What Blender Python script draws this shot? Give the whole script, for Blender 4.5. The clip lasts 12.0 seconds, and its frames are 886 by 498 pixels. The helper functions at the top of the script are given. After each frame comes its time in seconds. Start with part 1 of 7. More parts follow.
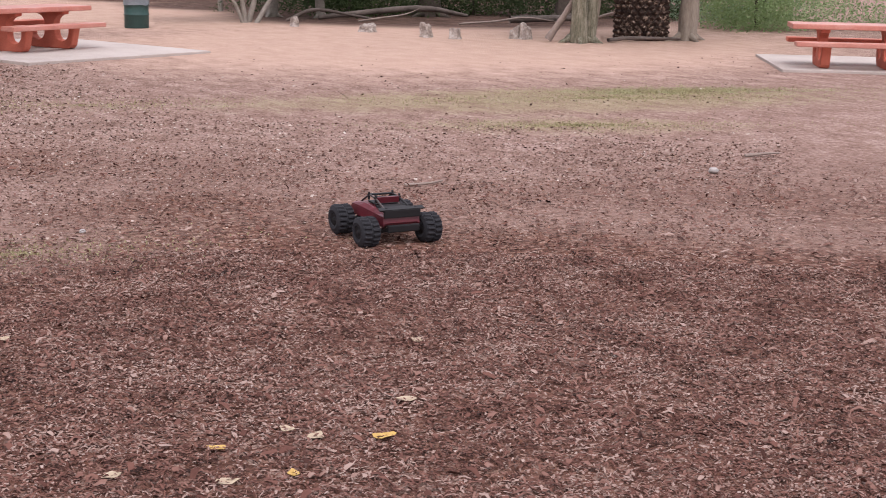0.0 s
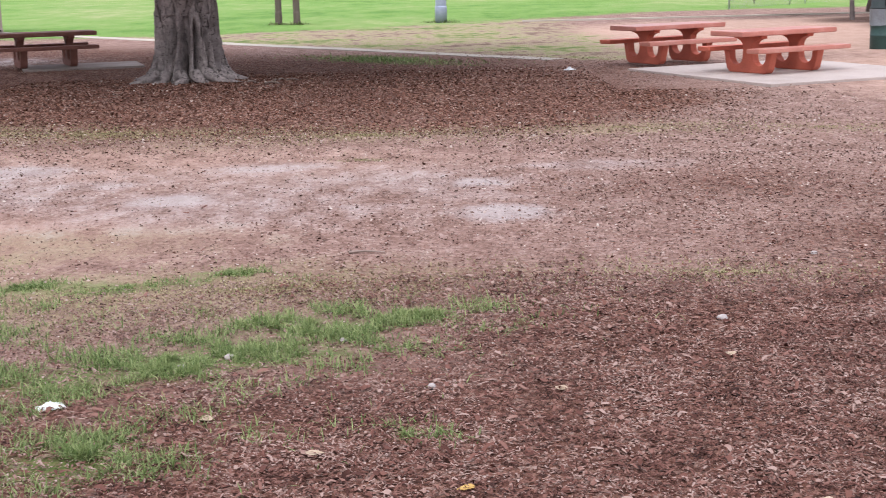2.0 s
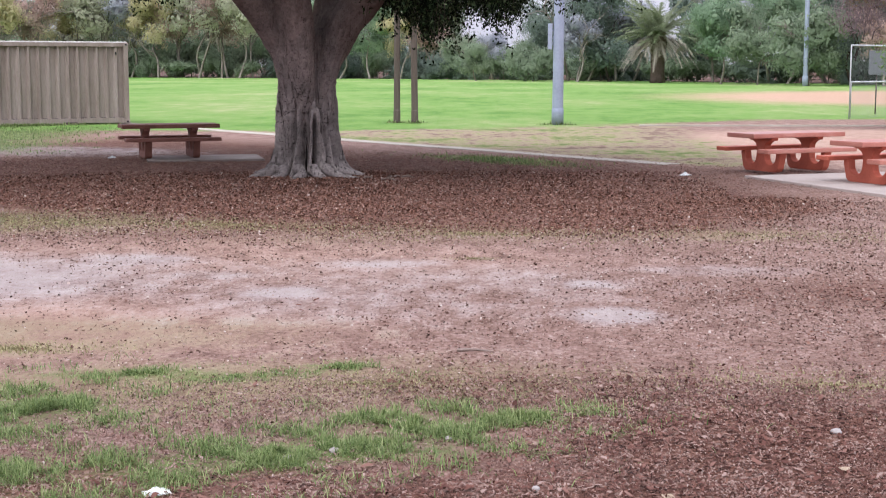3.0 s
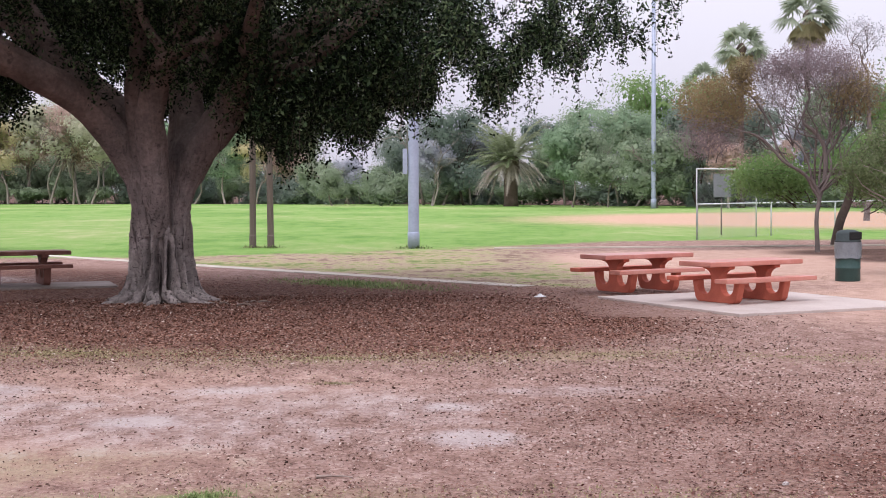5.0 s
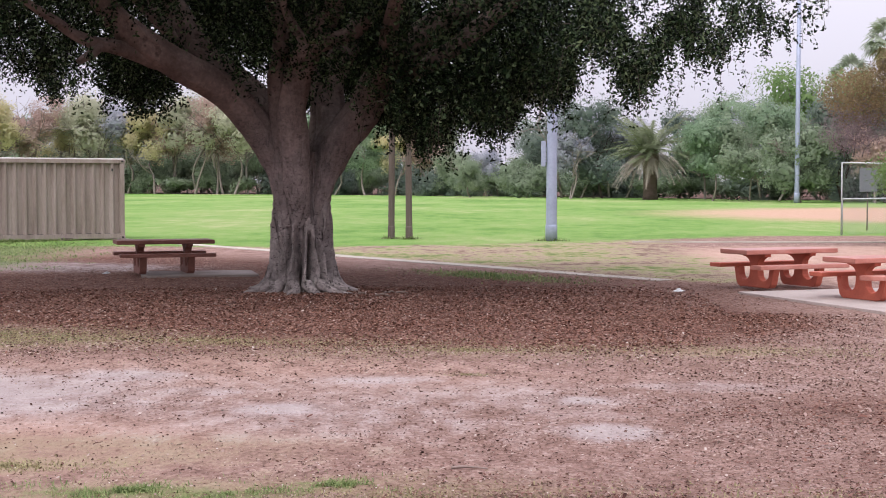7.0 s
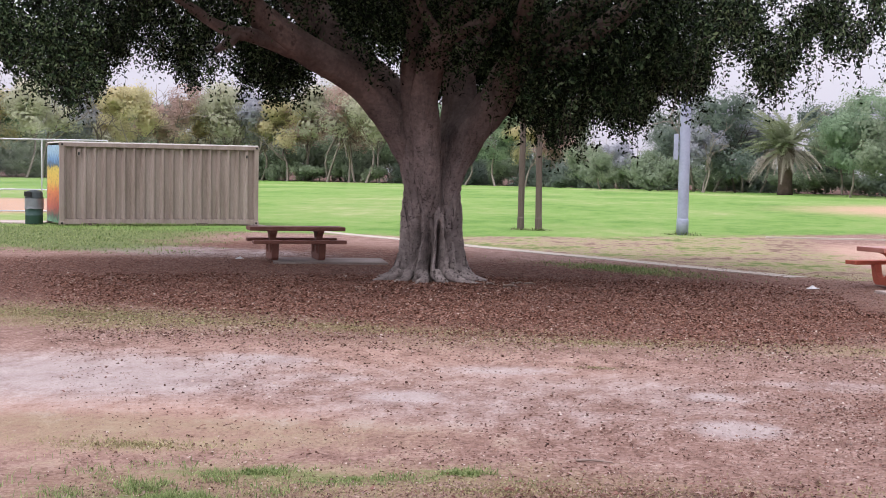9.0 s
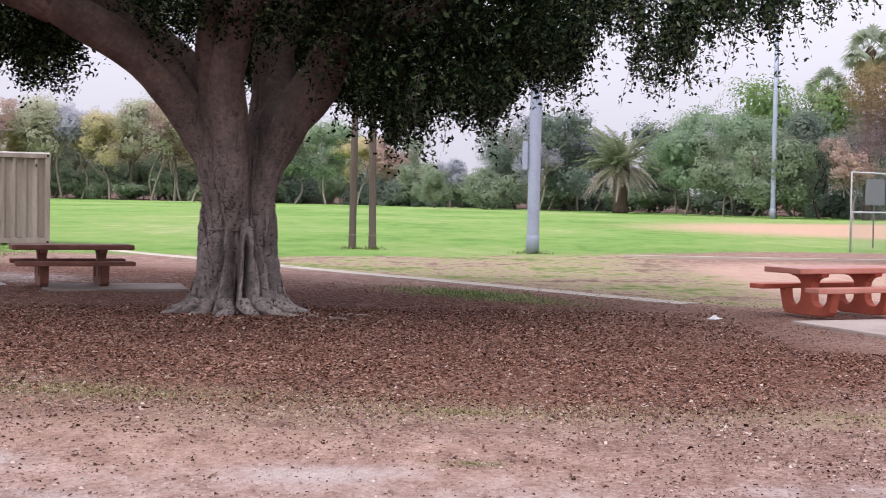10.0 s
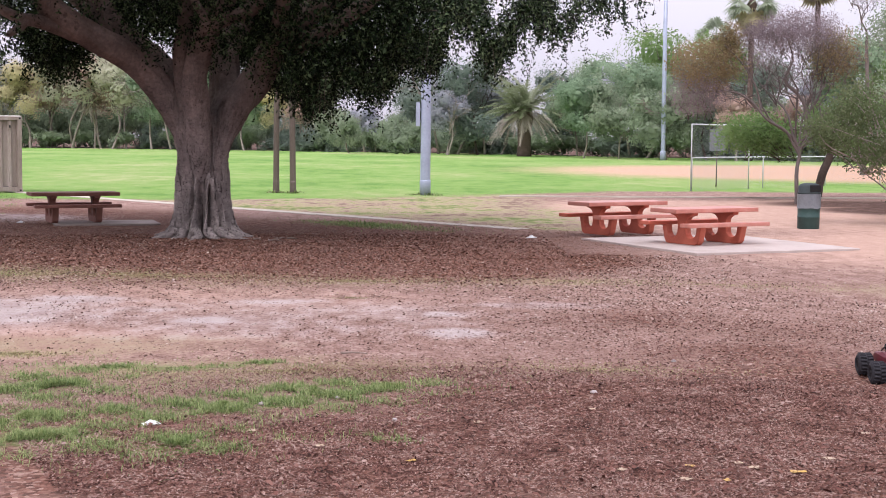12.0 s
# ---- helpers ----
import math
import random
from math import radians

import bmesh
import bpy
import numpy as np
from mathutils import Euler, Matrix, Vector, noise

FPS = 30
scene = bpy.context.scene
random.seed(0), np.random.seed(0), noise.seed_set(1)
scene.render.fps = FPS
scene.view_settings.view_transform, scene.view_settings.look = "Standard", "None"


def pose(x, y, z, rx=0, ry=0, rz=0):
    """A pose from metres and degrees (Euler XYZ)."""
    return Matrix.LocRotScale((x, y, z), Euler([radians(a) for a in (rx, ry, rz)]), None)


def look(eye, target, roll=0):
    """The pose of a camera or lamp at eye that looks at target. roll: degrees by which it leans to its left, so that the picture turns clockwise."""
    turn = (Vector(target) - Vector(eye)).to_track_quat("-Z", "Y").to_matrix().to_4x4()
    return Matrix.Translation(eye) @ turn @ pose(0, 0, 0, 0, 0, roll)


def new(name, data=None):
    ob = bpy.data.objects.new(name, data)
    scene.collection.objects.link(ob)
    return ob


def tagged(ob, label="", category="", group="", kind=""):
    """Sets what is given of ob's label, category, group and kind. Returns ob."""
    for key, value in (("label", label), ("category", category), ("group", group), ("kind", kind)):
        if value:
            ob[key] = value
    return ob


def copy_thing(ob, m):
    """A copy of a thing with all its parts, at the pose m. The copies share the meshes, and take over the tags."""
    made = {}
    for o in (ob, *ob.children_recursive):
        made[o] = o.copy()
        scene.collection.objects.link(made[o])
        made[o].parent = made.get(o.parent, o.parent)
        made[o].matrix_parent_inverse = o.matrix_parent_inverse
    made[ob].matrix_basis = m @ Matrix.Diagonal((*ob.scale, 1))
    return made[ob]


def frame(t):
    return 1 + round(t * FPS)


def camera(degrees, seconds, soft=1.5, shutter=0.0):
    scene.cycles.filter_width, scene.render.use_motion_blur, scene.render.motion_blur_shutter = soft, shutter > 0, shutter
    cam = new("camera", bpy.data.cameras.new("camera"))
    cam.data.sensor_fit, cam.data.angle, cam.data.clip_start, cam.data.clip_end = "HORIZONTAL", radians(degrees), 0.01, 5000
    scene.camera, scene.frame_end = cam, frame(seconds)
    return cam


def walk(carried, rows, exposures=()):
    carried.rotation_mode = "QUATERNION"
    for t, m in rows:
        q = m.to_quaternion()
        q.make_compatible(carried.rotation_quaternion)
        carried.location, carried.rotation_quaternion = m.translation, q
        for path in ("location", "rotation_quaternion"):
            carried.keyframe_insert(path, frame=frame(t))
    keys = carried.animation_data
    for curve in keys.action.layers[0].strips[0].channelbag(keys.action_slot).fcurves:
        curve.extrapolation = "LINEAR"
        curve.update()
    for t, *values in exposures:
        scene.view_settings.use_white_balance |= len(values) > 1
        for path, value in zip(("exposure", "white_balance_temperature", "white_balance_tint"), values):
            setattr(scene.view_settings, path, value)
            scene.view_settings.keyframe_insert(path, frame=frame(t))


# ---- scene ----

# ---------------------------------------------------------------- camera and path
cam = camera(34.15, 12.0, soft=0.5, shutter=0.14)

PATH = (
    # seconds, x, y, z, turn to the right, tilt up, roll
    (0.0, 0.00, 0.00, 1.95, 30.52, -12.10, 1.18),
    (0.5, 0.00, 0.00, 1.95, 25.08, -12.26, 1.00),
    (1.0, 0.00, 0.00, 1.95, 13.99, -12.22, 1.03),
    (1.5, 0.00, 0.00, 1.95, 6.56, -11.89, -0.49),
    (2.0, 0.00, 0.00, 1.95, 1.47, -11.22, -1.33),
    (2.5, 0.00, 0.00, 1.95, -2.21, -10.27, -0.72),
    (3.0, 0.00, 0.00, 1.95, -2.92, -7.23, 0.01),
    (3.5, 0.00, 0.00, 1.95, -1.67, -3.16, 0.13),
    (3.7, 0.00, 0.00, 1.95, -1.25, -2.18, 0.29),
    (5.5, 0.00, 0.00, 1.95, 3.45, -2.38, -0.52),
    (6.0, 0.00, 0.00, 1.95, 2.75, -2.35, -0.12),
    (6.5, 0.00, 0.00, 1.95, 0.00, -2.35, 0.00),
    (7.0, 0.00, 0.00, 1.95, -2.69, -2.63, 0.07),
    (7.5, 0.00, 0.00, 1.95, -4.97, -2.75, 0.40),
    (7.7, 0.00, 0.00, 1.95, -6.15, -2.80, 0.48),
    (9.3, 0.00, 0.00, 1.95, -7.82, -3.05, 0.95),
    (9.5, 0.00, 0.00, 1.95, -6.10, -2.79, 0.97),
    (9.7, 0.00, 0.10, 1.95, -4.17, -2.49, 1.35),
    (9.8, -0.22, 2.90, 1.83, -3.15, -2.36, 1.25),
    (10.0, -0.44, 5.50, 1.70, -1.16, -2.14, 1.01),
    (10.5, -0.23, 5.74, 1.71, -0.15, -2.71, 0.50),
    (11.0, 0.02, 4.44, 1.79, 0.71, -3.67, 0.31),
    (11.5, 0.08, 2.13, 1.85, 2.19, -4.06, 0.42),
    (11.75, 0.06, -2.10, 1.97, 2.17, -4.22, 0.44),
    (12.0, 0.05, -3.89, 2.05, 2.16, -4.37, 0.45),
)


def aim(x, y, z, turn, tilt, roll):
    a, b = radians(turn), radians(tilt)
    way = Vector((math.sin(a) * math.cos(b), math.cos(a) * math.cos(b), math.sin(b)))
    return look((x, y, z), Vector((x, y, z)) + way * 10, roll)


walk(cam, [(t, aim(*p)) for t, *p in PATH],
     [(0.0, 0.27, 6500, 10.5), (0.6, 0.26, 6450, 11), (1.5, 0.36, 6350, 10), (2.5, 0.41, 6250, 10), (3.5, 0.36, 6150, 12), (5.5, 0.31, 6450, 15), (9.5, 0.33, 6450, 15), (10.0, 0.36, 6450, 14), (10.8, 0.22, 6450, 15.5), (11.5, 0.20, 6400, 16), (12.0, 0.44, 6450, 16.5)])

# ---------------------------------------------------------------- sky and sun
world = bpy.data.worlds.new("overcast_sky")
scene.world = world
world.use_nodes = True
wn = world.node_tree.nodes
wl = world.node_tree.links
sky = wn.new("ShaderNodeTexSky")
sky.sky_type = "NISHITA"
sky.sun_disc = False
sky.sun_elevation = radians(52)
sky.sun_rotation = radians(200)
sky.air_density, sky.dust_density, sky.ozone_density = 1.0, 4.0, 1.0
grey = wn.new("ShaderNodeHueSaturation")
grey.inputs["Saturation"].default_value = 0.16
wl.new(sky.outputs[0], grey.inputs["Color"])
even = wn.new("ShaderNodeMix")          # an even cloud layer over the clear sky
even.data_type = "RGBA"
even.inputs[0].default_value = 0.75
even.inputs[7].default_value = (8.1, 7.97, 9.1, 1)
wl.new(grey.outputs[0], even.inputs[6])
# an overcast sky is brighter towards the zenith
wtc = wn.new("ShaderNodeTexCoord")
wsep = wn.new("ShaderNodeSeparateXYZ")
wl.new(wtc.outputs["Generated"], wsep.inputs[0])
wmap = wn.new("ShaderNodeMapRange")
wmap.inputs[3].default_value, wmap.inputs[4].default_value = 0.86, 2.25
wl.new(wsep.outputs[2], wmap.inputs[0])
wmul = wn.new("ShaderNodeVectorMath")
wmul.operation = "SCALE"
wl.new(even.outputs[2], wmul.inputs[0])
wl.new(wmap.outputs[0], wmul.inputs[3])
wl.new(wmul.outputs[0], wn["Background"].inputs[0])
wn["Background"].inputs[1].default_value = 0.10

sun = new("sun", bpy.data.lights.new("sun", "SUN"))
sun.data.energy, sun.data.angle, sun.data.color = 1.2, radians(28), (1.0, 0.95, 0.95)
sun.matrix_world = look((-12, -24, 40), (0, 0, 0))

rng = np.random.default_rng(7)


# ---------------------------------------------------------------- materials
def nodes_of(name):
    m = bpy.data.materials.new(name)
    m.use_nodes = True
    return m, m.node_tree.nodes, m.node_tree.links, m.node_tree.nodes["Principled BSDF"]


def noise_node(n, l, scale, detail=4.0, rough=0.6, vec=None):
    k = n.new("ShaderNodeTexNoise")
    k.inputs["Scale"].default_value, k.inputs["Detail"].default_value, k.inputs["Roughness"].default_value = scale, detail, rough
    if vec is not None:
        l.new(vec, k.inputs["Vector"])
    return k.outputs[0]


def ramp_node(n, l, fac, stops):
    r = n.new("ShaderNodeValToRGB")
    while len(r.color_ramp.elements) < len(stops):
        r.color_ramp.elements.new(0.5)
    for e, (p, c) in zip(r.color_ramp.elements, stops):
        e.position, e.color = p, (*c, 1)
    l.new(fac, r.inputs[0])
    return r.outputs[0]


def mix_node(n, l, fac, a, b, mode="MIX"):
    k = n.new("ShaderNodeMix")
    k.data_type, k.blend_type = "RGBA", mode
    for sock, v in ((k.inputs[0], fac), (k.inputs[6], a), (k.inputs[7], b)):
        if isinstance(v, (int, float)):
            sock.default_value = v
        elif isinstance(v, tuple):
            sock.default_value = (*v, 1)
        else:
            l.new(v, sock)
    return k.outputs[2]


def math_node(n, l, op, a, b=0.0, clamp=False):
    k = n.new("ShaderNodeMath")
    k.operation, k.use_clamp = op, clamp
    for sock, v in zip(k.inputs, (a, b)):
        if isinstance(v, (int, float)):
            sock.default_value = v
        else:
            l.new(v, sock)
    return k.outputs[0]


def bump_node(n, l, bsdf, height, strength=0.4, dist=0.02):
    b = n.new("ShaderNodeBump")
    b.inputs["Strength"].default_value, b.inputs["Distance"].default_value = strength, dist
    l.new(height, b.inputs["Height"])
    l.new(b.outputs[0], bsdf.inputs["Normal"])


def place_node(n):
    tc = n.new("ShaderNodeTexCoord")
    return tc.outputs["Object"]


def surface(name, stops, rough=0.8, big=1.5, fine=30.0, bump=0.3, dist=0.01, metal=0.0, stretch=None, spec=0.3):
    """A grained surface: colours over coarse and fine noise, relief by the fine noise."""
    m, n, l, b = nodes_of(name)
    vec = place_node(n)
    if stretch:
        mp = n.new("ShaderNodeMapping")
        mp.inputs["Scale"].default_value = stretch
        l.new(vec, mp.inputs[0])
        vec = mp.outputs[0]
    a = noise_node(n, l, big, 5.0, 0.6, vec)
    f = noise_node(n, l, fine, 5.0, 0.65, vec)
    both = math_node(n, l, "ADD", math_node(n, l, "MULTIPLY", a, 0.6), math_node(n, l, "MULTIPLY", f, 0.4))
    col = ramp_node(n, l, both, stops)
    l.new(col, b.inputs["Base Color"])
    b.inputs["Roughness"].default_value, b.inputs["Metallic"].default_value = rough, metal
    b.inputs["Specular IOR Level"].default_value = spec
    bump_node(n, l, b, f, bump, dist)
    return m


def leafy(name, stops, rough=0.5, through_light=0.25, spec=0.3, patch=(0.6, 0.4, 0.6)):
    """Leaves or blades: each loose face has its own tone, some light passes through."""
    m, n, l, b = nodes_of(name)
    geo = n.new("ShaderNodeNewGeometry")
    oi = n.new("ShaderNodeObjectInfo")
    vec = place_node(n)
    big = noise_node(n, l, patch[2], 3.0, 0.5, vec)
    v = math_node(n, l, "ADD", math_node(n, l, "MULTIPLY", geo.outputs["Random Per Island"], patch[0]),
                  math_node(n, l, "MULTIPLY", big, patch[1]))
    v = math_node(n, l, "ADD", v, math_node(n, l, "MULTIPLY", math_node(n, l, "SUBTRACT", oi.outputs["Random"], 0.5), 0.15), True)
    col = ramp_node(n, l, v, stops)
    l.new(col, b.inputs["Base Color"])
    b.inputs["Roughness"].default_value = rough
    b.inputs["Specular IOR Level"].default_value = spec
    tr = n.new("ShaderNodeBsdfTranslucent")
    l.new(col, tr.inputs[0])
    mx = n.new("ShaderNodeMixShader")
    mx.inputs[0].default_value = through_light
    l.new(b.outputs[0], mx.inputs[1])
    l.new(tr.outputs[0], mx.inputs[2])
    l.new(mx.outputs[0], n["Material Output"].inputs[0])
    return m


def fig_bark(name, grey, brown):
    """Smooth fig bark: grey and scarred low on the trunk, browner and plainer on the limbs, whose tone also holds crown
    shade.
    """
    m, n, l, b = nodes_of(name)
    vec = place_node(n)

    def stretched(sx, sz, scale, detail=4.0):
        mp = n.new("ShaderNodeMapping")
        mp.inputs["Scale"].default_value = (sx, sx, sz)
        l.new(vec, mp.inputs[0])
        return noise_node(n, l, scale, detail, 0.65, mp.outputs[0])

    def step(v, lo, hi):
        r = n.new("ShaderNodeMapRange")
        r.inputs[1].default_value, r.inputs[2].default_value = lo, hi
        l.new(v, r.inputs[0])
        return r.outputs[0]

    blotch = noise_node(n, l, 1.7, 5.0, 0.6, vec)
    fine = noise_node(n, l, 14.0, 4.0, 0.6, vec)
    dash = stretched(1.0, 1.8, 19.0, 3.0)
    crack = stretched(3.2, 0.30, 5.0, 3.0)
    spot = noise_node(n, l, 5.5, 3.0, 0.6, vec)
    sepz = n.new("ShaderNodeSeparateXYZ")
    l.new(vec, sepz.inputs[0])
    low_bark = step(math_node(n, l, "ADD", sepz.outputs[2], math_node(n, l, "MULTIPLY", blotch, 1.6)), 4.5, 1.9)
    tone = math_node(n, l, "ADD", math_node(n, l, "MULTIPLY", blotch, 0.65), math_node(n, l, "MULTIPLY", fine, 0.35))

    def tones(c):
        return ramp_node(n, l, tone, [(0.36, tuple(x * 0.62 for x in c)), (0.5, c), (0.62, tuple(min(1, x * 1.5) for x in c))])

    col = mix_node(n, l, low_bark, tones(brown), tones(grey))
    d = math_node(n, l, "MULTIPLY", math_node(n, l, "MAXIMUM", step(dash, 0.585, 0.66), math_node(n, l, "MULTIPLY", step(crack, 0.56, 0.66), 1.0)), math_node(n, l, "MULTIPLY", low_bark, step(noise_node(n, l, 2.6, 3.0, 0.6, vec), 0.28, 0.50)))
    d = math_node(n, l, "MAXIMUM", d, math_node(n, l, "MULTIPLY", step(spot, 0.62, 0.70), 0.6))
    col = mix_node(n, l, math_node(n, l, "MULTIPLY", d, 0.80), col, (0.030, 0.023, 0.021))
    l.new(col, b.inputs["Base Color"])
    b.inputs["Roughness"].default_value = 0.9
    b.inputs["Specular IOR Level"].default_value = 0.2
    h = math_node(n, l, "SUBTRACT", math_node(n, l, "ADD", blotch, math_node(n, l, "MULTIPLY", fine, 0.25)), math_node(n, l, "MULTIPLY", d, 0.5))
    bump_node(n, l, b, h, 0.9, 0.06)
    return m


def ground_material():
    m, n, l, b = nodes_of("park_ground")
    vec = place_node(n)
    n0 = noise_node(n, l, 0.06, 4.0, 0.6, vec)
    n1 = noise_node(n, l, 0.35, 5.0, 0.6, vec)
    long = n.new("ShaderNodeMapping")
    long.inputs["Scale"].default_value = (1.0, 0.5, 1.0)
    l.new(vec, long.inputs[0])
    long = long.outputs[0]
    n2 = noise_node(n, l, 3.2, 5.0, 0.65, long)
    n3 = noise_node(n, l, 26.0, 4.0, 0.7, long)
    n4 = noise_node(n, l, 80.0, 3.0, 0.7, long)
    vor = n.new("ShaderNodeTexVoronoi")
    vor.inputs["Scale"].default_value = 30.0
    l.new(vec, vor.inputs["Vector"])
    sep = n.new("ShaderNodeSeparateColor")
    l.new(vor.outputs["Color"], sep.inputs[0])
    vor2 = n.new("ShaderNodeTexVoronoi")
    vor2.inputs["Scale"].default_value = 11.0
    l.new(vec, vor2.inputs["Vector"])
    sep2 = n.new("ShaderNodeSeparateColor")
    l.new(vor2.outputs["Color"], sep2.inputs[0])

    def mask(attr, soft=0.5, lo=0.42, hi=0.58):
        at = n.new("ShaderNodeAttribute")
        at.attribute_name = attr
        w = math_node(n, l, "ADD", math_node(n, l, "MULTIPLY", n2, 0.45), math_node(n, l, "ADD", math_node(n, l, "MULTIPLY", n3, 0.25), math_node(n, l, "MULTIPLY", n1, 0.30)))
        v = math_node(n, l, "ADD", at.outputs["Fac"], math_node(n, l, "MULTIPLY", math_node(n, l, "SUBTRACT", w, 0.5), soft))
        r = n.new("ShaderNodeMapRange")
        r.interpolation_type = "SMOOTHSTEP"
        r.inputs[1].default_value, r.inputs[2].default_value = lo, hi
        l.new(v, r.inputs[0])
        return r.outputs[0]

    speck = math_node(n, l, "ADD", math_node(n, l, "MULTIPLY", n4, 0.18), math_node(n, l, "ADD", math_node(n, l, "MULTIPLY", n3, 0.30), math_node(n, l, "MULTIPLY", n2, 0.52)))
    grain = math_node(n, l, "ADD", math_node(n, l, "MULTIPLY", speck, 0.84), math_node(n, l, "MULTIPLY", sep.outputs[1], 0.16))
    dirt = ramp_node(n, l, grain, [(0.33, (0.135, 0.078, 0.060)), (0.43, (0.245, 0.150, 0.120)), (0.53, (0.315, 0.203, 0.167)), (0.66, (0.47, 0.345, 0.300))])
    tufts = math_node(n, l, "ADD", math_node(n, l, "MULTIPLY", n1, 0.55), math_node(n, l, "MULTIPLY", n2, 0.45))
    verge = ramp_node(n, l, tufts, [(0.40, (0.19, 0.125, 0.095)), (0.45, (0.31, 0.225, 0.165)), (0.50, (0.38, 0.32, 0.205)), (0.54, (0.29, 0.285, 0.130)), (0.60, (0.15, 0.205, 0.065))])
    mulch = ramp_node(n, l, sep.outputs[0], [(0.0, (0.040, 0.018, 0.012)), (0.50, (0.180, 0.080, 0.056)), (0.82, (0.290, 0.160, 0.118)), (1.0, (0.46, 0.325, 0.265))])
    mulch = mix_node(n, l, 0.35, mulch, ramp_node(n, l, n2, [(0.35, (0.066, 0.029, 0.021)), (0.65, (0.195, 0.104, 0.079))]))
    dust = ramp_node(n, l, speck, [(0.3, (0.35, 0.28, 0.26)), (0.62, (0.50, 0.435, 0.415))])
    dry = ramp_node(n, l, speck, [(0.32, (0.19, 0.135, 0.085)), (0.5, (0.31, 0.235, 0.15)), (0.68, (0.41, 0.34, 0.23))])
    green = ramp_node(n, l, speck, [(0.32, (0.05, 0.09, 0.02)), (0.55, (0.12, 0.20, 0.05)), (0.7, (0.22, 0.24, 0.09))])
    field = n.new("ShaderNodeMapping")
    field.inputs["Scale"].default_value = (1.0, 0.40, 1.0)
    l.new(vec, field.inputs[0])
    la = noise_node(n, l, 0.09, 2.0, 0.5, field.outputs[0])
    lb = noise_node(n, l, 0.8, 5.0, 0.65, field.outputs[0])
    lawn = ramp_node(n, l, math_node(n, l, "ADD", math_node(n, l, "MULTIPLY", la, 0.50), math_node(n, l, "ADD", math_node(n, l, "MULTIPLY", lb, 0.36), math_node(n, l, "MULTIPLY", n2, 0.14))),
                     [(0.40, (0.118, 0.238, 0.050)), (0.48, (0.182, 0.315, 0.076)), (0.55, (0.240, 0.335, 0.110)), (0.64, (0.360, 0.385, 0.185))])
    red = ramp_node(n, l, speck, [(0.3, (0.41, 0.26, 0.195)), (0.55, (0.53, 0.36, 0.285)), (0.75, (0.62, 0.45, 0.37))])
    inf = ramp_node(n, l, speck, [(0.3, (0.47, 0.28, 0.20)), (0.7, (0.60, 0.40, 0.30))])
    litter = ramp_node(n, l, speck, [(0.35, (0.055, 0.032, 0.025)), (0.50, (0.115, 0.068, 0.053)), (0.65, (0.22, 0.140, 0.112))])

    col = dirt
    col = mix_node(n, l, mask("red", 1.1, 0.22, 0.80), col, red)
    col = mix_node(n, l, math_node(n, l, "MULTIPLY", mask("dry", 1.8, 0.36, 0.75), 0.85), col, dry)
    col = mix_node(n, l, mask("mulch", 1.7, 0.30, 0.74), col, mulch)
    col = mix_node(n, l, math_node(n, l, "MULTIPLY", mask("dust", 1.9, 0.32, 0.98), 0.88), col, dust)
    col = mix_node(n, l, math_node(n, l, "MULTIPLY", mask("grass", 1.8, 0.38, 0.8), 0.8), col, green)
    col = mix_node(n, l, mask("verge", 0.9, 0.36, 0.64), col, verge)
    col = mix_node(n, l, mask("lawn", 1.2, 0.34, 0.70), col, lawn)
    col = mix_node(n, l, math_node(n, l, "MULTIPLY", mask("infield", 0.5, 0.30, 0.74), 0.92), col, inf)
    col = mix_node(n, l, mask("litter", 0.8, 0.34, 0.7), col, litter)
    # scattered pale crumbs and dark bits
    pale = n.new("ShaderNodeMapRange")
    pale.inputs[1].default_value, pale.inputs[2].default_value = 0.955, 0.965
    l.new(sep2.outputs[0], pale.inputs[0])
    near = n.new("ShaderNodeMapRange")
    near.inputs[1].default_value, near.inputs[2].default_value = 0.16, 0.10
    l.new(vor2.outputs["Distance"], near.inputs[0])
    col = mix_node(n, l, math_node(n, l, "MULTIPLY", pale.outputs[0], math_node(n, l, "MULTIPLY", near.outputs[0], 0.55)), col, (0.55, 0.5, 0.45))
    l.new(col, b.inputs["Base Color"])
    b.inputs["Roughness"].default_value = 0.95
    b.inputs["Specular IOR Level"].default_value = 0.12
    lumps = noise_node(n, l, 8.5, 4.0, 0.6, vec)
    h = math_node(n, l, "ADD", math_node(n, l, "ADD", math_node(n, l, "MULTIPLY", n3, 0.6), math_node(n, l, "MULTIPLY", n4, 0.4)), math_node(n, l, "MULTIPLY", lumps, 1.1))
    bump_node(n, l, b, h, 1.0, 0.05)
    return m


M_ground = ground_material()
# darkest tones also stand in for the shaded gaps between chips
M_chip = leafy("wood_chip", [(0.38, (0.018, 0.008, 0.006)), (0.52, (0.072, 0.030, 0.023)), (0.73, (0.145, 0.066, 0.051)), (0.92, (0.208, 0.112, 0.089)), (0.998, (0.31, 0.215, 0.182))], 0.85, 0.0, 0.12, (0.54, 0.86, 2.4))
M_crumb = leafy("leaf_crumb", [(0.06, (0.085, 0.050, 0.042)), (0.30, (0.185, 0.112, 0.092)), (0.60, (0.275, 0.180, 0.150)), (0.88, (0.335, 0.235, 0.20)), (0.99, (0.46, 0.38, 0.345))], 0.85, 0.0, 0.15, (0.9, 0.1, 0.6))
M_clod = leafy("dark_leaf_curl", [(0.10, (0.045, 0.024, 0.018)), (0.40, (0.105, 0.058, 0.044)), (0.70, (0.185, 0.110, 0.088)), (0.95, (0.29, 0.195, 0.160))], 0.9, 0.0, 0.1, (0.8, 0.2, 0.8))
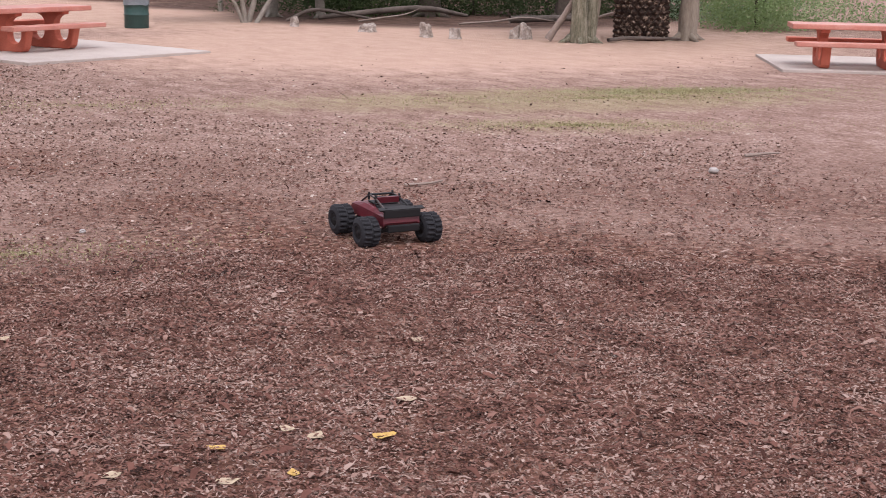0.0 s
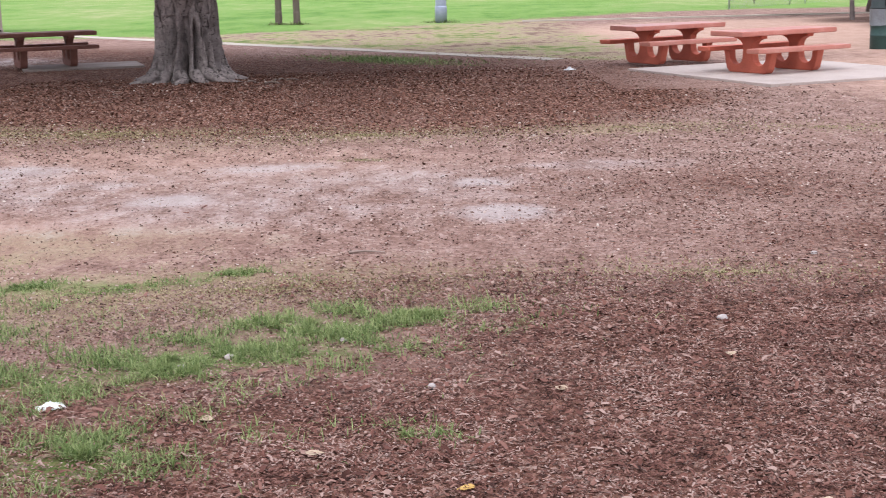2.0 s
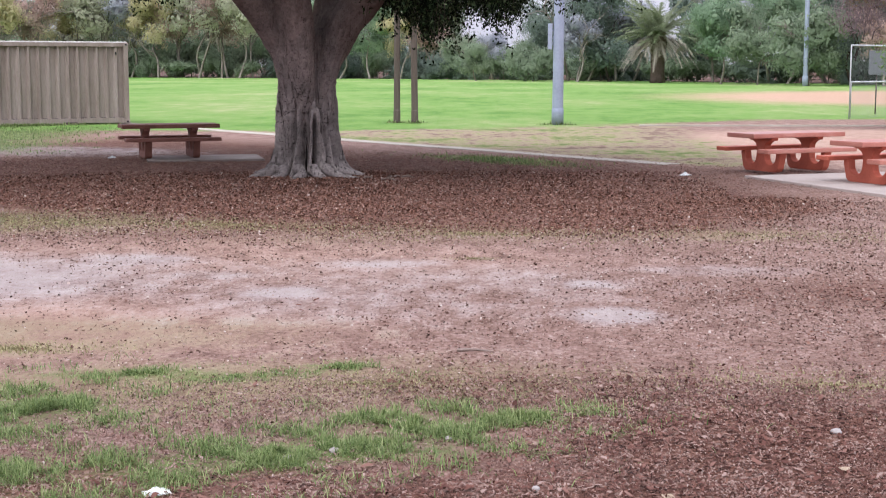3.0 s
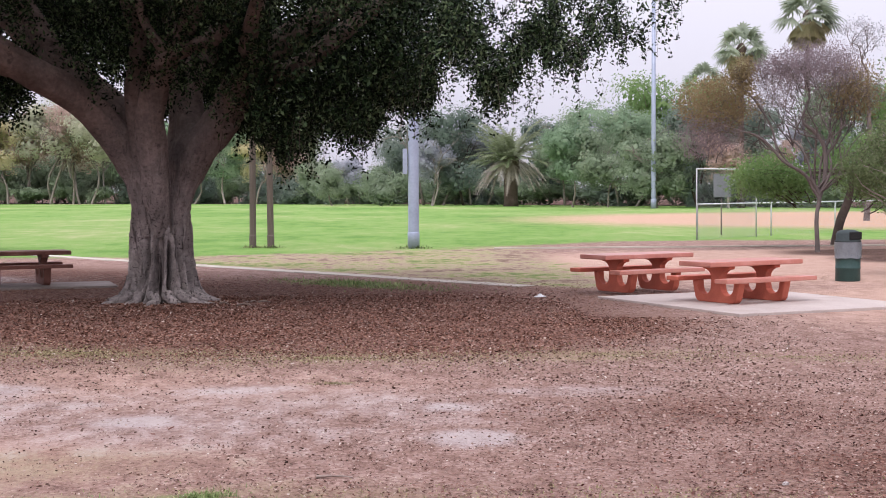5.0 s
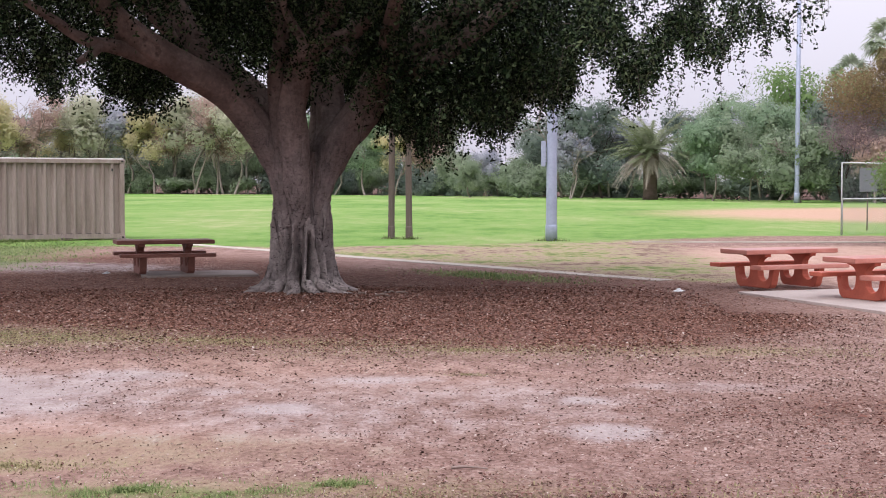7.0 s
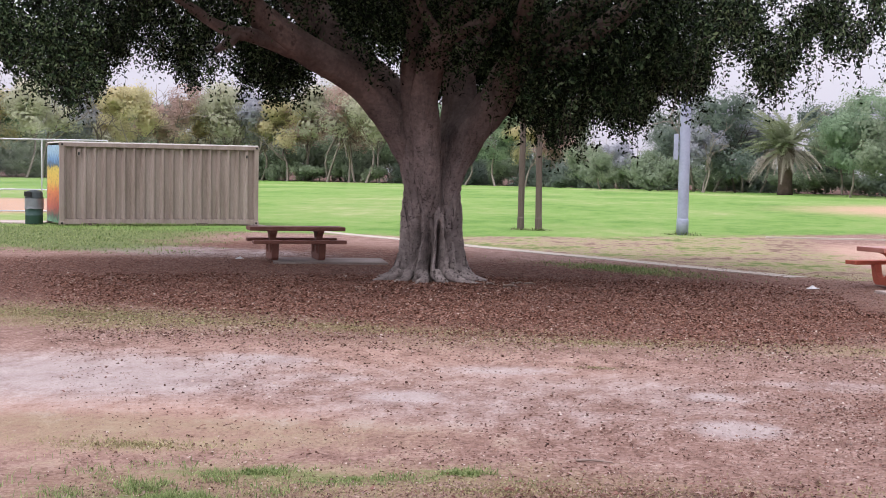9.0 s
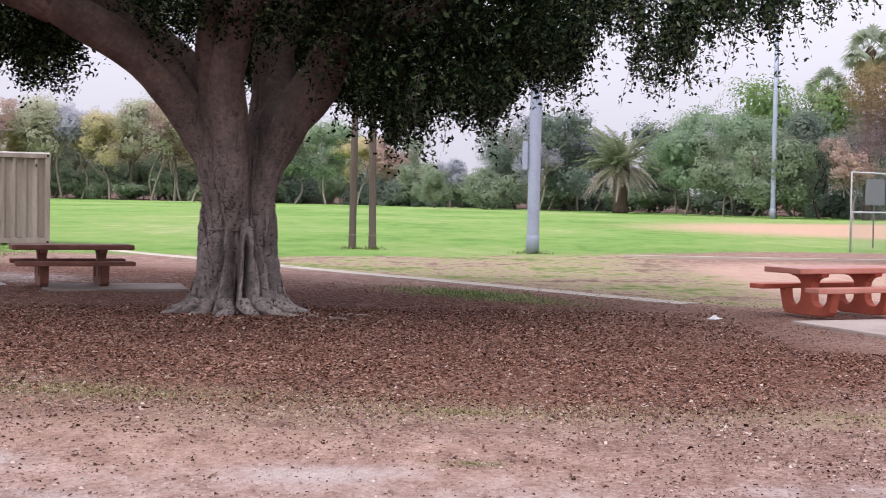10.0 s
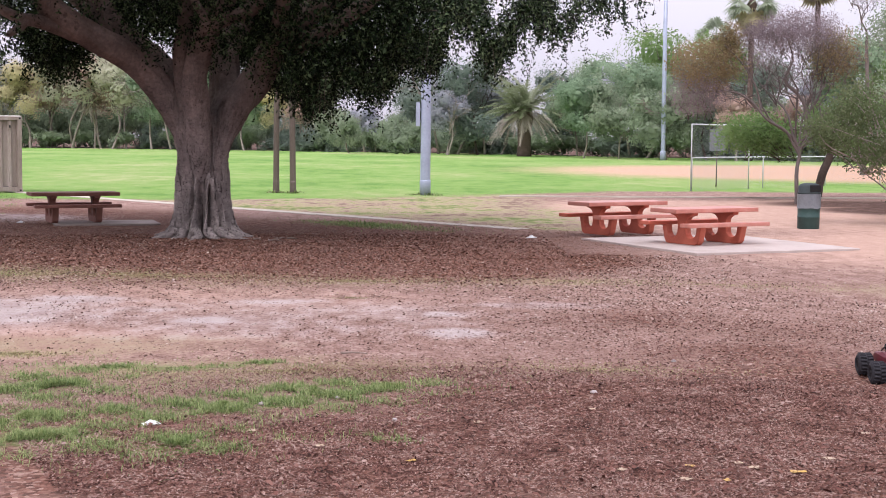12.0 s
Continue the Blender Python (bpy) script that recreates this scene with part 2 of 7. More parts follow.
# red-brown bark, brightened to make up for the fig crown's shade
M_barkbit = leafy("red_bark_bit", [(0.10, (0.065, 0.029, 0.020)), (0.40, (0.155, 0.072, 0.050)), (0.72, (0.250, 0.132, 0.096)), (0.97, (0.38, 0.25, 0.195))], 0.9, 0.0, 0.1, (0.8, 0.2, 0.8))
M_palebit = leafy("pale_dry_bit", [(0.10, (0.24, 0.160, 0.132)), (0.60, (0.37, 0.275, 0.232)), (0.88, (0.46, 0.365, 0.315)), (0.99, (0.52, 0.45, 0.40))], 0.9, 0.0, 0.1, (0.9, 0.1, 0.8))
M_blade = leafy("grass_blade", [(0.0, (0.060, 0.100, 0.030)), (0.40, (0.165, 0.235, 0.075)), (0.72, (0.32, 0.375, 0.16)), (1.0, (0.52, 0.48, 0.25))], 0.6, 0.35)
M_blade_dry = leafy("dry_grass_blade", [(0.0, (0.15, 0.12, 0.06)), (0.45, (0.31, 0.27, 0.14)), (0.8, (0.42, 0.38, 0.21)), (1.0, (0.26, 0.32, 0.11))], 0.7, 0.25)
# near-black to bright stops put crown shade and lit sprays into leaf colour
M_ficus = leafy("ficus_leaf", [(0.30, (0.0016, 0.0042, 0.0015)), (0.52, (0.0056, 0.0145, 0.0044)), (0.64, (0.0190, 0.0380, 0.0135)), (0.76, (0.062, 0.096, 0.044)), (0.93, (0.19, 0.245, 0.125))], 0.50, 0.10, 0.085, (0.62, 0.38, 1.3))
M_bark = fig_bark("grey_brown_fig_bark", (0.275, 0.236, 0.222), (0.135, 0.102, 0.089))
M_twig = surface("pale_twig_bark", [(0.3, (0.16, 0.135, 0.115)), (0.7, (0.36, 0.32, 0.28))], 0.9, 3.0, 30.0, 0.3, 0.01)
M_greytwig = surface("grey_twig_bark", [(0.3, (0.085, 0.068, 0.064)), (0.7, (0.19, 0.16, 0.15))], 0.9, 3.0, 30.0, 0.3, 0.01)
M_darkbark = surface("dark_bark", [(0.3, (0.035, 0.026, 0.022)), (0.7, (0.12, 0.09, 0.075))], 0.9, 2.0, 18.0, 0.5, 0.02)
M_red = surface("red_painted_concrete", [(0.25, (0.33, 0.085, 0.055)), (0.5, (0.52, 0.135, 0.085)), (0.75, (0.58, 0.20, 0.14))], 0.62, 2.2, 45.0, 0.12, 0.004)
# faded tops, coloured paler still for the sky's light on them
M_redtop = surface("faded_skylit_red_paint", [(0.25, (0.36, 0.125, 0.090)), (0.5, (0.48, 0.195, 0.150)), (0.75, (0.58, 0.31, 0.26))], 0.38, 2.6, 40.0, 0.12, 0.004, spec=0.5)
M_brownred = surface("worn_brown_paint", [(0.25, (0.13, 0.055, 0.04)), (0.55, (0.24, 0.105, 0.08)), (0.8, (0.34, 0.19, 0.15))], 0.7, 3.0, 45.0, 0.15, 0.004)
M_padold = surface("mulch_stained_concrete", [(0.3, (0.20, 0.155, 0.135)), (0.55, (0.30, 0.25, 0.225)), (0.8, (0.42, 0.37, 0.34))], 0.9, 1.6, 24.0, 0.25, 0.006)
M_conc = surface("weathered_concrete", [(0.25, (0.3022, 0.2488, 0.2200)), (0.5, (0.4162, 0.3527, 0.3197)), (0.75, (0.4997, 0.4356, 0.4005))], 0.9, 0.9, 26.0, 0.2, 0.006)
M_pathc = surface("dusty_path_concrete", [(0.25, (0.30, 0.255, 0.205)), (0.5, (0.43, 0.385, 0.325)), (0.75, (0.52, 0.48, 0.42))], 0.9, 0.9, 26.0, 0.2, 0.006)
M_cont = surface("beige_container_paint", [(0.34, (0.180, 0.140, 0.118)), (0.46, (0.258, 0.206, 0.180)), (0.56, (0.300, 0.245, 0.218)), (0.68, (0.37, 0.318, 0.288))], 0.55, 1.0, 14.0, 0.1, 0.005, stretch=(3, 3, 0.35))
M_controof = surface("bleached_container_roof", [(0.3, (0.6, 0.58, 0.54)), (0.7, (0.76, 0.75, 0.72))], 0.6, 1.0, 20.0, 0.1, 0.004)
M_galv = surface("galvanised_steel", [(0.3, (0.275, 0.308, 0.400)), (0.55, (0.358, 0.398, 0.514)), (0.8, (0.435, 0.479, 0.599))], 0.5, 1.2, 12.0, 0.08, 0.004, metal=0.25)
M_fencepost = surface("pale_fence_steel", [(0.3, (0.42, 0.43, 0.46)), (0.7, (0.66, 0.67, 0.70))], 0.55, 2.0, 20.0, 0.05, 0.002)
M_wire = surface("fence_wire", [(0.3, (0.30, 0.31, 0.33)), (0.7, (0.5, 0.5, 0.52))], 0.5, 2.0, 20.0, 0.05, 0.002, metal=0.4)
M_wood = surface("brown_wooden_pole", [(0.3, (0.070, 0.052, 0.043)), (0.55, (0.128, 0.100, 0.085)), (0.8, (0.185, 0.150, 0.132))], 0.85, 1.2, 26.0, 0.35, 0.01, stretch=(6, 6, 0.5))
M_can = surface("dark_green_drum_paint", [(0.3, (0.022, 0.050, 0.046)), (0.6, (0.045, 0.090, 0.082)), (0.85, (0.10, 0.13, 0.12))], 0.5, 2.0, 30.0, 0.1, 0.004)
M_lid = surface("dark_plastic_lid", [(0.3, (0.025, 0.035, 0.036)), (0.7, (0.05, 0.065, 0.066))], 0.75, 2.0, 30.0, 0.08, 0.003)
M_liner = surface("grey_plastic_liner", [(0.3, (0.120, 0.135, 0.150)), (0.7, (0.210, 0.225, 0.240))], 0.35, 5.0, 22.0, 0.5, 0.02, spec=0.5)
# near-black colour standing in for the shade inside holes and openings
M_black = surface("black_shadowed_void", [(0.3, (0.008, 0.008, 0.008)), (0.7, (0.02, 0.02, 0.02))], 0.8, 2.0, 20.0, 0.05, 0.002)
M_white = surface("white_paper", [(0.3, (0.58, 0.60, 0.60)), (0.7, (0.74, 0.76, 0.76))], 0.8, 8.0, 60.0, 0.3, 0.004)
M_tyre = surface("dusty_black_rubber", [(0.3, (0.010, 0.010, 0.013)), (0.7, (0.030, 0.028, 0.032))], 0.85, 6.0, 60.0, 0.3, 0.004)
M_rcred = surface("red_polycarbonate_shell", [(0.3, (0.070, 0.009, 0.014)), (0.7, (0.150, 0.024, 0.034))], 0.35, 4.0, 40.0, 0.05, 0.002, spec=0.5)
M_rcblack = surface("black_plastic", [(0.3, (0.006, 0.006, 0.007)), (0.7, (0.016, 0.013, 0.014))], 0.6, 6.0, 50.0, 0.1, 0.002)
M_rcmetal = surface("pale_alloy", [(0.3, (0.06, 0.045, 0.045)), (0.7, (0.11, 0.085, 0.08))], 0.4, 6.0, 50.0, 0.05, 0.002, metal=0.6)
M_stone = surface("pale_stone", [(0.3, (0.28, 0.245, 0.23)), (0.7, (0.48, 0.44, 0.42))], 0.9, 6.0, 50.0, 0.4, 0.006)
M_log = surface("weathered_log", [(0.3, (0.1500, 0.1050, 0.0863)), (0.7, (0.3450, 0.2775, 0.2400))], 0.9, 4.0, 30.0, 0.4, 0.01)
M_stump = surface("bleached_stump_wood", [(0.32, (0.10, 0.070, 0.058)), (0.48, (0.30, 0.245, 0.215)), (0.66, (0.56, 0.50, 0.46))], 0.9, 6.0, 26.0, 0.6, 0.02)
M_moss = surface("mossy_brown_bark", [(0.32, (0.060, 0.052, 0.034)), (0.48, (0.165, 0.150, 0.105)), (0.66, (0.34, 0.30, 0.235))], 0.9, 4.0, 16.0, 0.7, 0.03, stretch=(4, 4, 0.5))
M_woodbark = surface("tan_peeling_bark", [(0.3, (0.13, 0.10, 0.08)), (0.5, (0.25, 0.205, 0.165)), (0.75, (0.40, 0.34, 0.285))], 0.9, 2.0, 14.0, 0.5, 0.02, stretch=(3, 3, 0.6))
M_oldlog = surface("dark_old_log", [(0.3, (0.05, 0.038, 0.032)), (0.7, (0.16, 0.125, 0.11))], 0.9, 3.0, 20.0, 0.4, 0.02)
M_yellow = surface("yellow_fallen_leaf", [(0.3, (0.38, 0.22, 0.06)), (0.7, (0.55, 0.37, 0.11))], 0.6, 10.0, 60.0, 0.2, 0.002)
M_paleleaf = surface("pale_fallen_leaf", [(0.3, (0.3024, 0.2160, 0.1440)), (0.7, (0.4464, 0.3600, 0.2592))], 0.7, 10.0, 60.0, 0.2, 0.002)
M_board = surface("grey_board", [(0.3, (0.1200, 0.1260, 0.1440)), (0.7, (0.1800, 0.1860, 0.2040))], 0.7, 1.0, 10.0, 0.05, 0.002)


# ---------------------------------------------------------------- mesh tools
def thing(name, m, label="", category="", group="", kind=""):
    ob = new(name)
    ob.matrix_world = m
    return tagged(ob, label, category, group, kind)


def link_mesh(name, me, material, parent=None, label=""):
    me.materials.append(material)
    ob = new(name, me)
    if parent is not None:
        ob.parent = parent
    return tagged(ob, label)


def part(name, bm, material, parent=None, label="", smooth=False):
    me = bpy.data.meshes.new(name)
    bmesh.ops.recalc_face_normals(bm, faces=bm.faces)
    bm.to_mesh(me)
    bm.free()
    if smooth:
        me.polygons.foreach_set("use_smooth", [True] * len(me.polygons))
    return link_mesh(name, me, material, parent, label)


def raw(name, verts, faces, material, parent=None, label="", smooth=False):
    me = bpy.data.meshes.new(name)
    v = np.asarray(verts, dtype=np.float32)
    fa = np.asarray(faces, dtype=np.int32)
    k = fa.shape[1]
    me.vertices.add(len(v))
    me.vertices.foreach_set("co", v.ravel())
    me.loops.add(fa.size)
    me.loops.foreach_set("vertex_index", fa.ravel())
    me.polygons.add(len(fa))
    me.polygons.foreach_set("loop_start", np.arange(0, fa.size, k, dtype=np.int32))
    me.update(calc_edges=True)
    me.validate()
    if smooth:
        me.polygons.foreach_set("use_smooth", np.ones(len(fa), dtype=bool))
    return link_mesh(name, me, material, parent, label)


def box_bm(sx, sy, sz, m=None, bevel=0.01, bm=None):
    """A bevelled block, centred in x and y, standing on z = 0 of m."""
    b = bmesh.new()
    bmesh.ops.create_cube(b, size=1.0)
    bmesh.ops.transform(b, matrix=Matrix.Translation((0, 0, sz / 2)) @ Matrix.Diagonal((sx, sy, sz, 1)), verts=b.verts)
    if bevel:
        bmesh.ops.bevel(b, geom=b.edges[:], offset=bevel, segments=2, affect="EDGES", profile=0.6)
    if m is not None:
        bmesh.ops.transform(b, matrix=m, verts=b.verts)
    if bm is None:
        return b
    me = bpy.data.meshes.new("t")
    b.to_mesh(me)
    b.free()
    bm.from_mesh(me)
    bpy.data.meshes.remove(me)
    return bm


def lathe_bm(profile, n=24, m=None):
    """A turned body from (radius, height) pairs."""
    bm = bmesh.new()
    rings = []
    for r, z in profile:
        rings.append([bm.verts.new((r * math.cos(2 * math.pi * i / n), r * math.sin(2 * math.pi * i / n), z)) for i in range(n)])
    for a, b in zip(rings, rings[1:]):
        for i in range(n):
            bm.faces.new((a[i], a[(i + 1) % n], b[(i + 1) % n], b[i]))
    bm.faces.new(rings[0][::-1])
    bm.faces.new(rings[-1])
    if m is not None:
        bmesh.ops.transform(bm, matrix=m, verts=bm.verts)
    return bm


def spline(points, n):
    """Points along a smooth curve through the given ones."""
    p = np.array(points, dtype=float)
    p = np.vstack([2 * p[0] - p[1], p, 2 * p[-1] - p[-2]])
    out = []
    segs = len(p) - 3
    for k in range(n):
        u = k / (n - 1) * segs
        i = min(int(u), segs - 1)
        t = u - i
        a, b, c, d = p[i:i + 4]
        out.append(0.5 * ((2 * b) + (-a + c) * t + (2 * a - 5 * b + 4 * c - d) * t * t + (-a + 3 * b - 3 * c + d) * t ** 3))
    return np.array(out)


def tube_arrays(points, radii, n=10, seg=14, wob=0.0, seed=0):
    """A tapering, slightly knotted tube; returns vertices and quads."""
    pts = spline(points, seg)
    rad = np.interp(np.linspace(0, 1, seg), np.linspace(0, 1, len(radii)), radii)
    tang = np.gradient(pts, axis=0)
    tang /= np.linalg.norm(tang, axis=1)[:, None]
    side = np.cross(tang[0], (0.31, 0.77, 0.55))
    verts = []
    for k in range(seg):
        side = side - tang[k] * side.dot(tang[k])
        side /= np.linalg.norm(side)
        up = np.cross(tang[k], side)
        for i in range(n):
            a = 2 * math.pi * i / n
            r = rad[k]
            if wob:
                r *= 1 + wob * noise.noise((math.cos(a) * 1.3 + seed, math.sin(a) * 1.3, k * 0.45 + seed * 3))
            verts.append(pts[k] + r * (math.cos(a) * side + math.sin(a) * up))
    faces = [(k * n + i, k * n + (i + 1) % n, (k + 1) * n + (i + 1) % n, (k + 1) * n + i) for k in range(seg - 1) for i in range(n)]
    return np.array(verts), faces


def gnarled_arrays(points, radii, seed, n=36, seg=64):
    """A thick limb: lengthwise cords and furrows that wander, swellings and small knots."""
    v, f = tube_arrays(points, radii, n, seg)
    v = v.reshape(seg, n, 3)
    mid = v.mean(axis=1)
    for k in range(seg):
        for i in range(n):
            a = 2 * math.pi * i / n + 0.5 * noise.noise((k * 0.05, seed, 2.0))
            c, s = math.cos(a), math.sin(a)
            q = 1 + 0.16 * noise.noise((c * 0.9 + seed, s * 0.9, k * 0.10)) + 0.11 * noise.noise((c * 2.6, s * 2.6 + seed, k * 0.07))
            q += 0.05 * noise.noise((c * 6 + seed, s * 6, k * 0.30)) - 0.13 * max(0.0, 0.16 - abs(noise.noise((c * 1.9, s * 1.9, k * 0.045 + seed)))) / 0.16
            v[k, i] = mid[k] + (v[k, i] - mid[k]) * q
    return v.reshape(-1, 3), f


def tube(name, points, radii, material, parent=None, n=10, seg=14, wob=0.0, seed=0, label=""):
    v, f = tube_arrays(points, radii, n, seg, wob, seed)
    return raw(name, v, f, material, parent, label, smooth=True)


def join_arrays(items):
    vs, fs, k = [], [], 0
    for v, f in items:
        vs.append(v)
        fs.append(np.asarray(f) + k)
        k += len(v)
    return np.vstack(vs), np.vstack(fs)


def leaves_arrays(centres, length, width, r, droop=0.3, facing=None):
    """One pointed leaf at every centre, turned at random or facing roughly the given ways."""
    c = np.asarray(centres, dtype=np.float32)
    n = len(c)
    d = r.normal(size=(n, 3))
    d[:, 2] -= droop
    if facing is not None:
        d = np.cross(facing + r.normal(size=(n, 3)) * 0.28, d)
    d /= np.linalg.norm(d, axis=1)[:, None] + 1e-9
    s = np.cross(d, r.normal(size=(n, 3)) if facing is None else facing + r.normal(size=(n, 3)) * 0.3)
    s /= np.linalg.norm(s, axis=1)[:, None] + 1e-9
    ln = (length * r.uniform(0.6, 1.25, n))[:, None]
    wd = (width * r.uniform(0.6, 1.25, n))[:, None]
    v = np.stack([c - d * ln / 2, c - s * wd / 2, c + d * ln / 2, c + s * wd / 2], 1).reshape(-1, 3)
    f = np.arange(4 * n, dtype=np.int32).reshape(-1, 4)
    return v, f


def leaf_cloud(name, centres, length, width, material, parent=None, seed=0, droop=0.3, label="", facing=None):
    v, f = leaves_arrays(centres, length, width, np.random.default_rng(seed), droop, facing)
    return raw(name, v, f, material, parent, label)


def clumps(centres, spread, per, r):
    """Points scattered round every centre."""
    c = np.repeat(np.asarray(centres), per, axis=0)
    g = np.clip(r.normal(size=c.shape), -1.5, 1.5) * np.asarray(spread)
    return c + g


# ---------------------------------------------------------------- ground
def bump_of(x, y, cx, cy, rx, ry, turn=0.0):
    """1 at the middle of an oval, 0.5 on its rim, 0 far outside."""
    a = radians(turn)
    u = (x - cx) * math.cos(a) + (y - cy) * math.sin(a)
    w = -(x - cx) * math.sin(a) + (y - cy) * math.cos(a)
    d = np.sqrt((u / rx) ** 2 + (w / ry) ** 2)
    return np.clip(1.5 - d, 0, 1) if rx > 3 else np.clip(1.25 - 0.75 * d, 0, 1)


def side_of(x, y, x0, y0, x1, y1, soft=1.0):
    """Rises from 0 to 1 across the line towards its left side."""
    L = math.hypot(x1 - x0, y1 - y0)
    d = ((x1 - x0) * (y - y0) - (y1 - y0) * (x - x0)) / L
    return np.clip(0.5 + d / (2 * soft), 0, 1)


GRASS_NEAR = (
    # x, y, half length, half width, turn: the green patches in the foreground
    (-1.2, 7.05, 1.15, 0.30, 27), (-0.55, 7.75, 0.55, 0.22, 10), (0.05, 7.9, 0.40, 0.14, 5), (-2.75, 7.95, 0.55, 0.42, 10),
    (-1.75, 8.85, 0.7, 0.14, 8), (-1.15, 9.2, 0.35, 0.14, 0), (-2.3, 5.9, 0.55, 0.28, 20), (-1.35, 5.65, 0.5, 0.22, 25),
    (-0.35, 7.2, 0.28, 0.12, 10), (-2.45, 8.95, 0.6, 0.13, 5), (-2.6, 6.6, 0.5, 0.2, 25), (-0.02, 5.8, 0.16, 0.07, 0),
)


def masks(x, y):
    """How much of each ground cover lies at the points."""
    out = {}
    under = np.maximum.reduce([bump_of(x, y, -3.7, 24.6, 7.2, 7.4), bump_of(x, y, -10.0, 25.6, 6.5, 5.0, 15), bump_of(x, y, 1.6, 20.7, 3.1, 2.6, 8), bump_of(x, y, 0.2, 18.4, 4.2, 2.0) * 0.62])
    under = np.maximum(under, bump_of(x, y, -8.0, 33.0, 4.2, 6.5, 30) * 0.8)
    under = under * (1 - 0.75 * bump_of(x, y, -7.3, 18.0, 2.6, 1.15, -8))
    near = np.maximum.reduce([bump_of(x, y, 3.8, 5.4, 5.4, 4.0, -20), bump_of(x, y, 7.6, 7.6, 4.6, 3.6, -30) * 0.62, bump_of(x, y, 3.6, 12.0, 2.6, 2.4) * 0.5,
                              bump_of(x, y, 0.3, 5.6, 3.2, 1.7, 20) * 0.95, bump_of(x, y, -1.6, 5.9, 3.4, 1.5, 15) * 0.72, bump_of(x, y, 2.4, 8.6, 2.4, 1.6) * 0.62, bump_of(x, y, 3.3, 12.4, 1.6, 1.5) * 0.62, bump_of(x, y, 3.2, 9.8, 2.0, 1.2) * 0.56])
    near = near * (0.88 + 0.20 * np.sin(x * 0.9 + 1.3 * np.sin(y * 0.7)) * np.sin(y * 1.1 + np.sin(x * 0.8)))
    out["mulch"] = np.clip(np.maximum(under, near), 0, 1)
    dust = np.maximum.reduce([bump_of(x, y, -5.1, 13.0, 2.3, 2.0, 10) * 0.86, bump_of(x, y, -2.0, 12.3, 0.5, 0.45) * 0.9, bump_of(x, y, -1.3, 14.2, 0.9, 0.5) * 0.68,
                              bump_of(x, y, 0.8, 11.3, 0.42, 0.45), bump_of(x, y, 0.65, 12.9, 0.35, 0.4) * 0.85, bump_of(x, y, 2.0, 13.9, 1.3, 0.5) * 0.58,
                              bump_of(x, y, -3.9, 14.3, 0.9, 0.6) * 0.82, bump_of(x, y, -2.9, 13.3, 0.8, 0.5) * 0.7, bump_of(x, y, -1.5, 12.6, 4.0, 2.4, 5) * 0.5, bump_of(x, y, -10.5, 32.8, 4.0, 2.6, -20) * 0.62])
    out["dust"] = np.clip(dust * 1.12, 0, 1)
    dry = np.maximum.reduce([bump_of(x, y, -7.0, 17.9, 3.0, 1.4, -8) * 0.9, bump_of(x, y, -3.6, 17.7, 3.0, 0.9, -6) * 0.6, bump_of(x, y, -1.0, 16.6, 3.2, 1.6, 5) * 0.5, bump_of(x, y, 2.6, 16.9, 1.8, 0.8, 5) * 0.56, bump_of(x, y, -1.5, 8.6, 2.7, 1.1, 5) * 0.78,
                             bump_of(x, y, 10.5, 15.0, 5.0, 1.6, -14) * 0.72, bump_of(x, y, 9.2, 12.8, 3.0, 1.0, -20) * 0.55, bump_of(x, y, 2.0, 8.9, 2.0, 0.9, 0) * 0.45, bump_of(x, y, -3.6, 10.2, 3.2, 1.1, 5) * 0.6])
    beyond = np.where((y > 27) & (y < 60), 1.0, 0.0) * side_of(x, y, -14.2, 49.9, 4.2, 27.8, 0.8)
    beyond = beyond * (1 - np.clip((x - 2.5) / 5.0, 0, 1))
    out["dry"] = np.clip(dry, 0, 1)
    out["verge"] = np.clip(beyond, 0, 1)
    g = np.zeros_like(x)
    for p in GRASS_NEAR:
        g = np.maximum(g, bump_of(x, y, p[0], p[1], p[2] * 1.2, p[3] * 1.5, p[4]) * 0.72)
    g = np.maximum(g, bump_of(x, y, 12.9, 15.3, 2.9, 0.8, -16) * 0.52)
    g = np.maximum(g, bump_of(x, y, 4.8, 16.4, 2.2, 0.8, -10) * 0.42)
    g = np.maximum(g, bump_of(x, y, -0.4, 30.2, 3.4, 1.3, -50) * 0.6)
    g = np.maximum(g, bump_of(x, y, -0.4, 14.6, 0.35, 0.2, 0) * 0.7)
    left = np.clip(0.5 + (-11.6 - 0.1 * (y - 38) - x) / 5.0, 0, 1) * np.clip(0.5 + (y - 31.0 + 0.5 * (x + 13)) / 5.0, 0, 1)
    g = np.maximum(g, left * 0.9)
    out["grass"] = g
    lawn = side_of(x, y, -4.5, 42.0, 9.0, 53.5, 3.0) * side_of(x, y, -60.0, 43.5, 60.0, 43.5, 3.0)
    lawn = np.maximum(lawn, np.where(y > 50, side_of(x, y, -60.0, 54.0, 90.0, 54.0, 2.5), 0))
    out["lawn"] = np.clip(np.maximum(lawn, left * np.clip((y - 44) / 6, 0, 1)), 0, 1)
    inf = np.maximum(bump_of(x, y, 36.0, 92.0, 26.0, 27.0), bump_of(x, y, -33.0, 68.0, 12.0, 15.0))
    out["infield"] = inf
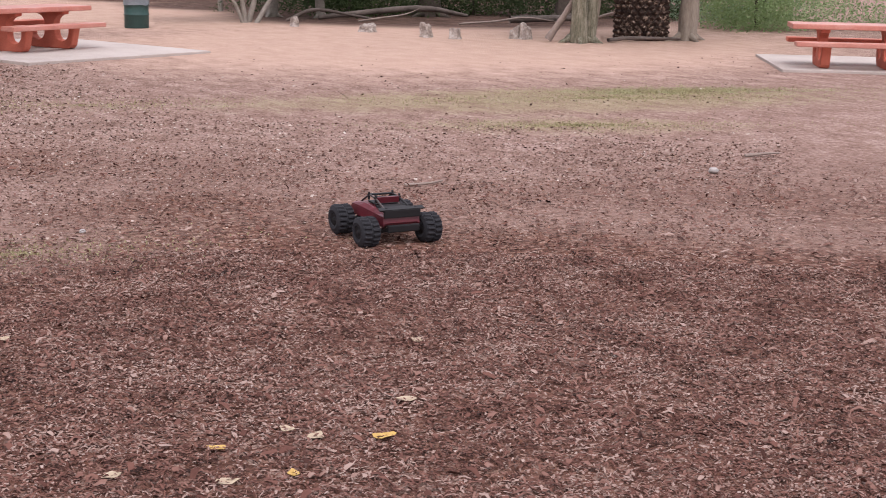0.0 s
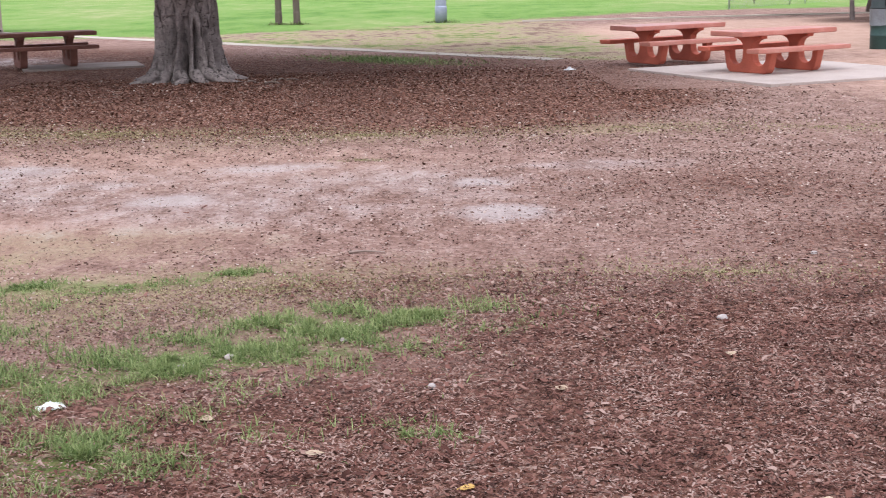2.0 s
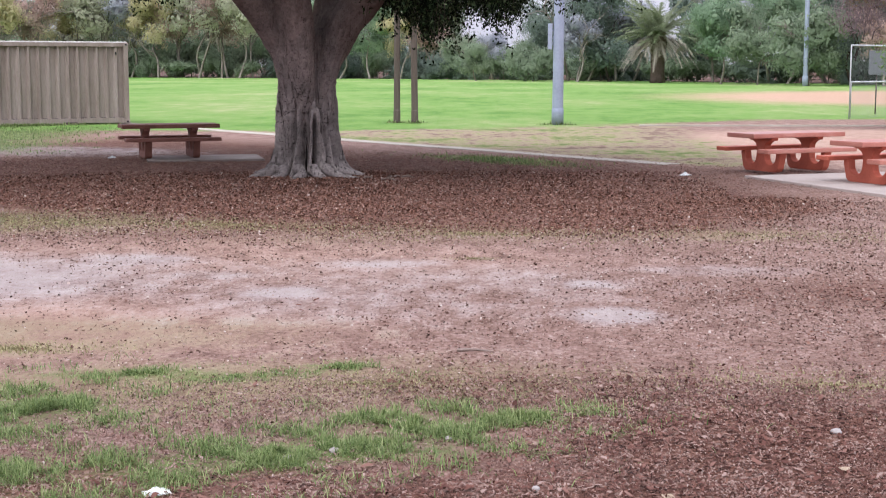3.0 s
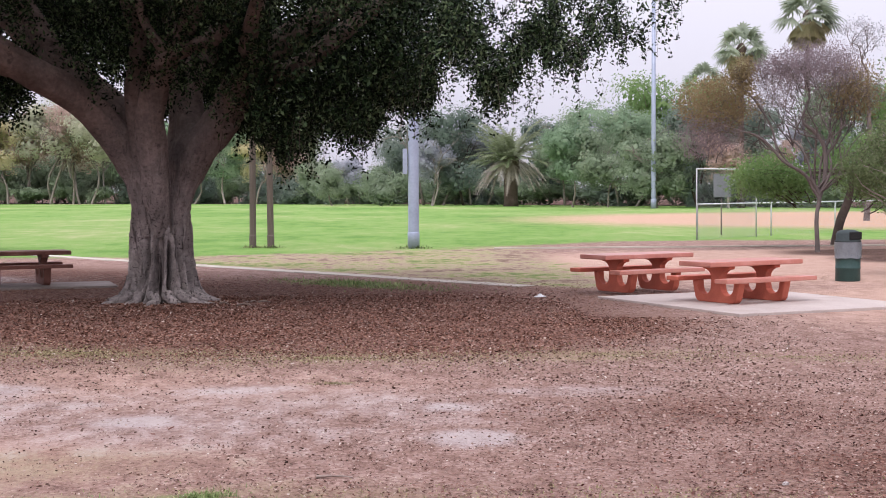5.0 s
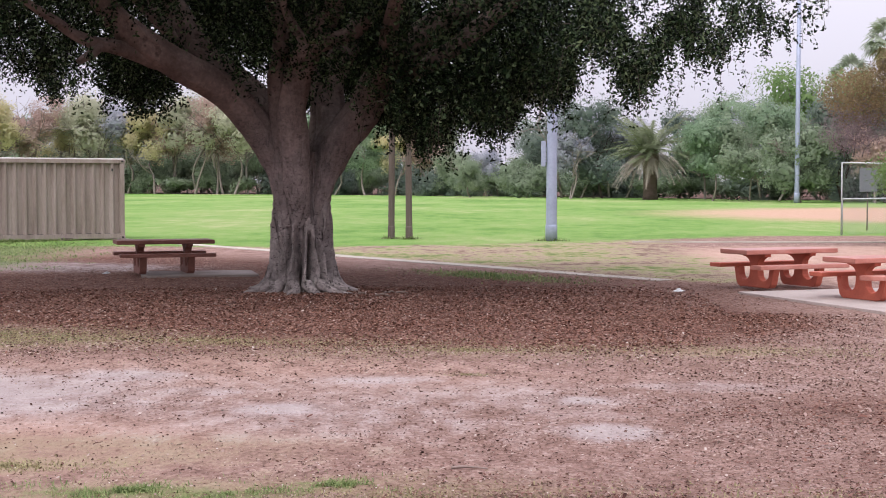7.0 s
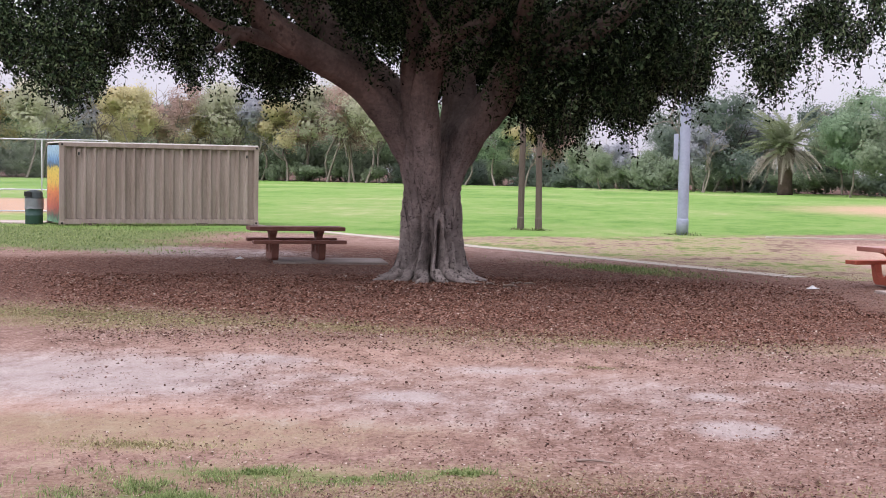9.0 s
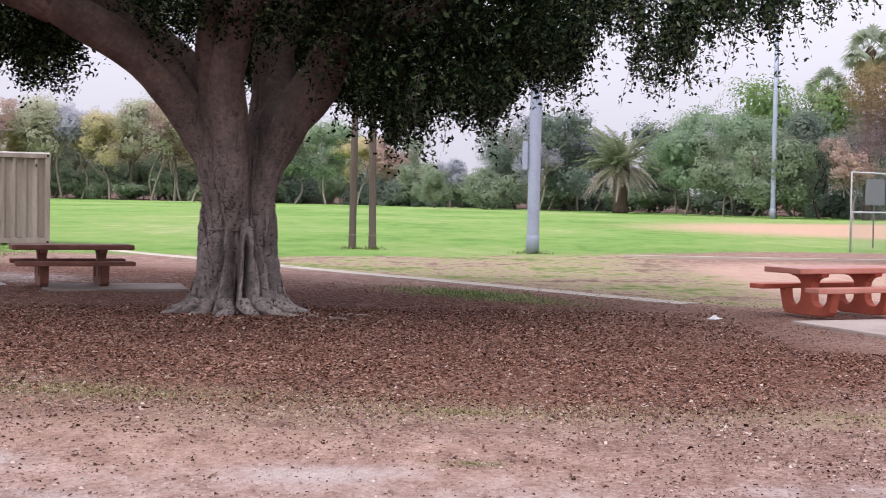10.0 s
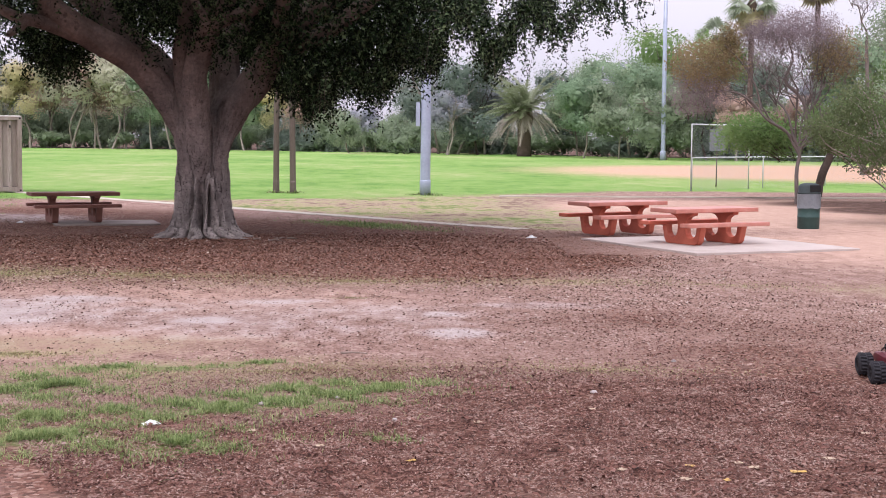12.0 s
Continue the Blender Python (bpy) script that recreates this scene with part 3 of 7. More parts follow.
    red = np.maximum.reduce([bump_of(x, y, 15.0, 24.5, 8.6, 6.5, 20), bump_of(x, y, 13.0, 36.0, 7.0, 9.0), bump_of(x, y, 6.5, 36.5, 4.5, 7.5) * 0.85, bump_of(x, y, 14.0, 43.0, 9.0, 3.0) * 0.9, bump_of(x, y, -4.6, 10.6, 3.8, 1.8) * 0.55, bump_of(x, y, -3.0, 14.5, 5.0, 2.4) * 0.45])
    out["red"] = np.clip(red, 0, 1)
    litter_shade = np.maximum(bump_of(x, y, 23.0, 37.0, 9.0, 7.0, 20), bump_of(x, y, 16.5, 43.0, 4.5, 3.0) * 0.9)
    litter_shade = np.maximum(litter_shade, bump_of(x, y, 15.5, 38.8, 3.2, 3.0) * 0.8)
    litter_shade = np.maximum(litter_shade, bump_of(x, y, 19.0, 32.4, 5.8, 4.6, -14))
    # shade under and behind the far trees, put in as dark litter colour
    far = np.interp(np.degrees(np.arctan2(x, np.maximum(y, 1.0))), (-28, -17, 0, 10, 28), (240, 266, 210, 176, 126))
    litter_shade = np.maximum(litter_shade, np.where(y > 60, np.clip((np.hypot(x, y) - far + 10) / 20, 0, 1), 0))
    out["litter"] = np.clip(litter_shade, 0, 1)
    return out


def build_ground():
    def axis(lo, hi, step, far):
        mid = np.arange(lo, hi + 1e-6, step)
        out, d, v = [], step, hi
        while v < far[1]:
            d *= 1.22
            v += d
            out.append(v)
        low, d, v = [], step, lo
        while v > far[0]:
            d *= 1.22
            v -= d
            low.append(v)
        return np.array(low[::-1] + list(mid) + out)
    xs = axis(-14.0, 26.0, 0.16, (-2500, 2500))
    ys = axis(3.0, 46.0, 0.16, (-2500, 2500))
    ys = np.unique(np.concatenate([ys, np.arange(120.0, 300.0, 6.0)]))
    xs = np.unique(np.concatenate([xs, np.arange(-140.0, 100.0, 6.0)]))
    X, Y = np.meshgrid(xs, ys)
    x, y = X.ravel(), Y.ravel()
    z = 0.006 * np.sin(x * 2.1 + np.sin(y * 1.3) * 2) * np.sin(y * 1.7 + x * 0.4) - 0.004
    nx, ny = len(xs), len(ys)
    i = np.arange((nx - 1) * (ny - 1))
    a = i // (nx - 1) * nx + i % (nx - 1)
    f = np.stack([a, a + 1, a + nx + 1, a + nx], 1)
    ob = raw("ground", np.stack([x, y, z], 1), f, M_ground, smooth=True)
    for k, v in masks(x, y).items():
        at = ob.data.attributes.new(k, "FLOAT", "POINT")
        at.data.foreach_set("value", v.astype(np.float32))
    return tagged(ob, "reddish park ground with mulch, dust, dry grass and lawn", "ground", kind="structure")


ground = build_ground()


# ---------------------------------------------------------------- paths, pads, kerb
def strip(name, x0, y0, x1, y1, width, height, material, label, category):
    L = math.hypot(x1 - x0, y1 - y0)
    a = math.degrees(math.atan2(y1 - y0, x1 - x0))
    ob = part(name, box_bm(L, width, height + 0.06, None, 0.012), material)
    ob.matrix_world = pose((x0 + x1) / 2, (y0 + y1) / 2, -0.06, 0, 0, a)
    return tagged(ob, label, category, kind="structure")


def slabs(name, x0, y0, x1, y1, width, count, material, label):
    """A footpath cast in slabs with open joints between them."""
    L = math.hypot(x1 - x0, y1 - y0)
    a = math.degrees(math.atan2(y1 - y0, x1 - x0))
    root = thing(name, pose(x0, y0, 0, 0, 0, a), label, "footpath", kind="structure")
    step = L / count
    me = None
    for i in range(count):
        if me is None:
            ob = part("slab", box_bm(step - 0.015, width, 0.075, None, 0.01), material, root)
            me = ob.data
        else:
            ob = new("slab", me)
            ob.parent = root
        ob.matrix_local = pose((i + 0.5) * step, rng.uniform(-0.02, 0.02), -0.062 + rng.uniform(-0.004, 0.004))
    return root


slabs("footpath", -14.2, 49.9, 3.1, 29.0, 0.52, 18, M_pathc, "narrow pale concrete footpath, dusty, crossing the park")
strip("kerb", 4.0, 47.6, 34.0, 47.9, 0.16, 0.05, M_pathc, "low concrete kerb along the edge of the field", "kerb")


def pad(name, cx, cy, turn, sx, sy, cols, rows, label, material=M_conc):
    root = thing(name, pose(cx, cy, 0, 0, 0, turn), label, "concrete pad", kind="structure")
    me = None
    for i in range(cols):
        for j in range(rows):
            if me is None:
                ob = part("slab", box_bm(sx / cols - 0.012, sy / rows - 0.012, 0.10, None, 0.012), material, root)
                me = ob.data
            else:
                ob = new("slab", me)
                ob.parent = root
            ob.matrix_local = pose((i + 0.5) * sx / cols - sx / 2, (j + 0.5) * sy / rows - sy / 2, -0.06)
    return root


pad("picnic_pad", 6.5, 24.35, 22, 3.7, 4.2, 1, 2, "pale concrete pad under two red picnic tables")
pad("picnic_pad", 18.75, 17.5, -35, 3.6, 3.3, 1, 1, "pale concrete pad under one red picnic table")
pad("picnic_pad", -6.6, 30.2, 16, 2.4, 1.6, 1, 1, "thin concrete pad strewn with mulch under a brown table", M_padold)
pad("picnic_pad", -24.5, 46.6, 4, 9.0, 1.9, 3, 1, "pale concrete walk beside the container")


# ---------------------------------------------------------------- picnic tables
def support_bm(width=1.24, thick=0.15, seat=0.36, top=0.62):
    """One cast end support: a broad foot, two arms up to the benches, a waisted pedestal up to the top, round-cornered gaps between."""
    n = 8
    half = []                                     # outline of the right half, from the foot's middle to the top's middle
    half += [(0.0, 0.0), (0.40, 0.0), (0.455, 0.02), (0.50, 0.07), (0.57, seat - 0.02), (0.58, seat), (0.44, seat)]
    for k in range(n + 1):                        # the gap between arm and pedestal, a broad rounded pocket
        a = -k / n * math.pi
        half.append((0.275 + 0.155 * math.cos(a), 0.265 + 0.135 * math.sin(a)))
    half += [(0.112, 0.36)]
    for k in range(5):
        a = k / 4 * math.pi / 2
        half.append((0.112 + 0.21 * (1 - math.cos(a)), 0.42 + (top - 0.05 - 0.42) * math.sin(a)))
    half += [(0.33, top), (0.0, top)]
    pts = half + [(-x, z) for x, z in half[-2:0:-1]]
    bm = bmesh.new()
    vs = [bm.verts.new((-thick / 2, x, z)) for x, z in pts]
    f = bm.faces.new(vs)
    r = bmesh.ops.extrude_face_region(bm, geom=[f])
    bmesh.ops.translate(bm, vec=(thick, 0, 0), verts=[v for v in r["geom"] if isinstance(v, bmesh.types.BMVert)])
    edges = [e for e in bm.edges if abs(e.verts[0].co.x - e.verts[1].co.x) < 1e-5]
    bmesh.ops.bevel(bm, geom=edges, offset=0.012, segments=1, affect="EDGES")
    bmesh.ops.triangulate(bm, faces=[g for g in bm.faces if len(g.verts) > 4])
    return bm


def picnic_table(m, label, paint, top_paint, group):
    root = thing("picnic_table", m, label, "picnic table", group)
    part("tabletop", box_bm(2.12, 0.78, 0.085, pose(0, 0, 0.645), 0.018), top_paint, root)
    for s in (-1, 1):
        part("bench_seat", box_bm(2.05, 0.30, 0.075, pose(0, s * 0.60, 0.385), 0.016), paint if s > 0 else top_paint, root)
    for s in (-1, 1):
        sup = part("support", support_bm(), paint, root)
        sup.matrix_local = pose(s * 0.52, 0, 0.025)
    return root


pic = picnic_table(pose(6.26, 24.25, 0.012, 0, 0, 29), "red-painted cast concrete picnic table with attached benches on a pad", M_red, M_redtop, "red picnic tables")
copy_thing(pic, pose(4.98, 27.0, 0.012, 0, 0, 29))
copy_thing(pic, pose(17.83, 17.12, 0.012, 0, 0, -37))
picnic_table(pose(-7.34, 30.2, 0.012, 0, 0, 22) @ Matrix.Diagonal((0.96, 1, 1, 1)), "worn dark brown concrete picnic table in the shade of a tree", M_brownred, M_brownred, "")


# ---------------------------------------------------------------- litter bins
def litter_bin(m, label, liner=True):
    root = thing("litter_bin", m, label, "litter bin", "litter bins")
    prof = [(0.275, 0.0), (0.285, 0.01), (0.285, 0.27), (0.298, 0.285), (0.285, 0.30), (0.285, 0.55), (0.298, 0.565), (0.285, 0.58), (0.285, 0.83), (0.295, 0.845), (0.285, 0.86)]
    part("drum", lathe_bm(prof, 32), M_can, root, smooth=True)
    if liner:
        v = []
        n, zs = 48, np.linspace(0.50, 0.845, 7)
        for k, z in enumerate(zs):
            for i in range(n):
                a = 2 * math.pi * i / n
                r = 0.302 + 0.016 * noise.noise((math.cos(a) * 4, math.sin(a) * 4, z * 5)) + (0.012 if k == 0 else 0)
                zz = z + (0.03 * noise.noise((a * 2, 3, 1)) if k == 0 else 0)
                v.append((r * math.cos(a), r * math.sin(a), zz))
        f = [(k * n + i, k * n + (i + 1) % n, (k + 1) * n + (i + 1) % n, (k + 1) * n + i) for k in range(6) for i in range(n)]
        raw("liner", v, f, M_liner, root, "crumpled grey plastic liner", smooth=True)
    lid = part("lid", lathe_bm([(0.30, 0.845), (0.305, 0.87), (0.28, 0.89), (0.275, 1.02), (0.24, 1.075), (0.15, 1.105), (0.04, 1.115)], 32), M_lid, root, "dark domed plastic lid", smooth=True)
    part("flap", box_bm(0.34, 0.03, 0.16, pose(0, -0.272, 0.905), 0.01), M_black, lid)
    return root


litter_bin(pose(9.97, 29.85, 0, 0, 0, 20) @ Matrix.Diagonal((0.9, 0.9, 0.97, 1)), "dark green steel drum bin with grey liner and domed lid")
litter_bin(pose(-19.85, 45.3, 0.03, 0, 0, -25), "dark drum litter bin with domed lid beside the container")


# ---------------------------------------------------------------- container
def corrugated_bm(length, height, depth=0.095, pitch=0.325):
    """Pressed steel side wall with trapezoid ribs, in the xz plane."""
    bm = bmesh.new()
    xs, x = [], 0.0
    while x < length - 1e-6:
        for dx, d in ((0, 0.0), (pitch * 0.15, 0.0), (pitch * 0.36, depth), (pitch * 0.80, depth)):
            if x + dx < length:
                xs.append((x + dx, d))
        x += pitch
    xs.append((length, 0.0))
    lo = [bm.verts.new((a, d, 0)) for a, d in xs]
    hi = [bm.verts.new((a, d, height)) for a, d in xs]
    for i in range(len(xs) - 1):
        bm.faces.new((lo[i], lo[i + 1], hi[i + 1], hi[i]))
    r = bmesh.ops.extrude_face_region(bm, geom=bm.faces[:])
    bmesh.ops.translate(bm, vec=(0, 0.004, 0), verts=[v for v in r["geom"] if isinstance(v, bmesh.types.BMVert)])
    return bm


def container():
    L, W, Hh = 6.75, 2.44, 2.70
    root = thing("shipping_container", pose(-18.85, 45.0, 0.025, 0, 0, 32.5), "beige corrugated steel shipping container with a painted end", "shipping container")
    # local x along the front wall, y to the back
    body = part("front_wall", corrugated_bm(L - 0.3, Hh - 0.32), M_cont, root)
    body.matrix_local = pose(0.15, 0.035, 0.19)
    back = part("back_wall", corrugated_bm(L - 0.3, Hh - 0.32), M_cont, root)
    back.matrix_local = pose(0.15, W - 0.06, 0.19)
    for y in (0.0, W - 0.08):
        part("bottom_rail", box_bm(L - 0.3, 0.08, 0.17, pose(L / 2, y + 0.04, 0.02), 0.006), M_cont, root)
        part("top_rail", box_bm(L - 0.3, 0.08, 0.13, pose(L / 2, y + 0.04, Hh - 0.13), 0.006), M_cont, root)
        for x in (0.075, L - 0.075):
            post = part("corner_post", box_bm(0.15, 0.13, Hh - 0.24, pose(x, y + 0.04, 0.12), 0.008), M_cont, root)
            for z in (0.0, Hh - 0.118):
                cast = part("corner_casting", box_bm(0.178, 0.162, 0.118, pose(x, y + 0.04, z), 0.01), M_cont, post)
                part("casting_hole", box_bm(0.07, 0.006, 0.055, pose(x, y - 0.0435, z + 0.03), 0.0), M_black, cast) if y == 0 else None
    part("roof", box_bm(L - 0.02, W - 0.04, 0.05, pose(L / 2, W / 2, Hh - 0.012), 0.01), M_controof, root, "sun-bleached pale steel roof")
    part("floor", box_bm(L - 0.3, W - 0.2, 0.1, pose(L / 2, W / 2, 0.1), 0), M_black, root)
    part("end_wall", box_bm(0.04, W - 0.2, Hh - 0.3, pose(L - 0.08, W / 2, 0.15), 0.004), M_cont, root)
    mural = part("mural_panel", box_bm(0.04, W - 0.16, Hh - 0.14, pose(0.02, W / 2 + 0.02, 0.06), 0.004), mural_material(), root, "mural of blue, yellow, red and green brush strokes")
    for x in (0.62, L - 0.42):
        vent = part("vent", box_bm(0.085, 0.03, 0.24, pose(x, 0.012, Hh - 0.44), 0.008), M_cont, root)
        part("slot", box_bm(0.05, 0.008, 0.09, pose(x, -0.008, Hh - 0.40), 0.0), M_black, vent)
    for i, x in enumerate((1.0, 4.72)):
        b = part("timber_block", box_bm(0.42, 0.34, 0.15, None, 0.012), M_darkbark)
        b.matrix_world = root.matrix_world @ pose(x, 0.02, -0.09)
        tagged(b, "dark timber bearer block under the container", "timber block", "bearer blocks")
    return root


def mural_material():
    m, n, l, b = nodes_of("mural_paint")
    vec = place_node(n)
    s = n.new("ShaderNodeSeparateXYZ")
    l.new(vec, s.inputs[0])
    w = noise_node(n, l, 4.0, 4.0, 0.6, vec)
    v = math_node(n, l, "ADD", math_node(n, l, "DIVIDE", s.outputs[2], 2.62), math_node(n, l, "MULTIPLY", math_node(n, l, "SUBTRACT", w, 0.5), 0.22))
    col = ramp_node(n, l, v, [(0.03, (0.10, 0.30, 0.16)), (0.10, (0.05, 0.10, 0.07)), (0.20, (0.42, 0.06, 0.04)), (0.42, (0.62, 0.17, 0.04)), (0.52, (0.66, 0.42, 0.05)), (0.70, (0.62, 0.46, 0.06)), (0.74, (0.04, 0.07, 0.10)), (0.80, (0.07, 0.22, 0.45)), (0.93, (0.30, 0.48, 0.62))])
    k = noise_node(n, l, 9.0, 5.0, 0.7, vec)
    mr = n.new("ShaderNodeMapRange")
    mr.inputs[1].default_value, mr.inputs[2].default_value = 0.54, 0.60
    l.new(k, mr.inputs[0])
    col = mix_node(n, l, math_node(n, l, "MULTIPLY", mr.outputs[0], 0.8), col, (0.03, 0.03, 0.035))
    l.new(col, b.inputs["Base Color"])
    b.inputs["Roughness"].default_value = 0.55
    return m


container()


# ---------------------------------------------------------------- poles and fences
def round_pole(name, m, r0, r1, h, material, label, category, group=""):
    root = thing(name, m, label, category, group)
    part("shaft", lathe_bm([(r0, -0.05), (r0, 0.3), ((r0 * 2 + r1) / 3, h * 0.35), (r1, h)], 20), material, root, smooth=True)
    return root


for x, y, lean in ((-4.15, 50.0, 0.4), (-3.5, 49.6, -0.5)):
    p = round_pole("wooden_pole", pose(x, y, 0, 0, lean, 0), 0.112, 0.098, 9.0, M_wood, "tall plain brown wooden pole standing in the lawn", "pole", "pair of wooden poles")
    part("collar", lathe_bm([(0.118, 0.0), (0.121, 0.05), (0.121, 0.4), (0.116, 0.45)], 20), M_wood, p, smooth=True)

lamp = round_pole("field_light_pole", pose(1.36, 48.6, 0, 0, 0.3, 0), 0.185, 0.15, 14.0, M_galv, "grey steel field light pole with a small box on it", "light pole", "field light poles")
part("base_sleeve", lathe_bm([(0.20, -0.03), (0.20, 0.52), (0.192, 0.54)], 20), M_galv, lamp, smooth=True)
box = part("switch_box", box_bm(0.15, 0.20, 0.85, pose(-0.29, 0, 2.5), 0.015), M_galv, lamp)
for z in (2.65, 3.1):
    part("bracket", box_bm(0.12, 0.06, 0.05, pose(-0.17, 0, z), 0.004), M_galv, lamp)
part("crossarm", box_bm(2.6, 0.12, 0.12, pose(0, 0, 13.7), 0.01), M_galv, lamp)
for x in (-1.1, -0.4, 0.4, 1.1):
    part("floodlight", lathe_bm([(0.10, 0), (0.24, 0.25), (0.25, 0.3)], 16, pose(x, -0.1, 13.95, 60, 0, 0)), M_galv, lamp, smooth=True)
far_lamp = round_pole("field_light_pole", pose(28.4, 145.0, 0), 0.24, 0.19, 23.0, M_galv, "tall grey steel field light pole before the far trees", "light pole", "field light poles")
part("base_sleeve", lathe_bm([(0.29, -0.03), (0.29, 0.9), (0.26, 0.95)], 16), M_galv, far_lamp, smooth=True)
part("crossarm", box_bm(3.0, 0.16, 0.16, pose(0, 0, 22.0), 0.01), M_galv, far_lamp)


def wire_mesh(x0, z0, x1, z1, pitch, w):
    """Diagonal wires of a chain-link panel in the xz plane, as thin flat strips."""
    vs, fs = [], []
    H = z1 - z0
    for sgn in (1, -1):
        c = x0 - H
        while c < x1 + H:
            if sgn > 0:
                a, b = (c, z0), (c + H, z1)
            else:
                a, b = (c + H, z0), (c, z1)
            p = []
            for (ax, az), (bx, bz) in (((a), (b)),):
                t0, t1 = 0.0, 1.0
                dx = bx - ax
                for lim, s in ((x0, 1), (x1, -1)):
                    if abs(dx) > 1e-9:
                        t = (lim - ax) / dx
                        if s * dx > 0:
                            t0 = max(t0, t)
                        else:
                            t1 = min(t1, t)
                if t1 > t0:
                    p = [(ax + dx * t0, az + (bz - az) * t0), (ax + dx * t1, az + (bz - az) * t1)]
            if p:
                k = len(vs)
                (ax, az), (bx, bz) = p
                vs += [(ax - w / 2, 0, az), (ax + w / 2, 0, az), (bx + w / 2, 0, bz), (bx - w / 2, 0, bz)]
                fs.append((k, k + 1, k + 2, k + 3))
            c += pitch
    return vs, fs


def chain_fence(x0, y0, x1, y1, h, bays, label, group="chain-link fences", low=0.0, rails=None, pitch=0.16):
    L = math.hypot(x1 - x0, y1 - y0)
    root = thing("chain_link_fence", pose(x0, y0, 0, 0, 0, math.degrees(math.atan2(y1 - y0, x1 - x0))), label, "fence", group)
    me = None
    for i in range(bays + 1):
        if me is None:
            ob = part("post", lathe_bm([(0.028, -0.02), (0.028, h), (0.016, h + 0.03)], 10), M_fencepost, root, smooth=True)
            me = ob.data
        else:
            ob = new("post", me)
            ob.parent = root
        ob.matrix_local = pose(i * L / bays, 0, 0)
    for z in rails or (h,):
        v, f = tube_arrays([(0, 0, z), (L / 2, 0, z), (L, 0, z)], [0.030, 0.030], 8, 3)
        raw("rail", v, f, M_fencepost, root, smooth=True)
    v, f = wire_mesh(0, low, L, h, pitch, 0.006)
    raw("wire_mesh", v, f, M_wire, root)
    return root


chain_fence(12.4, 54.8, 15.6, 58.1, 2.72, 1, "tall chain-link backstop panel with grey steel frame", pitch=0.12)
chain_fence(12.45, 54.9, 24.5, 67.2, 1.36, 3, "waist-high chain-link fence with a pale top rail", rails=(1.36,), pitch=0.14)
chain_fence(-30.0, 56.0, -22.4, 58.5, 3.05, 3, "tall chain-link fence behind the container", rails=(3.05, 0.95, 0.05))
board = thing("score_board", pose(14.75, 60.4, 0, 0, 0, 10), "plain grey board on one dark post behind the fence", "board")
part("panel", box_bm(0.75, 0.08, 0.98, pose(0, 0, 1.6), 0.01), M_board, board)
part("post", lathe_bm([(0.03, -0.02), (0.03, 1.7)], 8, pose(0, 0.07, 0)), M_wood, board, smooth=True)


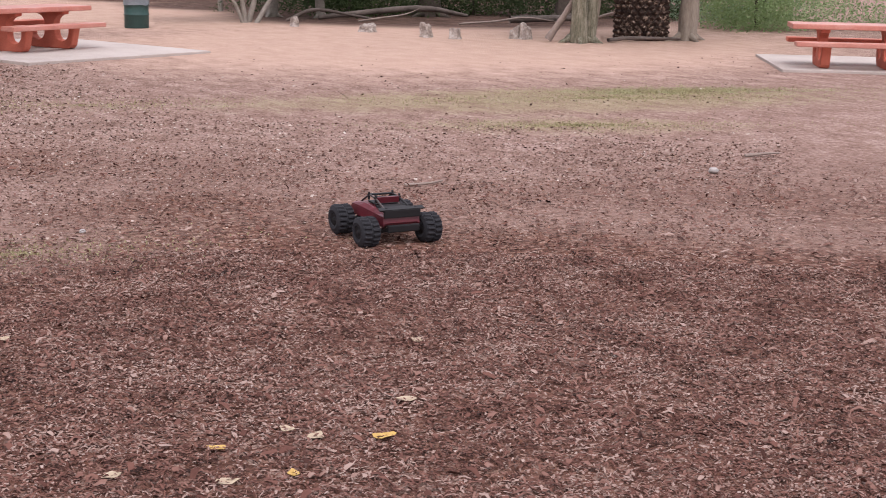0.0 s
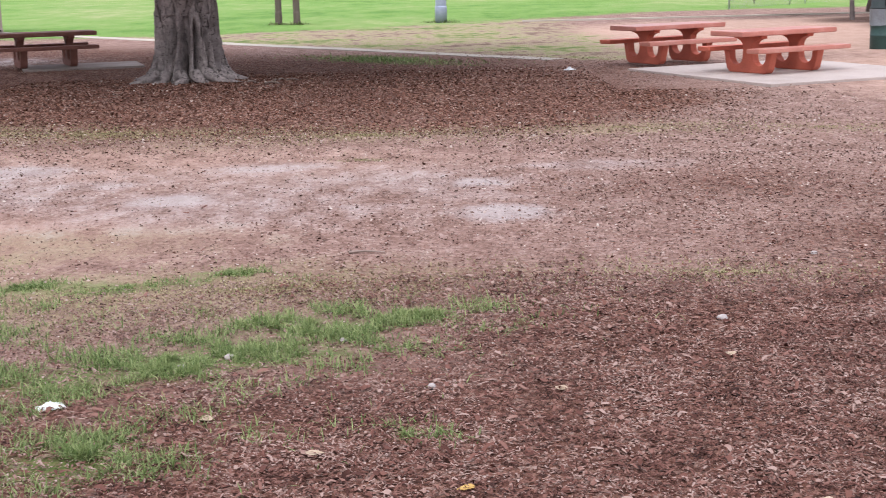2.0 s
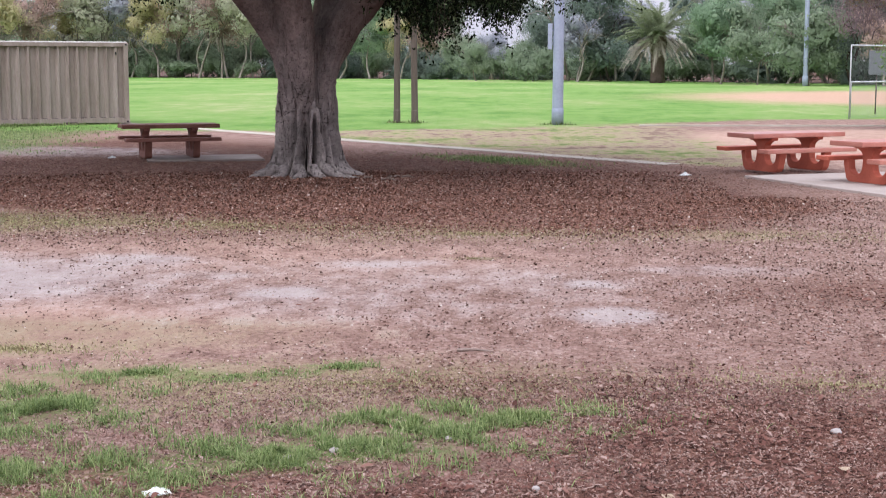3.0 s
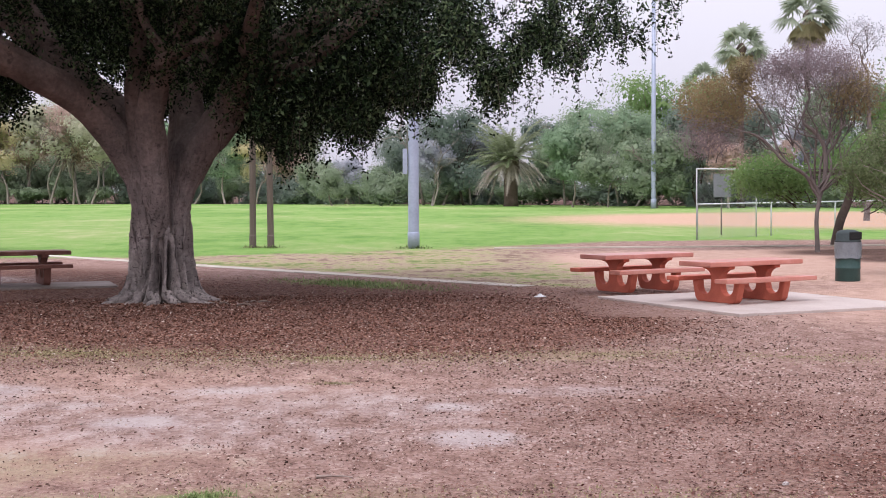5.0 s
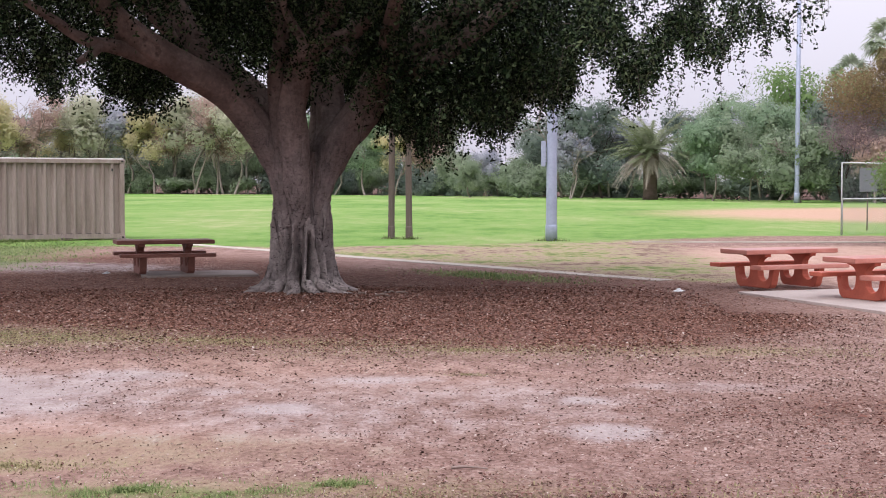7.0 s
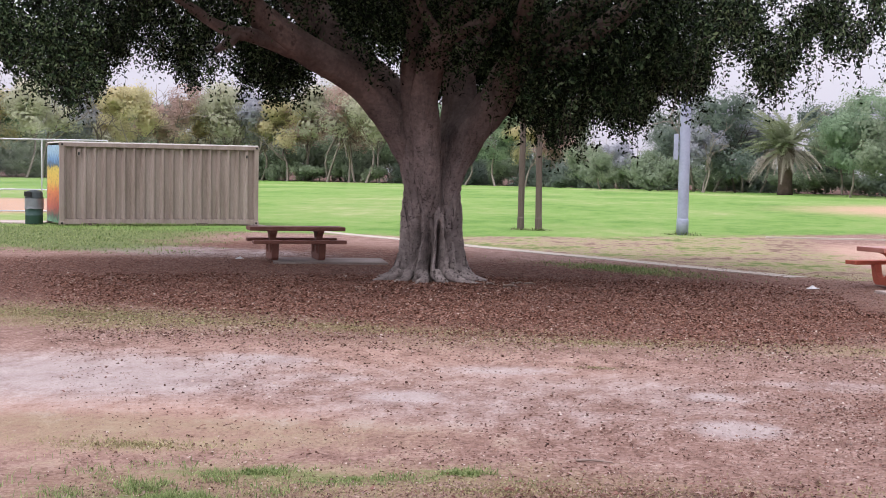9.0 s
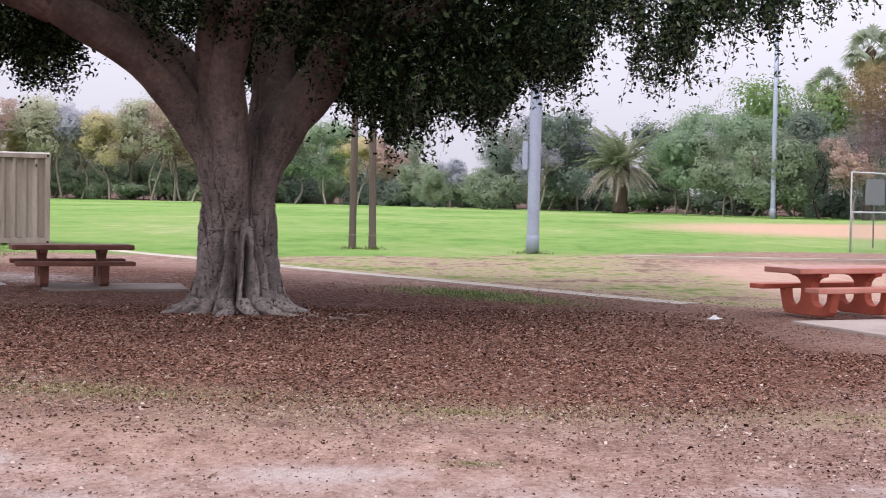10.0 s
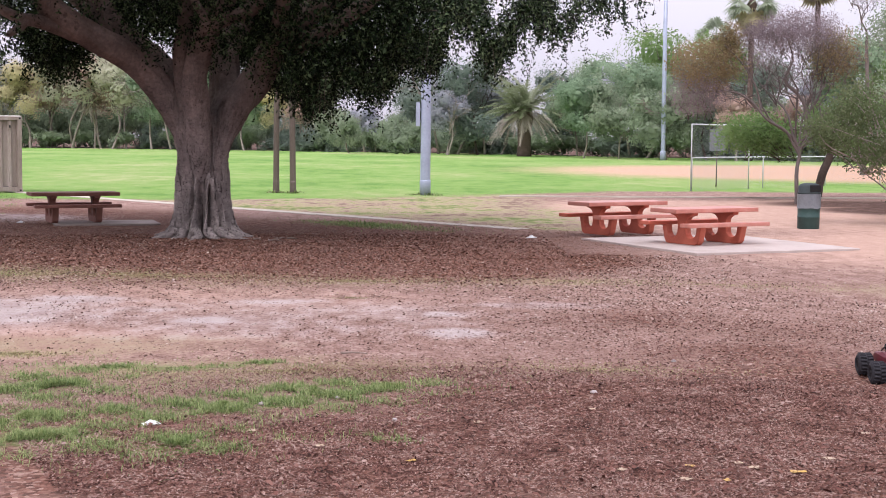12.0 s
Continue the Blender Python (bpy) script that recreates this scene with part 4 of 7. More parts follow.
# ---------------------------------------------------------------- the big fig tree
def fig_tree():
    root = thing("fig_tree", pose(-3.8, 26.05, 0), "large spreading fig tree with grey fluted trunk and drooping dark foliage", "tree")
    r = np.random.default_rng(3)
    o = np.array((-3.8, 26.05, 0))
    # trunk: a fluted stem that flares into root buttresses
    n, zs = 220, np.concatenate([np.linspace(-0.05, 0.9, 44), np.linspace(0.925, 2.5, 60)])
    v = []
    ribs = [(0.1, 1.0), (0.75, 0.8), (1.35, 0.9), (2.0, 0.7), (2.65, 1.0), (3.3, 0.95), (3.75, 0.6), (4.1, 0.9), (4.55, 1.0), (4.95, 0.8), (5.35, 0.95), (5.85, 0.8)]
    # deep clefts: angle, foot, head, width, depth
    clefts = ((5.15, 0.0, 1.1, 0.065, 0.34), (4.82, -0.1, 0.65, 0.055, 0.24), (4.18, -0.1, 0.8, 0.055, 0.24), (4.50, 1.2, 2.6, 0.05, 0.20), (5.62, 0.9, 2.2, 0.05, 0.17), (5.32, 1.15, 2.4, 0.05, 0.18), (4.36, 0.0, 0.95, 0.06, 0.26), (4.98, -0.1, 0.4, 0.04, 0.16), (5.82, -0.3, 2.3, 0.06, 0.12), (4.72, 1.6, 2.9, 0.045, 0.10), (4.0, -0.2, 1.3, 0.06, 0.10), (5.48, -0.1, 1.2, 0.055, 0.18))
    for z in zs:
        for i in range(n):
            a = 2 * math.pi * i / n
            core = 0.475 + 0.02 * math.sin(z * 1.7) - 0.05 * min(1, max(0, z - 1.7) / 0.6)
            flare = math.exp(-max(z, 0) / 0.24)
            rib = 0.0
            for t, s in ribs:
                d = math.atan2(math.sin(a - t - 0.10 * math.sin(z * 2 + t * 5)), math.cos(a - t))
                rib += s * math.exp(-(d / 0.125) ** 2)
            q = core * (1 + 0.07 * math.cos(2 * a + 0.4)) + flare * (0.10 + 0.27 * rib) + (min(rib, 1.0) - 0.80) * 0.34 * (0.26 + 0.74 * math.exp(-((z - 0.4) / 0.8) ** 2))
            for t, lo, hi, w, deep in clefts:
                d = math.atan2(math.sin(a - t - 0.05 * math.sin(z * 4 + t)), math.cos(a - t - 0.05 * math.sin(z * 4 + t)))
                q -= deep * math.exp(-(d / w) ** 2) * min(1, max(0, (z - lo) / 0.15)) * min(1, max(0, (hi - z) / 0.3))
            q += 0.03 * noise.noise((math.cos(a) * 2.5, math.sin(a) * 2.5, z * 2.2)) + 0.03 * noise.noise((math.cos(a) * 7, math.sin(a) * 7, z * 3.2)) + 0.02 * noise.noise((math.cos(a) * 16, math.sin(a) * 16, z * 13))
            v.append((q * math.cos(a), q * math.sin(a) * 0.92, z))
    f = [(k * n + i, k * n + (i + 1) % n, (k + 1) * n + (i + 1) % n, (k + 1) * n + i) for k in range(len(zs) - 1) for i in range(n)]
    raw("trunk", v, f, M_bark, root, "grey ridged bark with deep flutes", smooth=True)
    # surface roots
    for k, (t, s) in enumerate(ribs):
        a = t + 0.05
        L = 0.72 + 0.35 * s + r.uniform(-0.15, 0.35)
        pts = [(0.62 * math.cos(a), 0.58 * math.sin(a), 0.12)]
        for j in range(1, 4):
            a += r.uniform(-0.16, 0.16)
            d = 0.62 + (L - 0.5) * j / 3
            pts.append((d * math.cos(a), d * 0.92 * math.sin(a), 0.07 - 0.035 * j))
        tube("root", pts, [0.12, 0.085, 0.05, 0.02], M_bark, root, 10, 12, 0.25, k)
    long_limb = (
        ([(-3.95, 25.95, 1.3), (-4.08, 25.85, 1.9), (-4.22, 25.72, 2.4), (-4.50, 25.45, 2.95), (-5.00, 24.99, 3.55), (-5.75, 24.2, 4.02), (-6.35, 23.6, 4.48), (-6.75, 22.9, 5.2)], [0.2, 0.24, 0.27, 0.285, 0.285, 0.26, 0.22, 0.18]),
        ([(-5.95, 24.2, 4.0), (-6.37, 23.6, 4.13), (-6.60, 23.1, 4.16), (-6.72, 22.9, 4.0), (-6.86, 22.7, 3.86)], [0.17, 0.13, 0.11, 0.08, 0.05]),
        ([(-6.45, 23.2, 4.15), (-6.85, 22.8, 4.25), (-7.15, 22.4, 4.48), (-7.6, 21.8, 4.85)], [0.11, 0.095, 0.08, 0.05]),
        ([(-3.98, 25.85, 1.2), (-4.04, 25.68, 2.0), (-4.05, 25.5, 2.8), (-4.08, 25.3, 3.7), (-4.0, 25.08, 4.75), (-4.4, 24.5, 6.2)], [0.20, 0.23, 0.21, 0.20, 0.18, 0.13]),
    )
    front_stems = (
        ([(-3.80, 25.8, 1.2), (-3.80, 25.52, 2.0), (-3.83, 25.23, 2.85), (-3.78, 25.03, 3.47), (-3.5, 24.77, 4.14), (-2.98, 24.42, 4.96), (-2.6, 23.6, 6.2)], [0.18, 0.24, 0.26, 0.245, 0.22, 0.18, 0.13]),
        ([(-3.62, 25.0, 3.8), (-3.62, 24.63, 4.10), (-3.3, 24.47, 4.28), (-2.76, 24.24, 4.42), (-2.35, 24.08, 4.66)], [0.16, 0.14, 0.14, 0.13, 0.11]),
        ([(-3.65, 26.05, 1.2), (-3.48, 26.02, 1.8), (-3.30, 26.0, 2.26), (-3.08, 25.93, 2.67), (-2.69, 25.86, 3.18), (-2.30, 25.69, 3.82), (-1.6, 25.44, 4.5), (-0.2, 25.0, 5.4)], [0.2, 0.24, 0.28, 0.31, 0.33, 0.29, 0.25, 0.15]),
    )
    back_stems = (
        ([(-3.65, 26.2, 1.3), (-3.48, 26.5, 2.4), (-3.34, 26.79, 2.95), (-3.4, 27.19, 3.93), (-2.85, 27.86, 5.06), (-2.0, 28.5, 6.3)], [0.2, 0.28, 0.28, 0.26, 0.22, 0.14]),
        ([(-3.7, 26.4, 1.4), (-3.66, 26.8, 2.4), (-3.60, 27.1, 3.2), (-3.66, 27.4, 4.2), (-3.9, 27.9, 5.6)], [0.2, 0.2, 0.17, 0.17, 0.13]),
        ([(-4.0, 26.2, 1.6), (-4.3, 26.3, 2.6), (-4.56, 26.41, 3.34), (-5.4, 26.86, 4.1), (-6.27, 27.29, 4.7), (-7.6, 28.3, 5.8)], [0.18, 0.26, 0.27, 0.24, 0.20, 0.12]),
        ([(-4.45, 25.6, 2.9), (-4.85, 25.55, 3.5), (-5.5, 25.6, 4.3), (-6.04, 25.8, 5.1), (-6.7, 26.2, 6.2)], [0.15, 0.2, 0.22, 0.2, 0.14]),
    )
    high_boughs = (
        ([(-1.9, 25.7, 3.85), (-1.1, 25.0, 4.2), (0.0, 24.6, 5.0), (1.2, 24.3, 5.8), (2.2, 24.2, 6.8)], [0.2, 0.17, 0.14, 0.10, 0.05]),
        ([(-3.40, 24.52, 4.20), (-3.58, 24.45, 4.45), (-3.80, 24.35, 4.85), (-3.95, 24.2, 5.6)], [0.09, 0.085, 0.075, 0.05]),
        ([(-3.36, 24.50, 4.22), (-3.22, 24.46, 4.55), (-3.00, 24.40, 5.0), (-2.95, 24.2, 5.7)], [0.13, 0.125, 0.12, 0.09]),
        ([(-2.61, 25.9, 3.2), (-2.2, 24.8, 3.9), (-1.9, 23.6, 4.8), (-1.4, 22.0, 5.8)], [0.22, 0.17, 0.13, 0.07]),
    )
    limbs = long_limb + front_stems + back_stems + high_boughs
    for k, (pts, rad) in enumerate(limbs):
        v, f = gnarled_arrays([np.array(p) - o for p in pts], rad, k + 20)
        raw("limb", v, f, M_bark, root, smooth=True)
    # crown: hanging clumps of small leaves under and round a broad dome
    # lower rim of the crown: hanging lobes' heights, fitted to the camera's view
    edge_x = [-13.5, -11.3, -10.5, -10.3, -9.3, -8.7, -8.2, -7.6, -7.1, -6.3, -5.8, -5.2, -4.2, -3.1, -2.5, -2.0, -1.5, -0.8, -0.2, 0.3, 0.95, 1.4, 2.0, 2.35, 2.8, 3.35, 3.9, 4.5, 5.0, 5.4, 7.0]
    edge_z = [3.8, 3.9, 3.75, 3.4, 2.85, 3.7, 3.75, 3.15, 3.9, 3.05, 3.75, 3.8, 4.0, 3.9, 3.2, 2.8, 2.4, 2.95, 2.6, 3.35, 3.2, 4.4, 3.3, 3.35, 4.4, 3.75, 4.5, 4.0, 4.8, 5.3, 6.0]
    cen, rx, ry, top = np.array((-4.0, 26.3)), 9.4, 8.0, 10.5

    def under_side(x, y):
        """Height of the crown's hanging under side, scaled by distance from the camera's stand."""
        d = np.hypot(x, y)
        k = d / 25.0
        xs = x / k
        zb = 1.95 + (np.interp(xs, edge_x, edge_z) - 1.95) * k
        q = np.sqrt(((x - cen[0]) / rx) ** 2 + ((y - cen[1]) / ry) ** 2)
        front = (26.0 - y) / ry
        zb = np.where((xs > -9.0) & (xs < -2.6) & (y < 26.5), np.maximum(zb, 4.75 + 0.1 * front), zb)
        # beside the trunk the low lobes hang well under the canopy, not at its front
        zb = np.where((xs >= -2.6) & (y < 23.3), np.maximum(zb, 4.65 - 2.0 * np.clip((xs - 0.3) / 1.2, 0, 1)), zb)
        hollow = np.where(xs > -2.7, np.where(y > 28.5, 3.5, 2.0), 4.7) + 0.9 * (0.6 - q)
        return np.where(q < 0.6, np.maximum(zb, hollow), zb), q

    def dome(q):
        return 4.1 + (top - 4.1) * np.sqrt(np.clip(1 - q * q, 0.02, 1))

    shoots = []

    def sprays(x, y, z, length, per, loose, stems=False):
        """Drooping shoots: each starts outwards, bends down and carries leaves all along."""
        n = len(x)
        a, out = r.uniform(0, 6.283, n), r.uniform(0.1, 0.75, n) * length
        t = r.uniform(0, 1, (n, per)) ** 0.8
        px = x[:, None] + np.cos(a)[:, None] * out[:, None] * np.sqrt(t)
        py = y[:, None] + np.sin(a)[:, None] * out[:, None] * np.sqrt(t)
        pz = z[:, None] + 0.15 * length[:, None] * t - length[:, None] * t * t
        if stems:
            for k in range(0, n, 3):
                q = np.array((0.0, 0.35, 0.7, 1.0))
                shoots.append(np.stack([x[k] + math.cos(a[k]) * out[k] * np.sqrt(q), y[k] + math.sin(a[k]) * out[k] * np.sqrt(q), z[k] + 0.15 * length[k] * q - length[k] * q * q], 1))
        p = np.stack([px, py, pz], 2).reshape(-1, 3)
        w = np.repeat(loose * (0.6 + 0.6 * length), per)[:, None]
        return p + r.normal(size=p.shape) * w

    # the body of hanging shoots
    m = 4200
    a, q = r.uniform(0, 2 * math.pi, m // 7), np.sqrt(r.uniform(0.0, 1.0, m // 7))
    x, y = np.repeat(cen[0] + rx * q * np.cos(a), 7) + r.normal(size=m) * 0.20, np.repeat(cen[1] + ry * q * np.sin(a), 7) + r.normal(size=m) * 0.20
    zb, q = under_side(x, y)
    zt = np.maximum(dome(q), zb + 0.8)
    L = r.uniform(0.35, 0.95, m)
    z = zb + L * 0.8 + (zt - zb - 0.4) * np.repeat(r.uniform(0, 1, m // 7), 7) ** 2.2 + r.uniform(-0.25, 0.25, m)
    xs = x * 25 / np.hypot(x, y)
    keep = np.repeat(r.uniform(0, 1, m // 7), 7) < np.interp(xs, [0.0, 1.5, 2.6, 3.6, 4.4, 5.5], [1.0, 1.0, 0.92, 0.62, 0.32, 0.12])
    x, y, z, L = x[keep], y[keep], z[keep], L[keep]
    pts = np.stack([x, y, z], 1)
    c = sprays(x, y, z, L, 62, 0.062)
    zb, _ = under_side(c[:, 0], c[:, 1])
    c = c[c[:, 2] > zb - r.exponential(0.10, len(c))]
    # thin shoots that hang below the rim
    m = 900
    x = r.uniform(-12.6, 5.9, m)
    x = np.where((x > 3.4) & (r.uniform(0, 1, m) < 0.5), x - 9.0, x)
    free = (x > -2.6) | (x < -6)
    y = cen[1] + np.where(free, r.uniform(-0.9, 0.5, m), r.uniform(0.15, 0.7, m)) * ry * np.sqrt(np.maximum(0.05, 1 - ((x - cen[0]) / rx) ** 2))
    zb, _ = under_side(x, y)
    L = r.uniform(0.3, 1.0, m)
    c2 = sprays(x, y, zb + 0.55, L, 32, 0.036, True)
    # more hanging shoots at the back of the spread
    k = 820
    x4, y4 = r.uniform(-13.0, -5.2, k), r.uniform(26.8, 32.5, k)
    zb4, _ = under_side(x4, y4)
    c4 = sprays(x4, y4, zb4 + 0.6 + r.uniform(0, 1, k) ** 1.2 * 3.4, r.uniform(0.4, 0.95, k), 60, 0.09)
    k = 520
    x6, y6 = r.uniform(-2.4, 1.6, k), r.uniform(23.4, 28.5, k)
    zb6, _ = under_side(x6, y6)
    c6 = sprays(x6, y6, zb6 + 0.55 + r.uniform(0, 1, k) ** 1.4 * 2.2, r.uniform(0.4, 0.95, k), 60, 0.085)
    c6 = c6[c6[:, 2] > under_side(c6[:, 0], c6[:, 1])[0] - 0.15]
    k = 230
    x7, y7 = r.uniform(-2.5, 3.8, k), r.uniform(23.4, 28.0, k)
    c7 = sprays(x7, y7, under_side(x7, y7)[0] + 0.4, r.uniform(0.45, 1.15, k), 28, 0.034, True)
    # shaded shoots behind the trunk's fork, placed to close gaps in the camera's view
    k = 620
    x8, y8 = r.uniform(-6.4, -2.2, k), r.uniform(27.6, 31.5, k)
    c8 = sprays(x8, y8, 4.0 + r.uniform(0, 1, k) * 2.6 + 0.25 * np.abs(x8 + 4.2), r.uniform(0.4, 0.95, k), 50, 0.09)
    k = 300
    x9 = np.where(r.uniform(0, 1, k) < 0.6, r.uniform(-3.65, -2.75, k), r.uniform(-4.6, -4.0, k))
    c9 = sprays(x9, r.uniform(28.6, 30.2, k), r.uniform(3.7, 5.2, k), r.uniform(0.3, 0.7, k), 60, 0.09)
    # a low hanging lobe beyond the long limb
    k = 230
    x10 = r.uniform(-7.3, -6.0, k)
    c10 = sprays(x10, r.uniform(24.6, 26.6, k), 3.55 + r.uniform(0, 0.9, k) + 0.25 * np.abs(x10 + 6.7), r.uniform(0.4, 0.85, k), 50, 0.06)
    # leafy tufts on short shoots along the lower limbs
    spots = np.array([(-3.9, 24.9, 4.3), (-4.5, 24.8, 4.5), (-3.5, 24.6, 3.95), (-4.6, 25.0, 4.0), (-2.5, 24.0, 4.5), (-3.0, 24.1, 4.9), (-6.9, 22.5, 4.3), (-7.4, 21.9, 4.4), (-7.0, 22.4, 3.7), (-5.0, 24.6, 4.6), (-2.2, 24.5, 4.0), (-5.4, 24.0, 5.3), (-4.6, 24.2, 5.2), (-4.1, 24.4, 5.0), (-3.6, 24.2, 5.4), (-3.1, 23.9, 5.6), (-2.6, 23.6, 5.2), (-5.9, 23.6, 4.9), (-6.4, 23.2, 5.2), (-4.9, 23.8, 5.8), (-3.9, 23.8, 5.9), (-2.0, 23.6, 4.7), (-4.2, 24.7, 4.5), (-3.3, 24.2, 4.6)])
    tufts = np.array([(-4.55, 24.4, 4.6), (-4.35, 24.4, 4.35), (-4.5, 24.4, 4.1), (-4.25, 24.4, 4.6), (-4.4, 24.4, 4.8), (-3.45, 24.35, 4.05), (-2.9, 24.1, 4.35), (-2.6, 24.1, 4.4), (-2.4, 24.2, 4.1), (-2.7, 24.2, 4.0)])
    spots = np.vstack((spots, tufts))
    k = len(spots) * 12
    s = np.repeat(spots, 12, axis=0) + r.normal(size=(k, 3)) * (0.30, 0.25, 0.22)
    c3 = sprays(s[:, 0], s[:, 1], s[:, 2], r.uniform(0.25, 0.6, k), 28, 0.05)
    # short leafy shoots all along the outer parts of the limbs
    s = []
    for k, (lp, lr) in enumerate(limbs):
        curve = spline(lp, 30)
        for p in curve[14:]:
            if p[2] > 3.6:
                s += [p + (r.normal() * 0.35, r.normal() * 0.4, r.uniform(0.25, 0.95)) for q in range(2)]
    s = np.array(s)
    c5 = sprays(s[:, 0], s[:, 1], s[:, 2], r.uniform(0.2, 0.5, len(s)), 20, 0.05)
    c = np.vstack([c, c2, c3, c4, c5, c6, c7, c8, c9, c10]) - o
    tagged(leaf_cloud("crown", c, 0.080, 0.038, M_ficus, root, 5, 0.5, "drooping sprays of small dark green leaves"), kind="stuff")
    # dense mass above the under side, mostly unseen, added to block sky light
    m = 105000
    a, q = r.uniform(0, 2 * math.pi, m), np.sqrt(r.uniform(0, 1, m))
    x, y = cen[0] - 0.8 + rx * 0.76 * q * np.cos(a), cen[1] + 0.5 + ry * 0.74 * q * np.sin(a)
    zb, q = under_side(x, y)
    zt = np.maximum(dome(q), zb + 1.0)
    gap = np.where(x > 0.5, 2.2, 0.8)
    z = zb + gap + np.maximum(0.1, zt - zb - gap) * r.uniform(0, 1, m) ** 1.3
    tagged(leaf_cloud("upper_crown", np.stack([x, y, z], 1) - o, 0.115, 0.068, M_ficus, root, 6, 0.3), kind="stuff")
    # thin twigs inside
    tw = []
    inner = pts[pts[:, 0] < -1.0]
    for k in range(40):
        p = inner[r.integers(len(inner))] - o
        q0 = p + r.normal(size=3) * (0.9, 0.9, 0.5) + (0, 0, 0.5)
        tw.append(tube_arrays([p, (p + q0) / 2 + r.normal(size=3) * 0.12, q0], [0.005, 0.012], 5, 6))
    tw += [tube_arrays(q - o, [0.006, 0.0025], 3, 6) for q in shoots]
    v, f = join_arrays(tw)
    tagged(raw("twig_work", v, f, M_darkbark, root, smooth=True), kind="stuff")
    return root


fig_tree()


# ---------------------------------------------------------------- trees of the park's edge
def branchy(r, base, height, radius, spread, levels=3, kids=3, bend=0.25, lean=(0, 0)):
    """A recursive bare skeleton: list of tubes and the tips of its last twigs."""
    tubes, tips = [], []

    def grow(p, d, L, rad, lev):
        q1 = p + d * L * 0.5 + r.normal(size=3) * L * bend * 0.3
        q2 = p + d * L + r.normal(size=3) * L * bend * 0.4
        tubes.append(tube_arrays([p, q1, q2], [rad, rad * 0.62], 6 if lev < 2 else 4, 6 if lev < 2 else 4, 0.1, len(tubes)))
        tips.append((q1 + q2) / 2 if lev else q2)
        if lev >= levels:
            tips.append(q2)
            return
        for k in range(kids):
            e = d + r.normal(size=3) * spread * np.array((1, 1, 0.55))
            e[2] += 0.1
            e /= np.linalg.norm(e)
            grow(q2 - d * L * r.uniform(0, 0.35), e, L * r.uniform(0.55, 0.8), rad * 0.58, lev + 1)

    d0 = np.array((lean[0], lean[1], 1.0))
    grow(np.array(base, dtype=float), d0 / np.linalg.norm(d0), height, radius, 0)
    return tubes, np.array(tips)


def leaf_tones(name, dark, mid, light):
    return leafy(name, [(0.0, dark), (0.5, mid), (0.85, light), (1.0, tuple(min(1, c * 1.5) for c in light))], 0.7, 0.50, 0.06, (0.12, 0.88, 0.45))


# leaf tones; those of the far trees are lightened and greyed with aerial haze
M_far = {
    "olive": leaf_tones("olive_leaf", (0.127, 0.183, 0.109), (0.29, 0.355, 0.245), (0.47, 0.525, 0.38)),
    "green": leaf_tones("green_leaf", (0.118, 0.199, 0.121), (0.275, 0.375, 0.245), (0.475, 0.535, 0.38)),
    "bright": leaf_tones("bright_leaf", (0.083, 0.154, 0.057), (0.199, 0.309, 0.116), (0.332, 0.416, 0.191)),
    "grey": leaf_tones("haze_grey_leaf", (0.217, 0.230, 0.277), (0.435, 0.450, 0.499), (0.675, 0.664, 0.728)),
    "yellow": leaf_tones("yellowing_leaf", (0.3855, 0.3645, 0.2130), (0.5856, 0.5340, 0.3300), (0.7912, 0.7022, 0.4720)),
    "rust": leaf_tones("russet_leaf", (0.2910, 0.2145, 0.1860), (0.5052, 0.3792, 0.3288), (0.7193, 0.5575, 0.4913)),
    "pale": leaf_tones("haze_paled_gum_leaf", (0.3172, 0.3328, 0.2422), (0.5038, 0.5112, 0.3812), (0.7054, 0.6911, 0.5581)),
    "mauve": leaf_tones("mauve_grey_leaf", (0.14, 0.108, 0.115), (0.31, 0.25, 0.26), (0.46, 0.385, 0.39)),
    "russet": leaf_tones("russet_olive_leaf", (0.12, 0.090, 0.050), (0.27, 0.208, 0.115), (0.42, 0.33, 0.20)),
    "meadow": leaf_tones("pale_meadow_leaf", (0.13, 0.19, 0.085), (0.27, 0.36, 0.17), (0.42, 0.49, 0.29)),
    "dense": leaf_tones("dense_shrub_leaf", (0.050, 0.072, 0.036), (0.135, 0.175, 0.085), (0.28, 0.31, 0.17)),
    # leaves coloured dark for the shade inside the wood
    "shrub": leaf_tones("shade_darkened_shrub_leaf", (0.0195, 0.0312, 0.0156), (0.0553, 0.0813, 0.0358), (0.1300, 0.1625, 0.0715)),
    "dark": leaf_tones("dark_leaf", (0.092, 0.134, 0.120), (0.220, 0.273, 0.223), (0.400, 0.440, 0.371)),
}


